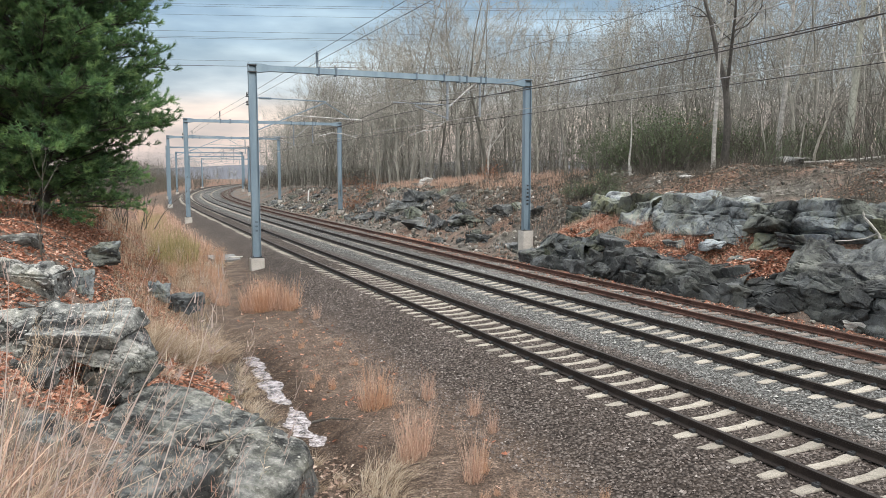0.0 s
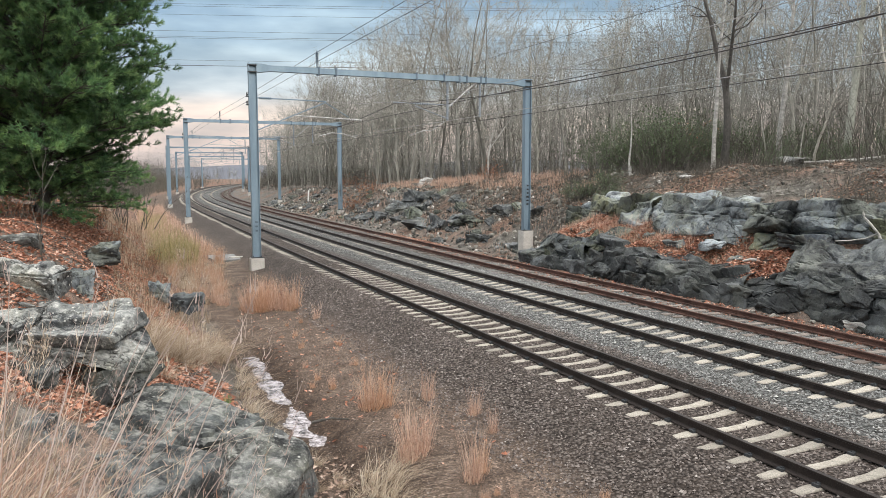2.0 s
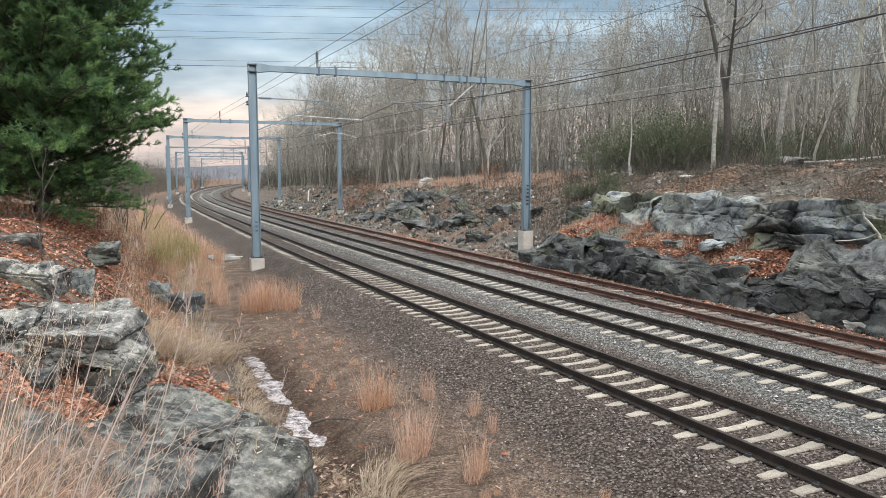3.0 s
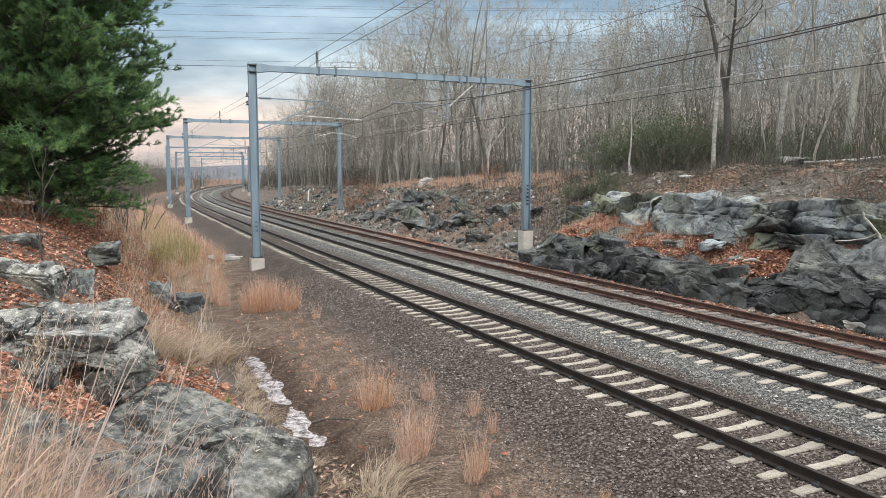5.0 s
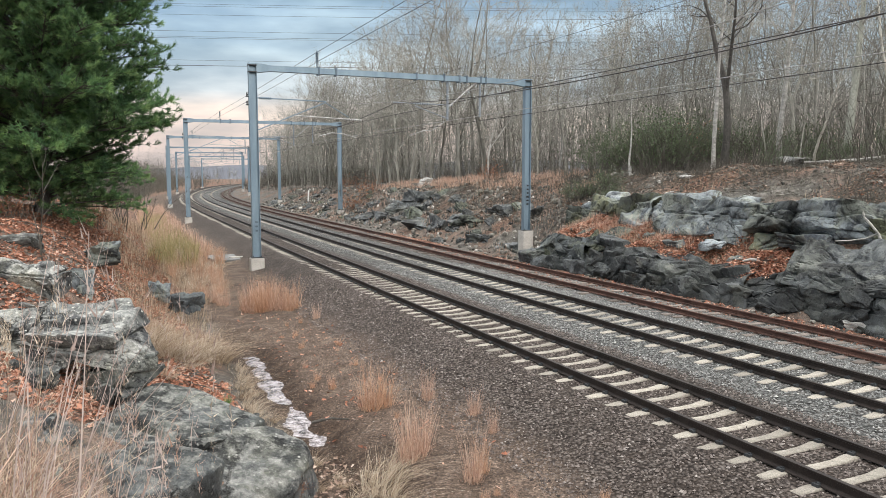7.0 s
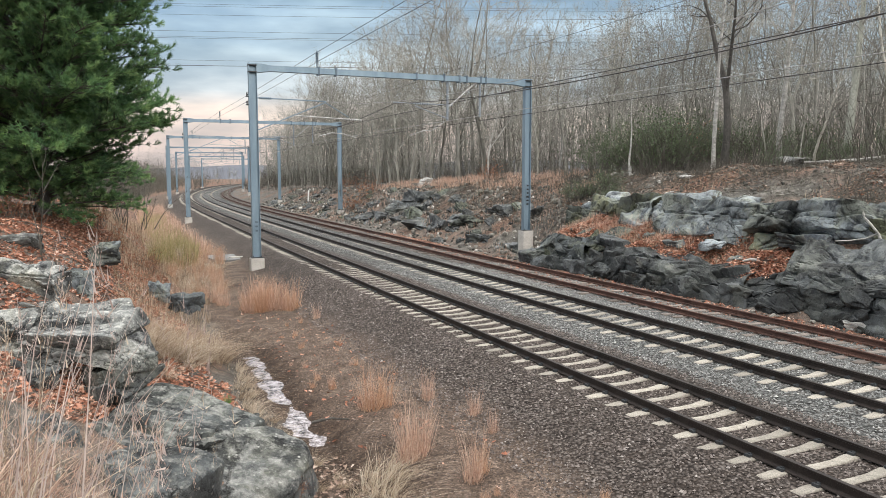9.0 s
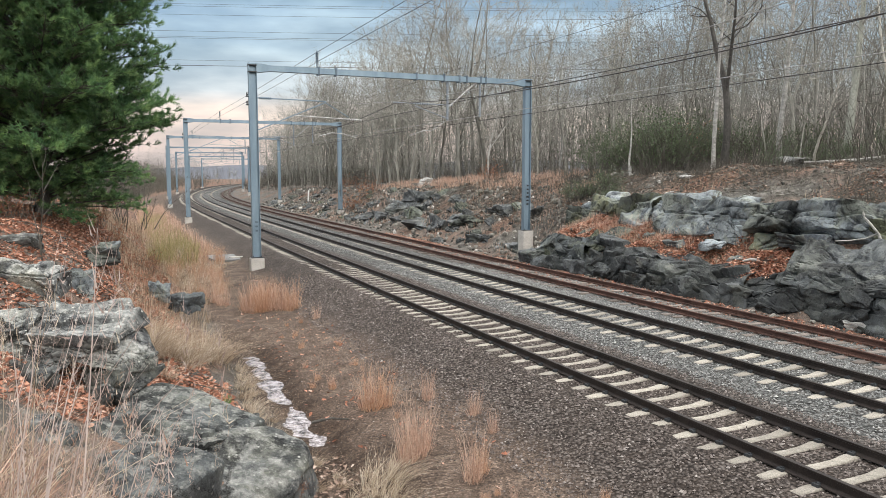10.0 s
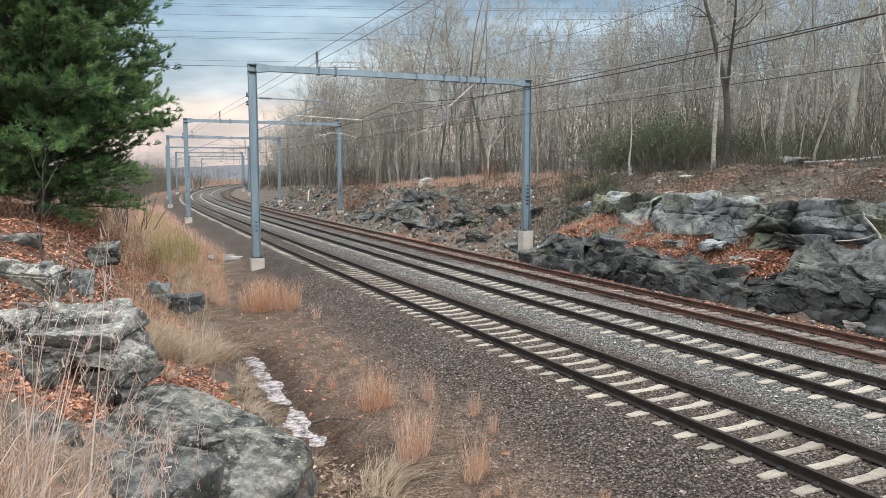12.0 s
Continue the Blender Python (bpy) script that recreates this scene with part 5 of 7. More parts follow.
# ---------------- grass and leaves ----------------
def blades(b, n, h, spread, lean, rng, wid=0.006, bend=0.5, seg=4, wind=(0.0, 0.0)):
    """Tapering ribbons that rise from a small base and bow outwards."""
    a = rng.uniform(0, 2 * math.pi, n)
    r = spread * np.sqrt(rng.uniform(0, 1, n))
    base = np.stack([r * np.cos(a), r * np.sin(a), np.full(n, -0.03)], -1)
    L = h * (0.22 + 0.78 * rng.uniform(0, 1, n) ** 0.9)
    out = rng.uniform(0.2, 1.0, n) * lean
    a2 = a + rng.normal(0, 0.6, n)
    d = np.stack([np.cos(a2) * out + wind[0], np.sin(a2) * out + wind[1]], -1)
    ang = rng.uniform(0, math.pi, n)
    side = np.stack([np.cos(ang), np.sin(ang), np.zeros(n)], -1)
    V, tris = [], []
    ts = np.linspace(0, 1, seg + 1)
    kink = rng.normal(0, 0.035, (n, 2)) * h
    for t in ts:
        p = base.copy()
        p[:, :2] += kink * math.sin(3.0 * t)
        p[:, :2] += d * (L * (t + bend * t * t))[:, None] * 0.6
        p[:, 2] += L * (t - 0.28 * bend * t * t * np.minimum(1.6, np.hypot(d[:, 0], d[:, 1]) * 2.2))
        k = wid * (1 - 0.85 * t)
        V.append(np.stack([p - side * k, p + side * k], 1))
    V = np.stack(V, 1)
    i = np.arange(n)[:, None] * (2 * (seg + 1))
    j = np.arange(seg)[None] * 2
    q = np.stack([i + j, i + j + 1, i + j + 3, i + j + 2], -1).reshape(-1, 4)
    b.add(V.reshape(-1, 3), None, q)
    return V[:, -1].mean(1)


def clump_mesh(kind, n, h, spread, lean, seed, wid=0.006, bend=0.5, wind=(0, 0), plumes=0, tangle=True):
    rng = np.random.RandomState(seed)
    b = Soup()
    tips = blades(b, n, h, spread, lean, rng, wid, bend, 4, wind)
    # short tangle at the foot
    if tangle:
        blades(b, n // 2, h * 0.42, spread * 1.3, lean * 2.2, rng, wid, 1.0, 2)
    if plumes:
        for p in tips[:plumes]:
            for k in range(20):
                q = p + rng.normal(0, 0.005, 3) - np.array([0, 0, 0.007 * k])
                e = q + rng.normal(0, 0.011, 3) + np.array([0, 0, 0.024])
                sd = rng.normal(0, 0.0008, 3)
                b.add([q - sd, q + sd, e], [(0, 1, 2)])
    return b.mesh("grass_clump", kind)


CL_O = [clump_mesh((M_GRASS_O, M_GRASS_P)[i % 2], 120, 1.0, 0.16, 0.30, 40 + i, 0.0036, 1.0) for i in range(4)]
CL_T = [clump_mesh((M_GRASS_S, M_GRASS_T, M_GRASS_S)[i], 95, 1.0, 0.18, 0.65, 50 + i, 0.0055, 1.3, (0.60, 0.0)) for i in range(3)]
CL_Y = [clump_mesh(M_GRASS_Y, 200, 1.0, 0.20, 0.28, 60 + i, 0.007, 0.6) for i in range(3)]


def sway_rows(m, amp, seed, drift=0.0):
    """Small uneven rocking in the wind about the base, every 0.4 s."""
    r = random.Random(seed)
    f1, f2, p1, p2 = r.uniform(0.45, 0.7), r.uniform(0.9, 1.4), r.uniform(0, 6.28), r.uniform(0, 6.28)
    rows = []
    for i in range(31):
        t = i * 0.4
        a = amp * (0.6 * math.sin(6.283 * f1 * t + p1) + 0.4 * math.sin(6.283 * f2 * t + p2)) + drift * (t / 12.0 - 0.5)
        b = amp * 0.5 * math.sin(6.283 * f1 * 0.8 * t + p2)
        rows.append((t, m @ pose(0, 0, 0, b, a, 0)))
    return rows


def lean_rows(m, seed, lean):
    """Tall stalks pressed over by the wind, then let up again, with a tremble all along."""
    r = random.Random(seed)
    p1, p2, f1 = r.uniform(0, 6.28), r.uniform(0, 6.28), r.uniform(0.5, 0.8)
    rows = []
    for i in range(49):
        t = i * 0.25
        u = min(1.0, max(0.0, (t - 5.9) / 1.5))
        a = lean * (1 - u * u * (3 - 2 * u)) + 2.2 * math.sin(6.283 * f1 * t + p1) + 1.2 * math.sin(6.283 * 1.3 * t + p2)
        b = 1.2 * math.sin(6.283 * f1 * 0.9 * t + p2)
        rows.append((t, pose(*m.translation) @ pose(0, 0, 0, b, a, 0) @ m.to_3x3().to_4x4()))
    return rows


def clump(me, x, y, h, label, rz=0.0, sway=0.0, group="dry grass clumps", sx=1.0, lift=0.0):
    ob = new("grass_clump", me)
    m = pose(x, y, ground_at(x, y) + lift, 0, 0, rz)
    ob.matrix_world = m
    ob.scale = (h * sx, h * sx, h)
    tagged(ob, label, "grass", group)
    if sway:
        SWAY.append((ob, sway_rows(m, sway, int(abs(x * 100) + abs(y * 10)))))
    return ob


OL = "upright orange-tan dry grass clump on bare dirt"
grp = random.Random(5)
for x, y, h, sx in ((-1.45, 15.1, 1.25, 0.95), (-1.2, 15.25, 1.15, 0.8), (-1.62, 15.2, 1.2, 0.8), (-0.48, 12.5, 1.45, 0.85), (-0.36, 12.8, 1.2, 0.8), (-0.32, 15.5, 1.0, 0.75), (-0.62, 12.3, 1.1, 0.8),
                    (0.62, 14.3, 0.85, 0.75), (0.92, 13.3, 0.75, 0.6), (0.47, 11.4, 1.15, 0.75), (0.62, 11.7, 0.9, 0.7), (-4.2, 24.4, 0.75, 0.9), (2.35, 10.4, 0.35, 1.0), (2.0, 10.3, 0.3, 1.0),
                    (1.05, 10.6, 0.35, 0.8), (-2.6, 17.0, 0.4, 1.0), (-2.2, 18.5, 0.3, 1.0), (-7.6, 30.5, 0.7, 1.2)):
    clump(CL_O[grp.randrange(4)], x, y, h, OL, grp.uniform(0, 360), 1.2, sx=sx)
for i in range(22):
    x = -7.2 + 1.9 * grp.random()
    y = 26.0 + 1.4 * grp.random()
    clump(CL_O[grp.randrange(4)], x, y, grp.uniform(0.75, 1.6), "dense orange-pink dry grass beside the post footing", grp.uniform(0, 360), 0.8)
for i in range(16):
    p = line(grp.uniform(15.5, 30), grp.uniform(-5.6, -3.5))
    clump(CL_O[grp.randrange(4)], float(p[0]), float(p[1]), grp.uniform(0.14, 0.34), "small dry weed on the bare dirt", grp.uniform(0, 360), 1.0, sx=1.3)
TL = "arching pale straw grass tussock at the foot of the slope"
for i in range(26):
    x, y = -5.8 - 1.8 * grp.random(), 15.5 + 4.5 * grp.random()
    clump(CL_T[grp.randrange(3)], x, y, grp.uniform(0.95, 1.5), TL, grp.uniform(-30, 30), 0.8)
for x, y, h in ((-4.6, 17.2, 0.6), (-4.3, 16.4, 0.55), (-5.2, 18.6, 0.7), (-3.0, 13.2, 0.5), (-2.25, 12.8, 0.45), (-0.95, 11.6, 1.1), (-1.2, 11.9, 1.0), (-0.8, 11.9, 0.9), (-0.85, 10.9, 0.95), (-1.1, 10.7, 0.9), (-0.7, 11.3, 0.8), (-3.7, 14.5, 0.65), (-3.3, 13.8, 0.6), (-4.1, 15.3, 0.75), (-2.7, 12.6, 0.5), (-2.4, 11.9, 0.5), (-2.0, 11.4, 0.5), (-3.9, 15.0, 0.7), (-4.4, 16.0, 0.8), (-4.7, 16.8, 0.8), (-4.9, 17.8, 0.8), (-3.5, 14.9, 0.5), (-1.85, 12.4, 0.35), (-1.7, 12.0, 0.4), (-1.45, 11.5, 0.45), (-1.3, 12.3, 0.4), (-1.1, 11.6, 0.5)):
    clump(CL_T[grp.randrange(3)], x, y, h, "pale straw grass tussock beside the wet ditch", grp.uniform(-40, 40), 1.0)
for i in range(34):
    y = 36.5 + 9 * grp.random()
    x = -y * (0.335 + 0.06 * grp.random())
    clump((CL_Y, CL_T)[i % 2][grp.randrange(3)], x, y, grp.uniform(0.9, 1.7), "tall yellow-green grass beside the cess", grp.uniform(0, 360), 0.7)
for i in range(76):
    t = grp.random()
    y = 27 + 18 * t
    x = -y * grp.uniform(0.297, 0.368)
    clump((CL_O, CL_T)[grp.random() < 0.4][grp.randrange(3)], x, y, grp.uniform(0.8, 1.35), "dry tan grass along the foot of the slope", grp.uniform(0, 360), 0.7)


def grass_field(n, s0, s1, w0, w1, h, mat, label, seed, keep=0.35, wid=0.006):
    rng = np.random.RandomState(seed)
    s, w = rng.uniform(s0, s1, n), rng.uniform(w0, w1, n)
    ok = vnoise(s, w, 1.6, seed) > -keep
    s, w = s[ok], w[ok]
    P = line(s, w, height(s, w) - 0.02)
    b = Soup()
    k = max(1, len(P) // 40)
    for chunk in np.array_split(np.arange(len(P)), k):
        sub = Soup()
        blades(sub, len(chunk), h, 0.01, 0.3, rng, wid, 0.5, 3)
        V = sub.v[0].reshape(len(chunk), -1, 3)
        b.add((V + P[chunk][:, None]).reshape(-1, 3), None, sub.q[0])
    return tagged(new("dry_grass", b.mesh("dry_grass", mat)), label, "grass", kind="stuff")


grass_field(15000, 48, 84, 16.4, 22.0, 0.68, M_GRASS_P, "orange-pink dry grass along the top of the bank", 1, 0.16, 0.012)
grass_field(4200, 29.5, 40, 11.5, 13.2, 0.55, M_GRASS_P, "dry orange grass on the rock ledge", 2, 0.1, 0.008)
grass_field(2200, 26, 34, 11.5, 12.9, 0.45, M_GRASS_T, "dry straw grass on the rock ledge", 3, 0.1, 0.008)
grass_field(10000, 48, 120, -7.6, -4.0, 0.95, M_GRASS_P, "pinkish dry grass along the cess", 4, 0.25, 0.014)
grass_field(5000, 50, 95, -7.5, -4.9, 1.1, M_GRASS_Y, "yellow-green grass along the cess", 5, 0.05, 0.014)
grass_field(6000, 42, 78, -11.5, -7.0, 0.85, M_GRASS_T, "straw grass on the slope beside the cess", 19, 0.2, 0.009)
grass_field(6500, 25, 46, -9.6, -6.7, 0.65, M_GRASS_T, "thin straw grass on the slope", 6, 0.14, 0.006)
grass_field(6500, 43, 90, 10.8, 17.0, 0.6, M_GRASS_P, "tufts of dry grass among the rubble", 7, -0.12, 0.012)
grass_field(3000, 40, 50, 13.0, 17.5, 0.45, M_GRASS_P, "pinkish dry grass above the portal footing", 9, 0.0, 0.009)
grass_field(2600, 18, 46, 14.2, 19.0, 0.4, M_GRASS_T, "thin straw grass on the bank above the cut", 8, -0.1, 0.008)


def leaf_litter(n, s0, s1, w0, w1, seed, label, size=0.12, patch=2.2, keep=0.1, lift=0.02, zfun=None, mat=None):
    """Fallen oak leaves: small curled, lobed blades lying every way up."""
    rng = np.random.RandomState(seed)
    s, w = rng.uniform(s0, s1, n), rng.uniform(w0, w1, n)
    ok = vnoise(s, w, patch, seed + 0.5) + 0.5 * vnoise(s, w, patch * 0.35, seed) > -keep
    s, w = s[ok], w[ok]
    n = len(s)
    P = line(s, w, (zfun or height)(s, w) + lift)
    out = np.array([(-0.5, 0.0), (-0.2, 0.22), (-0.05, 0.12), (0.15, 0.28), (0.5, 0.0), (0.15, -0.28), (-0.05, -0.12), (-0.2, -0.22)])
    k = size * rng.uniform(0.6, 1.25, n)
    a = rng.uniform(0, 6.283, n)
    U = np.stack([np.cos(a), np.sin(a), rng.normal(0, 0.35, n)], -1)
    X = np.stack([-np.sin(a), np.cos(a), rng.normal(0, 0.35, n)], -1)
    curl = rng.uniform(-0.2, 0.9, n)
    V = P[:, None] + k[:, None, None] * (out[None, :, :1] * U[:, None] + out[None, :, 1:] * X[:, None])
    V[..., 2] += (k * curl)[:, None] * (np.abs(out[:, 1]) * 1.0 + out[:, 0] ** 2 * 0.6)[None]
    T = np.array([(0, 1, 7), (1, 2, 7), (2, 6, 7), (2, 3, 4), (2, 4, 6), (4, 5, 6)])
    T = (T[None] + (np.arange(n) * 8)[:, None, None]).reshape(-1, 3)
    return tagged(new("fallen_leaves", mesh_of("fallen_leaves", V, T, mat or M_LITTER)), label, "leaves", kind="stuff")


leaf_litter(42000, 18, 48, -14.5, -7.6, 1, "russet oak leaves covering the near slope", 0.12, keep=0.5)
leaf_litter(7000, 48, 72, -13.5, -7.4, 21, "russet oak leaves beyond the pine", 0.14, keep=0.3)
leaf_litter(2600, 19.5, 23.5, -9.6, -7.3, 2, "russet oak leaves gathered below the ledge", 0.11, keep=0.4)
leaf_litter(700, 15, 19, -7.2, -5.9, 3, "brown oak leaves beside the ditch", 0.10, keep=0.2, mat=M_LITTER_B)
leaf_litter(34000, 14, 60, 13.2, 20.5, 4, "brown oak leaves on the bank above the rock cut", 0.13, keep=0.18, mat=M_LITTER_B)
leaf_litter(6000, 16, 44, 14.4, 19.0, 24, "patches of russet oak leaves on the bank above the rock cut", 0.13, 2.6, keep=-0.12)
leaf_litter(13000, 23.5, 39, 10.9, 13.1, 14, "russet oak leaves caught on the ledge of the cut", 0.14, keep=0.75, lift=0.09)
leaf_litter(12000, 42, 105, 10.5, 18.5, 5, "brown leaves among the rubble of the bank", 0.16, keep=0.05, mat=M_LITTER_B)
leaf_litter(6000, 12, 62, 8.6, 10.0, 6, "red-brown leaves lying along the rusty siding", 0.11, keep=0.25)
leaf_litter(1700, 12, 60, 7.4, 8.6, 7, "red-brown leaves between the rails of the siding", 0.10, keep=-0.02)
leaf_litter(500, 14, 40, -6.0, -3.4, 8, "scattered brown leaves on the dirt", 0.10, keep=0.2)


# ---------------- water in the ditch ----------------
def build_water():
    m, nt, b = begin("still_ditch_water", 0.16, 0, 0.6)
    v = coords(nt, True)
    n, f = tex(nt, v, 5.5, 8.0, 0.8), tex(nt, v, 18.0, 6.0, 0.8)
    # the bright sky's reflection is painted as pale patches in the base colour
    sky_reflection = ramp(nt, n.outputs[0], [(0.42, (0.07, 0.058, 0.052)), (0.50, (0.34, 0.30, 0.30)), (0.62, (0.60, 0.55, 0.56))])
    sky_reflection = blend(nt, 1.0, sky_reflection, ramp(nt, f.outputs[0], [(0.38, (0.30, 0.26, 0.24)), (0.50, (1, 1, 1))]), "MULTIPLY")
    nt.links.new(sky_reflection, b.inputs["Base Color"])
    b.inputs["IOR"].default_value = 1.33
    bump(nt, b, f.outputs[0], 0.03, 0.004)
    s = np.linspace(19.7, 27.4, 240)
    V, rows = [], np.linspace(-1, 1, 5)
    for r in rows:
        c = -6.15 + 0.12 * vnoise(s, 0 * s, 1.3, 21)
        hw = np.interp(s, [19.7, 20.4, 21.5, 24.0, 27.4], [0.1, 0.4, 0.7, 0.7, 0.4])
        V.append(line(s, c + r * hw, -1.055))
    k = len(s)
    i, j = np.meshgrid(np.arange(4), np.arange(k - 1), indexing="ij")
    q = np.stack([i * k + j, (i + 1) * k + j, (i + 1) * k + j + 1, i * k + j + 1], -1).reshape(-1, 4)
    tagged(new("water", mesh_of("water", np.concatenate(V), q, m)), "shallow ditch water with a painted pale sky reflection and dead weeds", "water", kind="structure")


build_water()


# ---------------- tall grass in front of the camera ----------------
TALL = [clump_mesh((M_GRASS_T, M_GRASS_P, M_GRASS_S)[i], 18, 1.0, 0.15, 0.34, 70 + i, 0.0028, 1.2, (0.14, 0), 18, False) for i in range(3)]
TALL_P = [clump_mesh(M_PLUME, 18, 1.0, 0.11, 0.26, 75 + i, 0.0030, 1.0, (0.12, 0), 18, False) for i in range(2)]
LUSH = [clump_mesh((M_GRASS_S, M_GRASS_P, M_GRASS_T)[i], 20, 1.0, 0.14, 0.30, 170 + i, 0.0065, 1.5, (0.30, 0.0), 16, False) for i in range(3)]
rg = random.Random(9)
for i in range(27):
    d = rg.uniform(3.6, 5.6)
    low = i >= 15
    f = (-0.76 + 0.13 * rg.random()) if low else (-0.66 + 0.09 * rg.random() + (0.07 * rg.random() if i % 5 == 0 else 0))
    x = f * d
    ob = new("tall_grass_tuft", LUSH[i % 3] if low else (TALL, TALL_P)[i % 3 == 0][i % 2 if i % 3 == 0 else i % 3])
    top = 4.14 - d * (rg.uniform(0.22, 0.32) if low else rg.uniform(0.05, 0.21))
    if i in (3, 9):
        # two stalks close by, as high as the eye
        d, x, top = 2.7, -1.56 - 0.02 * i, 4.10
    z = ground_at(x, d)
    m = pose(x, d, z, 0, 0, rg.uniform(-35, 35))
    ob.matrix_world = m
    h = max(0.6, (top - z) / 0.95)
    ob.scale = (h * 0.9, h * 0.9, h)
    tagged(ob, "dense straw-coloured grass tuft on the near slope" if low else "tall dry straw grass tuft with pinkish seed heads", "grass", "tall grass tufts")
    SWAY.append((ob, lean_rows(m, 40 + i, rg.uniform(5, 10) if low else rg.uniform(8, 15))))


def stalk(x, y, h, r, lean, seed, label):
    b = Soup()
    rng = np.random.RandomState(seed)
    limb_pts = np.array([(lean[0] * t * t * h, lean[1] * t * t * h, h * t - 0.05) for t in np.linspace(0, 1, 8)])
    b.tube(limb_pts, np.linspace(r, r * 0.35, 8), 4)
    for p in limb_pts[-4:]:
        for k in range(6):
            q = p + rng.normal(0, 0.008, 3)
            e, s = q + np.array([0, 0, 0.04]) + rng.normal(0, 0.010, 3), rng.normal(0, 0.0012, 3)
            b.add([q - s, q + s, e], [(0, 1, 2)])
    ob = new("grass_stalk", b.mesh("grass_stalk", M_GRASS_T))
    m = pose(x, y, ground_at(x, y))
    ob.matrix_world = m
    tagged(ob, label, "grass", "tall grass stalks")
    SWAY.append((ob, sway_rows(m, 1.6, seed)))


stalk(-1.86, 4.9, 1.15, 0.004, (0.02, 0), 1, "single dry stalk before the rock slab")
stalk(-1.55, 4.7, 0.80, 0.003, (0.03, 0), 2, "single dry stalk before the rock slab")
stalk(-2.0, 4.2, 1.0, 0.004, (0.45, 0.0), 3, "pale bent grass stalk before the rock slab")
stalk(-2.1, 4.3, 0.9, 0.003, (0.25, 0.1), 4, "pale bent grass stalk before the rock slab")
stalk(0.72, 5.0, 0.85, 0.0025, (0.0, 0), 5, "single thin grass stalk near the dirt slope")
stalk(-1.3, 4.6, 0.75, 0.003, (0.02, 0), 6, "single dry stalk before the rock slab")


# ---------------- odd plants by the slab ----------------
M_GREEN = island_colours("fresh_green_leaf", [(0.0, (0.05, 0.13, 0.03)), (1.0, (0.14, 0.26, 0.07))], 0.6, 0.3)
GREEN = clump_mesh(M_GREEN, 26, 1.0, 0.10, 0.9, 141, 0.016, 1.2)
for x, y, h in ((-4.05, 13.6, 0.34), (-4.2, 14.0, 0.30), (-4.3, 14.6, 0.26)):
    ob = clump(GREEN, x, y, h, "small fresh green plant beside the rock slab", 30, 0.6, "green plants", 1.3, 0.25)
DARKRED = clump_mesh(M_REDLEAF, 120, 1.0, 0.25, 0.9, 143, 0.006, 1.0)
for x, y, h in ((-2.45, 10.9, 0.40), (-2.2, 10.7, 0.35), (-2.7, 11.1, 0.3)):
    clump(DARKRED, x, y, h, "low dark red-brown dead tuft at the slab's end", 10, 0.5)


# ---------------- bare trees ----------------
def limb(b, p, d, length, r0, r1, rng, segs, sides, wander=0.15, up=0.0):
    """A tapering, wandering tube; returns its points, directions and radii."""
    P, R, D = [np.array(p, float)], [r0], []
    d = np.array(d, float) / np.linalg.norm(d)
    for i in range(segs):
        d = d + rng.normal(0, wander, 3) + np.array([0, 0, up])
        d /= np.linalg.norm(d)
        D.append(d)
        P.append(P[-1] + d * length / segs)
        R.append(r0 + (r1 - r0) * (i + 1) / segs)
    D.append(d)
    b.tube(P, R, sides, False)
    return np.array(P), np.array(D), np.array(R)


def sideways(d, rng, spread):
    """A direction that leaves d at about the given angle."""
    v = rng.normal(0, 1, 3)
    v -= d * (v @ d)
    v /= np.linalg.norm(v) + 1e-9
    return d * math.cos(spread) + v * math.sin(spread)


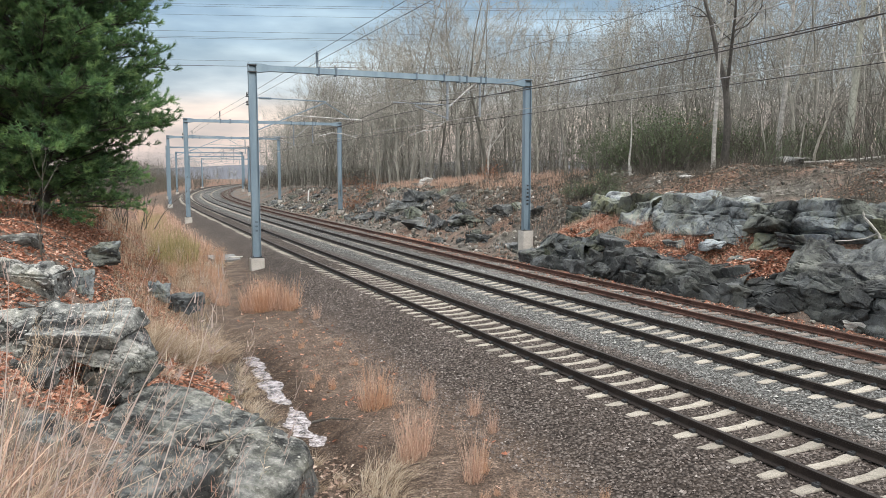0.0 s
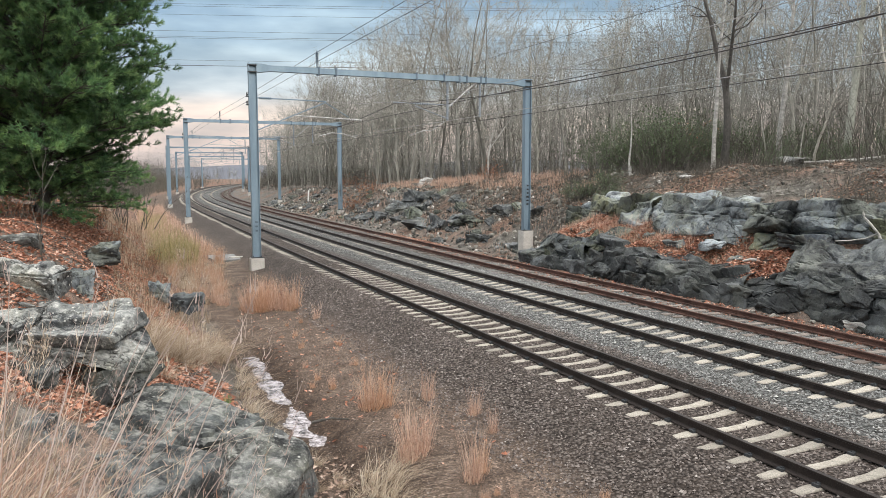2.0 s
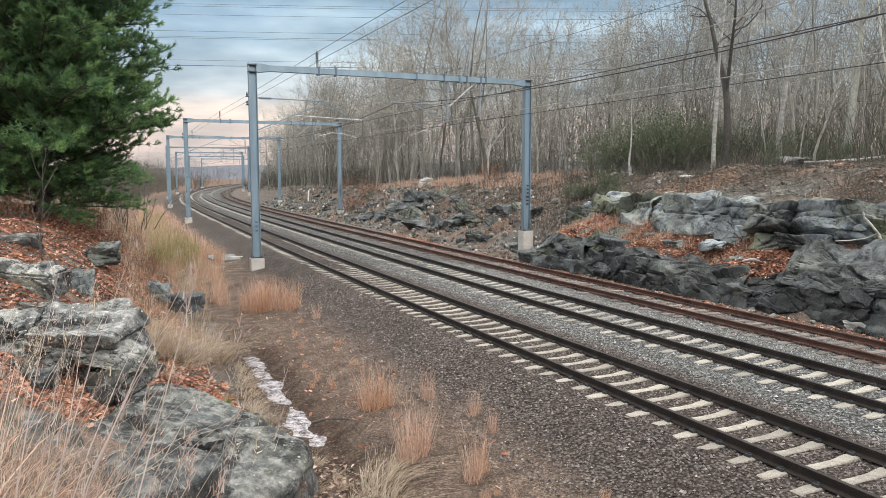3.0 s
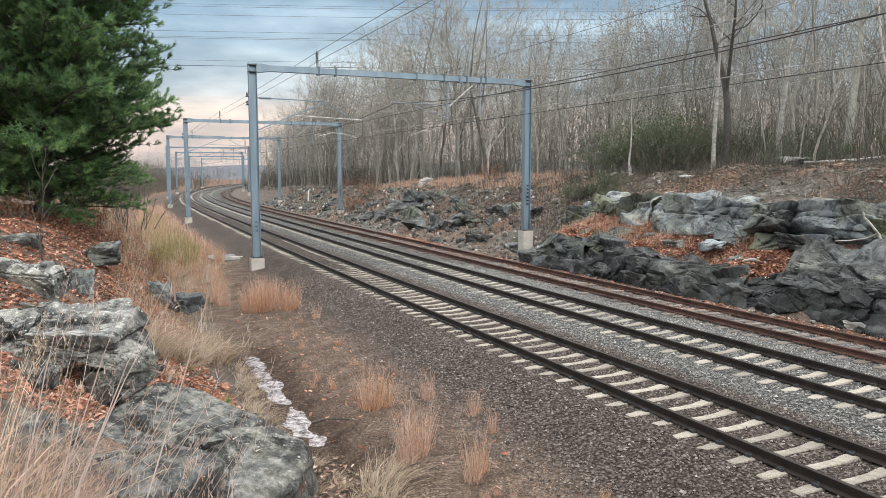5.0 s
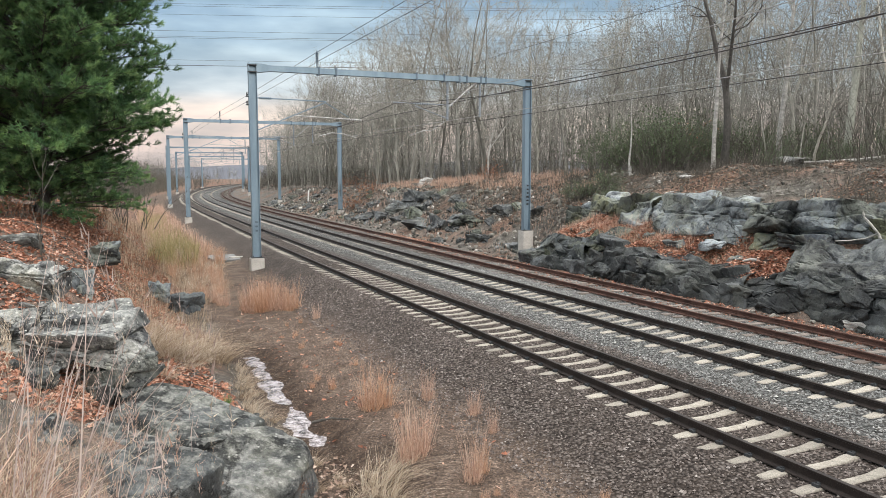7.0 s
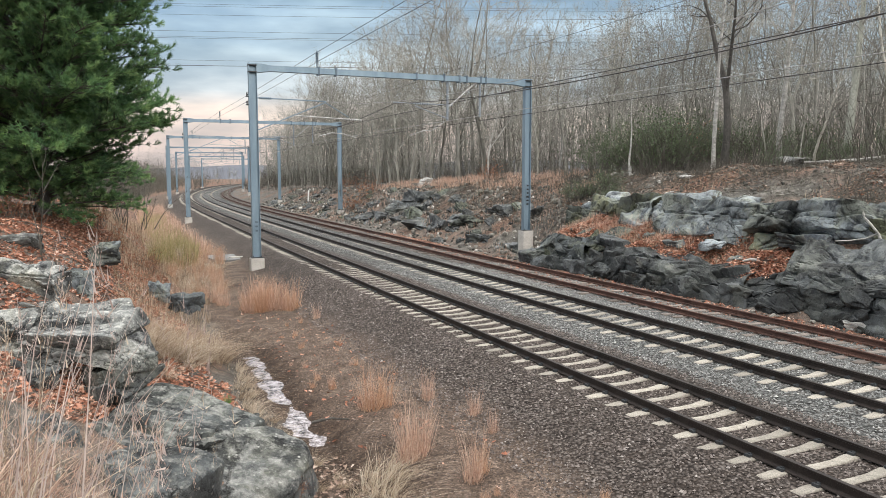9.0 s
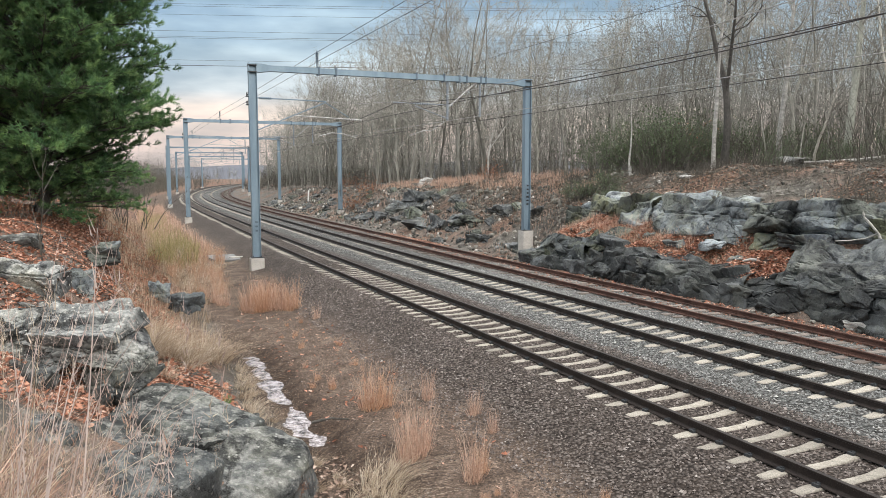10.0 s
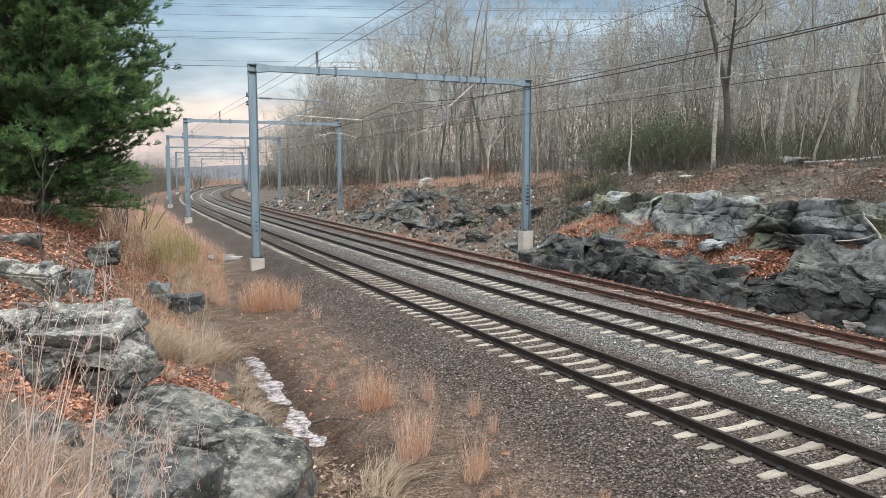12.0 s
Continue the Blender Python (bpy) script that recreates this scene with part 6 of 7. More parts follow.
def bare_tree(h, r, seed, lean=(0.0, 0.0), crown_from=0.38, limbs=22, twigs=6, fork=False, reach=0.30, wander=0.085):
    """Trunk and crown meshes of a leafless tree of height h."""
    rng = np.random.RandomState(seed)
    tr, cr = Soup(), Soup()
    P, D, R = limb(tr, (0, 0, -0.2), (lean[0], lean[1], 1), h * 0.93, r, r * 0.12, rng, 13, 6, wander, 0.03)
    # root flare
    tr.tube([(0, 0, -0.3), (0, 0, 0.35)], [r * 1.55, r * 0.98], 6, False)
    stems = [(P, D, R)]
    if fork:
        i = 4
        stems.append(limb(tr, P[i], sideways(D[i], rng, 0.5), h * 0.55, R[i] * 0.75, r * 0.1, rng, 8, 5, 0.08, 0.05))
    tw = []
    for P, D, R in stems:
        for k in range(limbs):
            f = rng.uniform(crown_from, 0.98) if len(stems) == 1 or P is stems[0][0] else rng.uniform(0.2, 0.98)
            x = f * (len(P) - 1)
            i = min(int(x), len(P) - 2)
            p = P[i] + (P[i + 1] - P[i]) * (x - i)
            rr = R[i] * rng.uniform(0.35, 0.6)
            L = h * reach * (1.15 - f * 0.8) * rng.uniform(0.5, 1.15)
            q, e, g = limb(cr, p, sideways(D[i], rng, rng.uniform(0.6, 1.15)), L, rr, 0.008, rng, 5, 3, 0.26, 0.12)
            for j in range(twigs):
                u = rng.uniform(0.25, 1.0) * 5
                a = min(int(u), 4)
                pp = q[a] + (q[a + 1] - q[a]) * (u - a)
                qq, ee, gg = limb(cr, pp, sideways(e[a], rng, rng.uniform(0.4, 0.95)), L * rng.uniform(0.25, 0.55), max(0.007, g[a] * 0.5), 0.004, rng, 2, 3, 0.22, 0.08)
                for v in range(5):
                    u2 = rng.uniform(0.2, 1.0) * 2
                    a2 = min(int(u2), 1)
                    p2 = qq[a2] + (qq[a2 + 1] - qq[a2]) * (u2 - a2)
                    d2 = sideways(ee[a2], rng, rng.uniform(0.3, 0.9))
                    l2 = L * rng.uniform(0.10, 0.26)
                    mid = p2 + d2 * l2 * 0.55 + rng.normal(0, 0.04, 3)
                    tip = mid + (d2 + np.array([0, 0, 0.25])) * l2 * 0.5
                    sd = np.cross(d2, rng.normal(0, 1, 3))
                    sd = sd / (np.linalg.norm(sd) + 1e-9) * 0.010
                    tw.append((p2 - sd, p2 + sd, mid, tip, mid + sd * 1.2))
    V = np.array(tw)
    n = len(V)
    base = (np.arange(n) * 5)[:, None]
    T = np.concatenate([np.array([(0, 1, 2)]) + base, np.array([(2, 4, 3)]) + base])
    cr.add(V.reshape(-1, 3), T)
    return tr, cr


def tree_thing(name, label, group, trunk, crown, m, category="tree"):
    t = thing(name, label, category, group, m=m)
    part("trunk", trunk, t)
    part("crown", crown, t)
    return t


def variants(specs, bark, twig):
    out = []
    for i, (h, r, seed, kw) in enumerate(specs):
        tr, cr = bare_tree(h, r, seed, **kw)
        out.append((h, tr.mesh("trunk", bark, True), cr.mesh("crown", twig)))
    return out


WOOD = variants([(15.0, 0.12, 1, {"crown_from": 0.28}), (13.0, 0.09, 2, {"crown_from": 0.22}), (16.5, 0.15, 3, {"fork": True, "limbs": 16, "crown_from": 0.25}), (11.5, 0.07, 4, {"crown_from": 0.2}),
                 (14.0, 0.11, 5, {"lean": (0.08, 0.03), "crown_from": 0.25}), (12.0, 0.085, 6, {"fork": True, "limbs": 14, "crown_from": 0.2}), (9.0, 0.05, 7, {"crown_from": 0.15, "limbs": 18}),
                 (17.0, 0.14, 8, {"crown_from": 0.3, "limbs": 24})], M_BARK, M_TWIG)
SPREAD = variants([(13.5, 0.12, 201, {"fork": True, "limbs": 16, "twigs": 8, "crown_from": 0.22, "reach": 0.42}), (15.5, 0.14, 202, {"fork": True, "limbs": 16, "twigs": 8, "crown_from": 0.25, "reach": 0.40}),
                   (12.0, 0.10, 203, {"limbs": 26, "twigs": 8, "crown_from": 0.18, "reach": 0.42})], M_BARK, M_TWIG)
rt = random.Random(21)
taken = []


def free(x, y, gap):
    for a, b in taken:
        if (a - x) ** 2 + (b - y) ** 2 < gap * gap:
            return False
    taken.append((x, y))
    return True


def plant(s, w, k=None, scale=None, kind=None, label="leafless grey-barked tree in the wood above the cutting", lift=0.0):
    p = line(s, w)
    x, y = float(p[0]), float(p[1])
    h, tk, cr = (kind or WOOD)[k if k is not None else rt.randrange(len(kind or WOOD))]
    sc = scale or rt.uniform(0.75, 1.1)
    t = tree_thing("bare_tree", label, "leafless trees of the wood", tk, cr, pose(x, y, float(height(s, w)) - 0.05 + lift, rt.uniform(-3, 3), rt.uniform(-3, 3), rt.uniform(0, 360)))
    t.scale = (sc, sc, sc)
    return t


# trees that stand out; other planting is skipped on the camera's line to them
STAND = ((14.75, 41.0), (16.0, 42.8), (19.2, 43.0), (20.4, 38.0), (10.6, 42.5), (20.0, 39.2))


def hides_from_camera(p):
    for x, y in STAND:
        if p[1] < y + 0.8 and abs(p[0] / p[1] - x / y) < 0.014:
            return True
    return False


count = 0
while count < 150:
    s = rt.uniform(6, 205)
    depth = rt.random() ** 1.25
    near = np.interp(s, [0, 45, 60, 90, 130, 200], [19.5, 20.5, 22.0, 20.0, 16.5, 15.0])
    w = float(near + depth * np.interp(s, [0, 60, 200], [38, 42, 34]))
    p = line(s, w)
    if p[0] > 0.66 * p[1] + 2 or hides_from_camera(p) or not free(p[0], p[1], 1.1):
        continue
    plant(s, w)
    count += 1


# broad crowns along the edge of the wood
for i in range(44):
    s = 28 + 165 * (i / 44) + rt.uniform(-2, 2)
    w = float(np.interp(s, [0, 45, 60, 90, 130, 200], [24, 25, 25, 22, 18.5, 17.0]) + rt.uniform(0, 7))
    plant(s, w, scale=rt.uniform(0.85, 1.15), kind=SPREAD, label="broad-crowned leafless tree at the wood's edge")
for i in range(30):
    s, w = 70 + 76 * (i / 30) + rt.uniform(-2, 2), rt.uniform(18.5, 27)
    plant(s, w, scale=rt.uniform(1.3, 1.58), kind=SPREAD, label="tall broad-crowned leafless tree at the wood's edge")


for i in range(16):
    s, w = 34 + 46 * (i / 16) + rt.uniform(-2, 2), rt.uniform(30, 48)
    plant(s, w, scale=rt.uniform(1.2, 1.45), kind=SPREAD, label="tall broad-crowned leafless tree in the wood")


def far_woods(n, seed, h0, h1, w0, wide, mat, name, label, r1=0.06, sr=(5, 235), side=None, M=34):
    """The depth of the wood: slim stems with thin side twigs, past counting."""
    rng = np.random.RandomState(seed)
    s = rng.uniform(sr[0], sr[1], n)
    near = np.interp(s, [0, 45, 60, 90, 130, 200], [20, 21, 23, 20, 16.5, 15.0]) + w0
    w = near + rng.uniform(0, 1, n) ** 0.9 * wide
    if side is not None:
        w = rng.uniform(side[0], side[1], n)
        w = np.where((w > -9) & (w < 15.9), w + np.where(w < 3, -25, 25), w)
        if name == "dead_stems":
            w = w - (2.6 if sr[0] < 40 else 4.6)
    P = line(s, w, height(s, w) - 0.1)
    h = rng.uniform(h0, h1, n)
    b = Soup()
    ln = rng.normal(0, 0.12, (n, 2))
    K = 6
    ts = np.linspace(0, 1, K)
    wob = np.cumsum(rng.normal(0, 0.022 * (h0 + h1) * 0.8, (n, K, 2)), 1)
    C = np.stack([P[:, None, 0] + ln[:, None, 0] * h[:, None] * ts + wob[..., 0], P[:, None, 1] + ln[:, None, 1] * h[:, None] * ts + wob[..., 1], P[:, None, 2] + h[:, None] * ts], -1)
    r = rng.uniform(0.012, r1, n)[:, None] * (1 - 0.85 * ts)
    a = np.arange(3) * 2.0944
    ring = C[:, :, None] + r[:, :, None, None] * np.stack([np.cos(a), np.sin(a), 0 * a], -1)
    i, k, j = np.meshgrid(np.arange(n), np.arange(K - 1), np.arange(3), indexing="ij")
    o = i * K * 3 + k * 3
    q = np.stack([o + j, o + (j + 1) % 3, o + 3 + (j + 1) % 3, o + 3 + j], -1).reshape(-1, 4)
    b.add(ring.reshape(-1, 3), None, q)
    f = (1 - rng.uniform(0, 1, (n, M)) ** 1.3 * 0.85) * (K - 1.001)
    fi = f.astype(int)
    rows = np.arange(n)[:, None]
    o = C[rows, fi] + (C[rows, fi + 1] - C[rows, fi]) * (f - fi)[..., None]
    d = rng.normal(0, 1, (n, M, 3)) * np.array([1, 1, 0.4]) + np.array([0, 0, 0.6])
    d /= np.linalg.norm(d, axis=2)[..., None]
    L = (h[:, None] * rng.uniform(0.05, 0.24, (n, M)))[..., None]
    sd = np.cross(d, rng.normal(0, 1, (n, M, 3)))
    sd = sd / np.linalg.norm(sd, axis=2)[..., None] * 0.010
    mid = o + d * L * 0.5 + rng.normal(0, 0.06, (n, M, 3)) * L
    tip = mid + (d + rng.normal(0, 0.35, (n, M, 3)) + np.array([0, 0, 0.2])) * L * 0.5
    V = np.stack([o - sd, o + sd, mid - sd * 0.7, mid + sd * 0.7, tip], 2).reshape(-1, 3)
    base = (np.arange(n * M) * 5)[:, None]
    b.add(V, np.array([(2, 3, 4)]) + base, np.array([(0, 1, 3, 2)]) + base)
    return tagged(new(name, b.mesh(name, mat)), label, "woods", kind="stuff")


far_woods(2000, 3, 7, 16.5, 2.0, 46, M_WOODS, "far_woods", "dense grey leafless stems in the depth of the wood")
far_woods(1250, 13, 8, 17.5, 7.0, 50, M_WOODS, "far_woods", "dense grey leafless stems deep in the wood beyond the cut", sr=(0, 80))
far_woods(900, 14, 2.0, 6.0, 12.0, 40, M_BRUSH, "understorey", "grey brush deep in the wood beyond the cut", 0.03, (0, 80), None, 18)
far_woods(2600, 4, 1.6, 5.5, -1.5, 34, M_BRUSH, "understorey", "tangled dark brush under the leafless trees", 0.03, M=17)
far_woods(1800, 5, 6.0, 13.0, 0, 0, M_BRUSH, "roadside_brush", "brown-grey brush where the line bends away", 0.04, (225, 420), (-70, 70), 14)
far_woods(1100, 7, 0.2, 0.75, 0, 0, M_BRUSH, "dead_stems", "dead stems and brambles on the bank above the cut", 0.012, (14, 62), (16, 23), 14)
far_woods(1300, 8, 0.2, 0.8, 0, 0, M_BRUSH, "dead_stems", "dead stems and brambles on the rubble bank", 0.012, (44, 112), (16, 22.5), 12)
far_woods(2600, 6, 3.5, 8.0, 0, 0, M_BRUSH, "roadside_brush", "brown-grey brush beyond the near slope", 0.03, (120, 265), (-19, -9.1), 15)

# trees that stand out at the edge of the wood
def special(x, y, z, h, r, seed, bark, twig, label, **kw):
    tr, cr = bare_tree(h, r, seed, **kw)
    tree_thing("bare_tree", label, "leafless trees of the wood", tr.mesh("trunk", bark, True), cr.mesh("crown", twig), pose(x, y, z - 0.05))


special(14.75, 41.0, 4.45, 15.0, 0.125, 71, M_PALEBARK, M_TWIG, "pale birch with a white peeling trunk at the wood's edge", crown_from=0.6, limbs=14, wander=0.02)
special(16.0, 42.8, 4.55, 15.5, 0.23, 72, M_DARKBARK, M_DARKBARK, "dark forked oak leaning at the wood's edge", lean=(0.0, 0.0), fork=True, crown_from=0.5, limbs=12, twigs=6, reach=0.26)
special(19.2, 43.0, 4.7, 14.0, 0.18, 73, M_PALEBARK, M_TWIG, "pale mottled birch trunk at the wood's edge", crown_from=0.45, wander=0.04)
special(20.4, 38.0, 4.75, 16.0, 0.22, 74, M_GREENBARK, M_TWIG, "thick grey-green trunk at the wood's edge", crown_from=0.45, wander=0.04)
special(10.6, 42.5, 4.3, 5.0, 0.07, 75, M_PALEBARK, M_TWIG, "thin pale bent sapling at the wood's edge", lean=(-0.12, 0.0), crown_from=0.5, limbs=6)
special(3.9, 66.0, 4.0, 9.0, 0.11, 76, M_PALEBARK, M_TWIG, "pale forked young tree above the grassy bank", fork=True, limbs=8)
special(10.6, 68.0, 4.2, 12.0, 0.11, 77, M_PALEBARK, M_TWIG, "slim pale trunk in the wood", crown_from=0.5)


# ---------------- saplings and brush ----------------
def brush_mesh(n, h, spread, seed, mat, leafy=0, leaf_mat=None):
    rng = np.random.RandomState(seed)
    b = Soup()
    lf = Soup()
    for i in range(n):
        a = rng.uniform(0, 6.283)
        rr = spread * math.sqrt(rng.uniform(0, 1))
        p = (rr * math.cos(a), rr * math.sin(a), -0.05)
        L = h * rng.uniform(0.5, 1.0)
        q, e, g = limb(b, p, (math.cos(a) * 0.35, math.sin(a) * 0.35, 1), L, rng.uniform(0.008, 0.02), 0.004, rng, 4, 3, 0.14, 0.05)
        V = []
        for k in range(9):
            u = rng.uniform(0.25, 1.0) * 4
            c = min(int(u), 3)
            p2 = q[c] + (q[c + 1] - q[c]) * (u - c)
            d2 = sideways(e[c], rng, rng.uniform(0.4, 1.1))
            l2 = L * rng.uniform(0.12, 0.4)
            sd = np.cross(d2, rng.normal(0, 1, 3))
            sd = sd / (np.linalg.norm(sd) + 1e-9) * 0.005
            V.append((p2 - sd, p2 + sd, p2 + d2 * l2))
            for z in range(leafy):
                o = p2 + d2 * l2 * rng.uniform(0.3, 1.05) + rng.normal(0, 0.05, 3)
                x, y = rng.normal(0, 0.030, 3), rng.normal(0, 0.020, 3)
                lf.add([o - x, o + y, o + x, o - y], None, [(0, 1, 2, 3)])
        b.add(np.array(V).reshape(-1, 3), np.arange(len(V) * 3).reshape(-1, 3))
    return b.mesh("stems", mat), (lf.mesh("leaves", leaf_mat) if leafy else None)


BRUSH = [brush_mesh(26, 2.6, 0.9, 80 + i, M_BRUSH)[0] for i in range(4)]
for i in range(160):
    s = rt.uniform(8, 215)
    near = np.interp(s, [0, 45, 60, 90, 130, 200], [17.5, 18.5, 21.0, 18.5, 14.5, 13.0])
    w = float(near + rt.random() ** 1.4 * 26)
    p = line(s, w)
    if p[0] > 0.66 * p[1] + 2 or hides_from_camera(p) or i % 3 == 0:
        continue
    k = rt.uniform(0.7, 1.5)
    ob = new("brush_shrub", BRUSH[i % 4])
    ob.matrix_world = pose(float(p[0]), float(p[1]), float(height(s, w)), 0, 0, rt.uniform(0, 360))
    ob.scale = (k * 1.1, k * 1.1, k)
    tagged(ob, "tangled leafless grey-brown shrub at the wood's edge", "shrub", "leafless shrubs")
for i in range(46):
    s, w = rt.uniform(15, 60), rt.uniform(14.6, 19.5)
    p = line(s, w)
    k = rt.uniform(0.18, 0.5)
    ob = new("brush_shrub", BRUSH[i % 4])
    ob.matrix_world = pose(float(p[0]), float(p[1]), float(height(s, w)), 0, 0, rt.uniform(0, 360))
    ob.scale = (k * 1.5, k * 1.5, k)
    tagged(ob, "low leafless shrub on the bank above the rock cut", "shrub", "leafless shrubs")
# brush beyond the near slope and where the line bends away
for i in range(110):
    if i < 70:
        s, w, k = rt.uniform(58, 200), -rt.uniform(8.5, 24), rt.uniform(0.9, 1.8)
    else:
        s, w, k = rt.uniform(250, 345), rt.uniform(-34, 30), rt.uniform(1.4, 2.6)
        if -6 < w < 13:
            w = rt.choice((-1, 1)) * rt.uniform(9, 30) + 4
    p = line(s, w)
    ob = new("brush_shrub", BRUSH[i % 4])
    ob.matrix_world = pose(float(p[0]), float(p[1]), float(height(s, w)), 0, 0, rt.uniform(0, 360))
    ob.scale = (k * 1.3, k * 1.3, k)
    tagged(ob, "tangled leafless grey-brown shrub beside the railway", "shrub", "leafless shrubs")
for i in range(26):
    s, w = rt.uniform(110, 300), -rt.uniform(14, 50)
    plant(s, w, scale=rt.uniform(0.35, 0.6), label="leafless tree beyond the near slope")
for i in range(26):
    s, w = rt.uniform(300, 420), rt.uniform(-60, 60)
    plant(s, w, scale=rt.uniform(0.5, 0.8), label="distant leafless tree where the line bends away")


def leafy(name, label, x, y, k, me, rz=0.0):
    ob = thing(name, label, "shrub", "", m=pose(x, y, ground_at(x, y) - 0.02, 0, 0, rz))
    ob.scale = (k, k, k)
    part("stem_tangle", me[0], ob)
    part("foliage", me[1], ob, "clustered small leaves")
    return ob


EVER = brush_mesh(90, 3.2, 1.1, 95, M_BRUSH, 4, M_EVERGREEN)
RUSSET = brush_mesh(26, 2.2, 0.7, 96, M_BRUSH, 4, M_REDLEAF)
for x, y, k in ((13.0, 45.0, 1.3), (11.6, 46.0, 1.1), (14.4, 46.5, 1.2), (10.0, 47.5, 1.0), (17.6, 45.5, 1.0), (12.3, 43.6, 1.15), (13.9, 44.0, 0.95), (15.4, 44.4, 0.9), (18.6, 44.6, 0.8), (21.0, 43.0, 0.9), (7.6, 43.5, 0.40), (9.3, 42.0, 0.45), (18.6, 37.6, 0.35), (19.3, 37.0, 0.4), (16.6, 37.8, 0.28), (8.2, 43.0, 0.42), (17.8, 40.0, 0.45), (20.2, 36.8, 0.4), (20.0, 33.0, 0.6), (9.0, 40.5, 0.4)):
    leafy("evergreen_shrub", "dull olive-green evergreen shrub at the wood's edge", x, y, k, EVER, rt.uniform(0, 360))
for x, y, k in ((-9.2, 76.0, 1.2), (-8.0, 79.0, 1.1), (3.6, 60.0, 0.8), (-12.0, 96.0, 1.0), (15.0, 46.5, 1.4), (-13.3, 29.5, 0.55), (-14.4, 30.5, 0.6), (-12.0, 30.0, 0.5), (-16.0, 26.5, 0.6), (-15.6, 24.0, 0.5), (-14.8, 25.6, 0.55)):
    leafy("russet_shrub", "shrub holding dry russet leaves", x, y, k, RUSSET, rt.uniform(0, 360))


# ---------------- white pine ----------------
def pine_bough(seed, length=4.6):
    """A bough with side shoots in a flat spray, each shoot ending in brushes of soft needles that sweep forward and up."""
    rng = np.random.RandomState(seed)
    wd, nd = Soup(), Soup()
    P, D, R = limb(wd, (0, 0, 0), (1, 0, 0.06), length, 0.055, 0.010, rng, 7, 5, 0.06, 0.02)
    tufts = []
    for k in range(26):
        u = rng.uniform(0.2, 1.0) * 7
        i = min(int(u), 6)
        p = P[i] + (P[i + 1] - P[i]) * (u - i)
        side = 1 if k % 2 else -1
        d = np.array([0.8, side * rng.uniform(0.3, 1.0), rng.uniform(-0.12, 0.30)])
        L = length * (0.38 - 0.027 * u) * rng.uniform(0.5, 1.1)
        q, e, g = limb(wd, p, d, L, 0.014, 0.005, rng, 3, 3, 0.12, 0.08)
        for j in range(8):
            v = rng.uniform(0.25, 1.0) * 3 if j < 6 else 2.99
            a = min(int(v), 2)
            o = q[a] + (q[a + 1] - q[a]) * (v - a)
            dd = sideways(e[a], rng, rng.uniform(0.1, 0.8)) + np.array([0, 0, 0.25])
            dd /= np.linalg.norm(dd)
            tufts.append((o + dd * rng.uniform(0.04, 0.24), dd))
    o = np.array([t[0] for t in tufts])
    d = np.array([t[1] for t in tufts])
    n, m = len(o), 20
    dirs = d[:, None] * 0.95 + rng.normal(0, 0.42, (n, m, 3))
    dirs /= np.linalg.norm(dirs, axis=2)[..., None]
    ln = rng.uniform(0.13, 0.24, (n, m, 1))
    sd = np.cross(dirs, rng.normal(0, 1, (n, m, 3)))
    sd = sd / np.linalg.norm(sd, axis=2)[..., None] * 0.0108
    b0 = np.repeat(o[:, None], m, 1) - d[:, None] * rng.uniform(0, 0.14, (n, m, 1))
    V = np.stack([b0 - sd, b0 + sd, b0 + dirs * ln], 2)
    nd.add(V.reshape(-1, 3), np.arange(n * m * 3).reshape(-1, 3))
    return wd.mesh("bough", M_DARKBARK), nd.mesh("needles", M_NEEDLE)


def build_pine(x, y, z, h, reach, seed, label, full=10):
    rng = random.Random(seed)
    t = thing("white_pine", label, "pine tree", m=pose(x, y, z))
    b = Soup()
    b.tube([(0, 0, -0.4), (0, 0, 0.3), (0.05, 0, h * 0.3), (0, 0.08, h * 0.65), (0, 0, h)], [0.36, 0.27, 0.2, 0.12, 0.02], 8)
    part("trunk", b.mesh("trunk", M_DARKBARK, True), t)
    zz = 0.35
    n = 0
    while zz < h - 0.4:
        f = zz / h
        L = reach * (1.0 - f ** 2.2) * float(np.interp(zz, [0.3, 1.0, 1.9, 2.8, 3.7, 4.4, 5.6, 6.6, 9.0], [0.68, 0.72, 0.84, 1.0, 0.92, 0.82, 1.0, 1.02, 0.95]))
        k = full if zz < 9.5 else 3
        a0 = rng.uniform(0, 360)
        for i in range(k):
            sc = max(0.12, L / 4.6 * rng.uniform(0.78, 1.12))
            az = a0 + i * 360 / k + rng.uniform(-14, 14)
            tilt = rng.uniform(-14, 10) - 40 * f
            m = pose(0, 0, zz + rng.uniform(-0.15, 0.15), 0, 0, az) @ pose(0, 0, 0, rng.uniform(-16, 16), tilt, 0)
            me = PINE[rng.randrange(len(PINE))]
            ob = part("bough", me[0], t, "", m)
            ob.scale = (sc, sc, sc)
            part("needles", me[1], ob, "long green needles in tufts")
            if abs(((az + 180) % 360) - 180) < 60 and n % 2 == 0 and zz < 9:
                SWAY.append((ob, sway_rows(m, 0.35, 900 + n)))
            n += 1
        zz += 0.34 if zz < 9.5 else 1.4
    return t


PINE = [pine_bough(110 + i) for i in range(5)]
build_pine(-15.0, 28.0, ground_at(-15.0, 28.0), 21.0, 4.7, 31, "full green white pine with branches down to the slope", 11)
# added to close the sky gaps behind the first pine in the camera's view
build_pine(-21.5, 33.5, ground_at(-21.5, 33.5), 19.0, 4.6, 32, "second white pine added behind the first to cover open sky", 2)


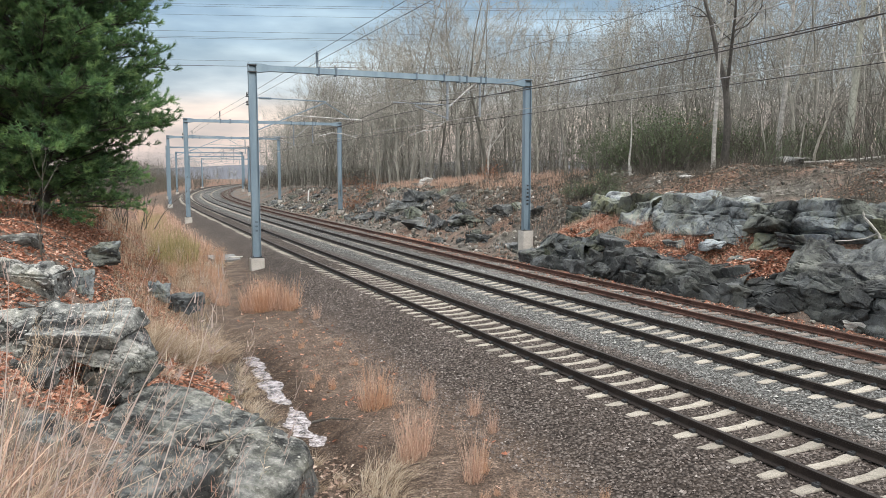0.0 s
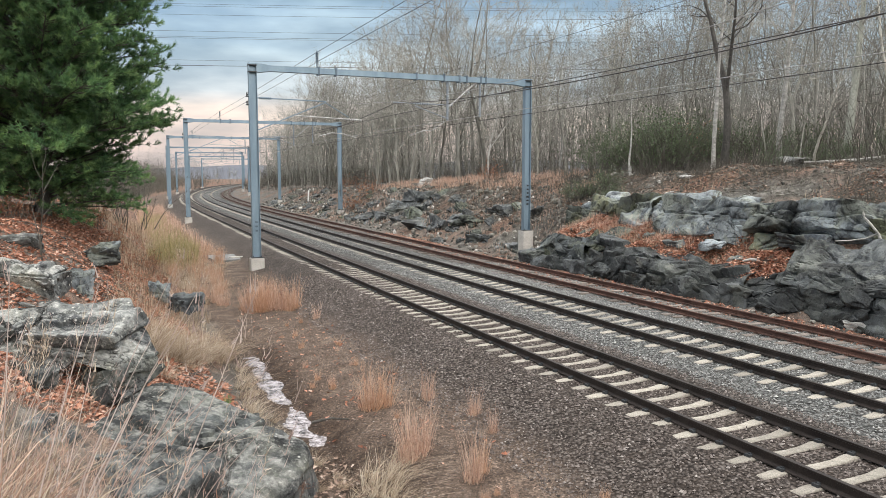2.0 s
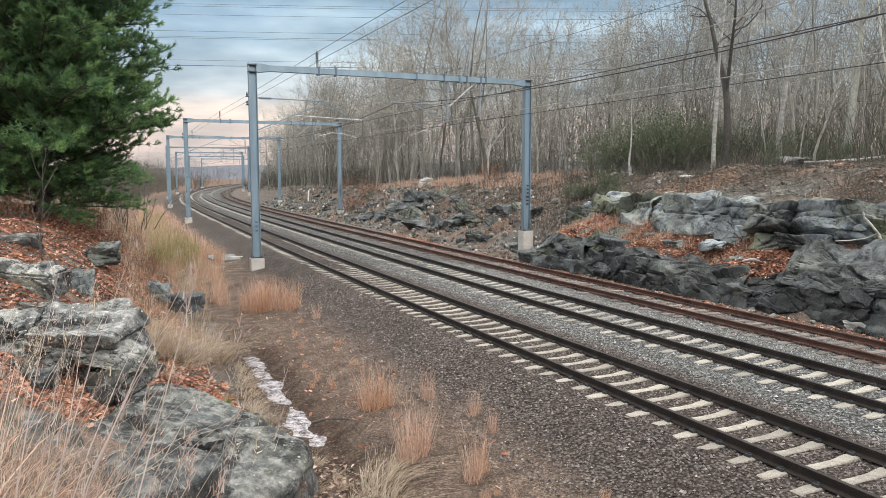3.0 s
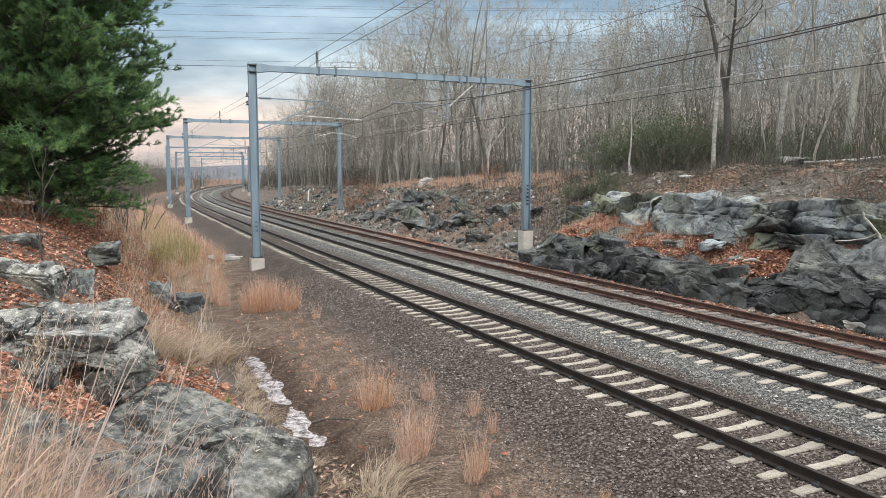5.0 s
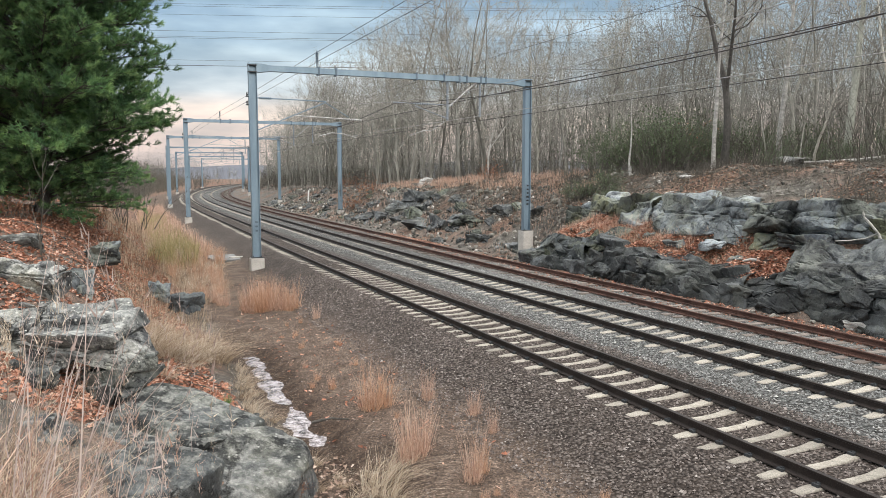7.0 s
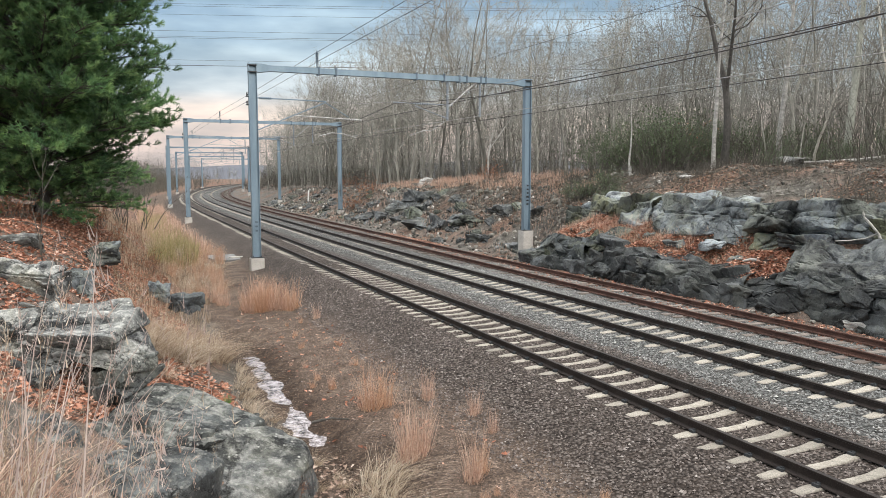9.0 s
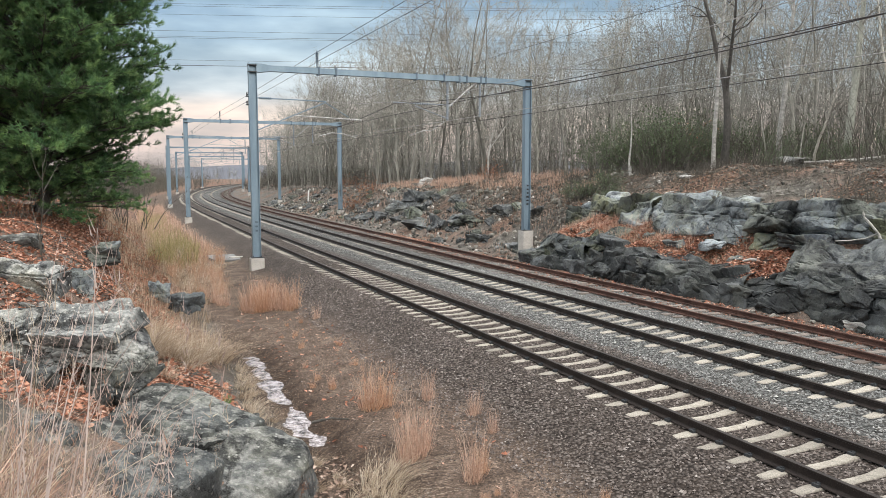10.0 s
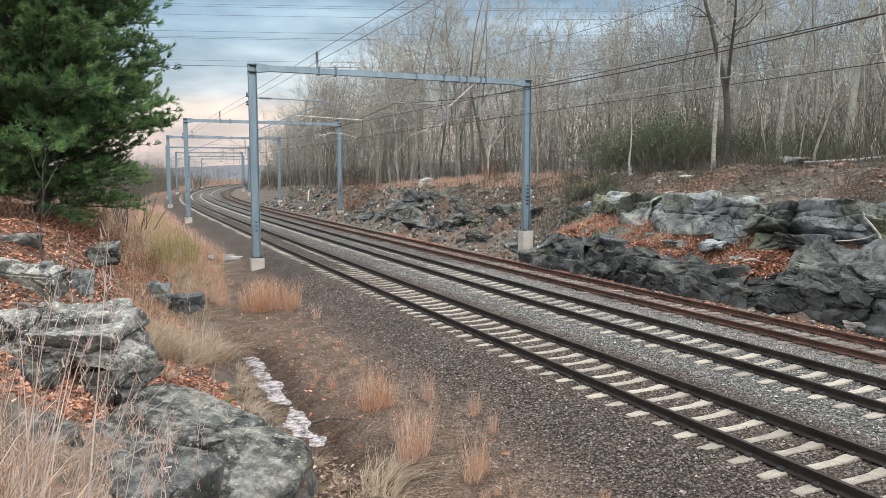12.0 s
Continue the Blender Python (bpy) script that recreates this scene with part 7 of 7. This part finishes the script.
# ---------------- bare sapling on the near slope ----------------
def sapling(x, y, h, seed, label):
    rng = np.random.RandomState(seed)
    b = Soup()
    P, D, R = limb(b, (0, 0, -0.1), (0.02, 0, 1), h, 0.016, 0.004, rng, 9, 5, 0.05, 0.02)
    br = Soup()
    for k in range(9):
        i = rng.randint(3, 9)
        limb(br, P[i], sideways(D[i], rng, 0.6), h * rng.uniform(0.15, 0.35), 0.010, 0.003, rng, 5, 3, 0.1, 0.05)
    t = thing("bare_sapling", label, "sapling", m=pose(x, y, ground_at(x, y)))
    part("stem", b.mesh("stem", M_BRUSH), t)
    part("twig_spray", br.mesh("twig_spray", M_BRUSH), t)
    return t


sapling(-10.6, 19.6, 2.9, 121, "thin bare sapling in front of the pine")
sapling(-10.8, 19.9, 1.9, 122, "thin bare sapling in front of the pine")


# ---------------- fallen wood ----------------
def sticks(n, s0, s1, w0, w1, seed, label):
    rng = np.random.RandomState(seed)
    b = Soup()
    for i in range(n):
        s, w = rng.uniform(s0, s1), rng.uniform(w0, w1)
        L, a = rng.uniform(0.4, 1.9), rng.uniform(0, 6.283)
        q = np.array([(s + L * t * math.cos(a), w + L * t * math.sin(a)) for t in (-0.5, 0.0, 0.5)])
        P = line(q[:, 0], q[:, 1], height(q[:, 0], q[:, 1]) + np.array([0.03, 0.05 + 0.1 * rng.rand(), 0.03 + 0.25 * rng.rand() ** 2]))
        P[1] += rng.normal(0, 0.04, 3)
        r = rng.uniform(0.004, 0.016)
        b.tube(P, [r, r * 0.8, r * 0.4], 3)
    return tagged(new("fallen_twigs", b.mesh("fallen_twigs", M_BRUSH)), label, "twigs", kind="stuff")


sticks(3600, 14, 62, 13.5, 23, 1, "broken twigs and sticks on the bank above the cut")
sticks(160, 16, 46, -14, -7, 2, "broken twigs among leaves on the near slope")


def log(pts, r0, r1, label, mat=None):
    b = Soup()
    b.tube(pts, np.linspace(r0, r1, len(pts)), 7)
    return tagged(new("fallen_branch", b.mesh("fallen_branch", mat or M_PALEBARK, True)), label, "branch", "fallen branches")


log([(17.6, 36.6, 4.72), (19.6, 35.6, 4.82), (21.4, 34.8, 5.05), (23.2, 34.0, 5.3)], 0.05, 0.11, "long pale fallen log at the wood's edge")
log([(13.95, 23.6, 1.95), (13.85, 23.65, 2.25), (13.62, 23.7, 2.55), (13.42, 23.75, 2.78), (13.40, 23.8, 2.95)], 0.05, 0.03, "bent pale branch hanging over the rock face")
log([(12.75, 24.2, 1.98), (13.15, 23.95, 2.02), (13.5, 23.75, 2.10), (13.75, 23.5, 2.28)], 0.015, 0.03, "thin pale branch lying on the rock face")
log([(10.75, 26.6, 1.05), (11.0, 26.55, 1.12), (11.2, 26.45, 1.10)], 0.03, 0.05, "short pale stick on the leafy ledge")
log([(-2.55, 14.1, -0.66), (-2.2, 14.2, -0.61), (-1.85, 14.3, -0.66)], 0.028, 0.014, "dark stick lying on the dirt", M_DARKBARK)

# ---------------- trackside bits ----------------
p = line(103.0, 13.4)
b = Soup()
b.tube([(0, 0, -0.3), (0, 0, 1.35)], 0.10, 8)
b.tube([(0, 0, 1.35), (0, 0, 1.42)], [0.10, 0.04], 8)
ob = new("marker_post", b.mesh("marker_post", M_PLATE))
ob.matrix_world = pose(float(p[0]), float(p[1]), float(height(103.0, 13.4)), 0, 4, 0)
tagged(ob, "short white marker post in the rubble bank", "post")
pad = thing("concrete_pad", "flat grey concrete pad with a pale kerb beside the ballast", "slab", m=at(49.6, -3.75, float(height(49.6, -3.75)), 8))
b = Soup()
b.box((0, 0, 0.04), (1.9, 3.0, 0.12))
part("slab", b.mesh("slab", M_PAD), pad)
b = Soup()
b.box((0.35, -0.6, 0.13), (0.75, 0.2, 0.08))
part("kerb", b.mesh("kerb", M_FOOT), pad, "pale concrete kerb")


def motions():
    for ob, rows in SWAY:
        walk(ob, rows)


motions()
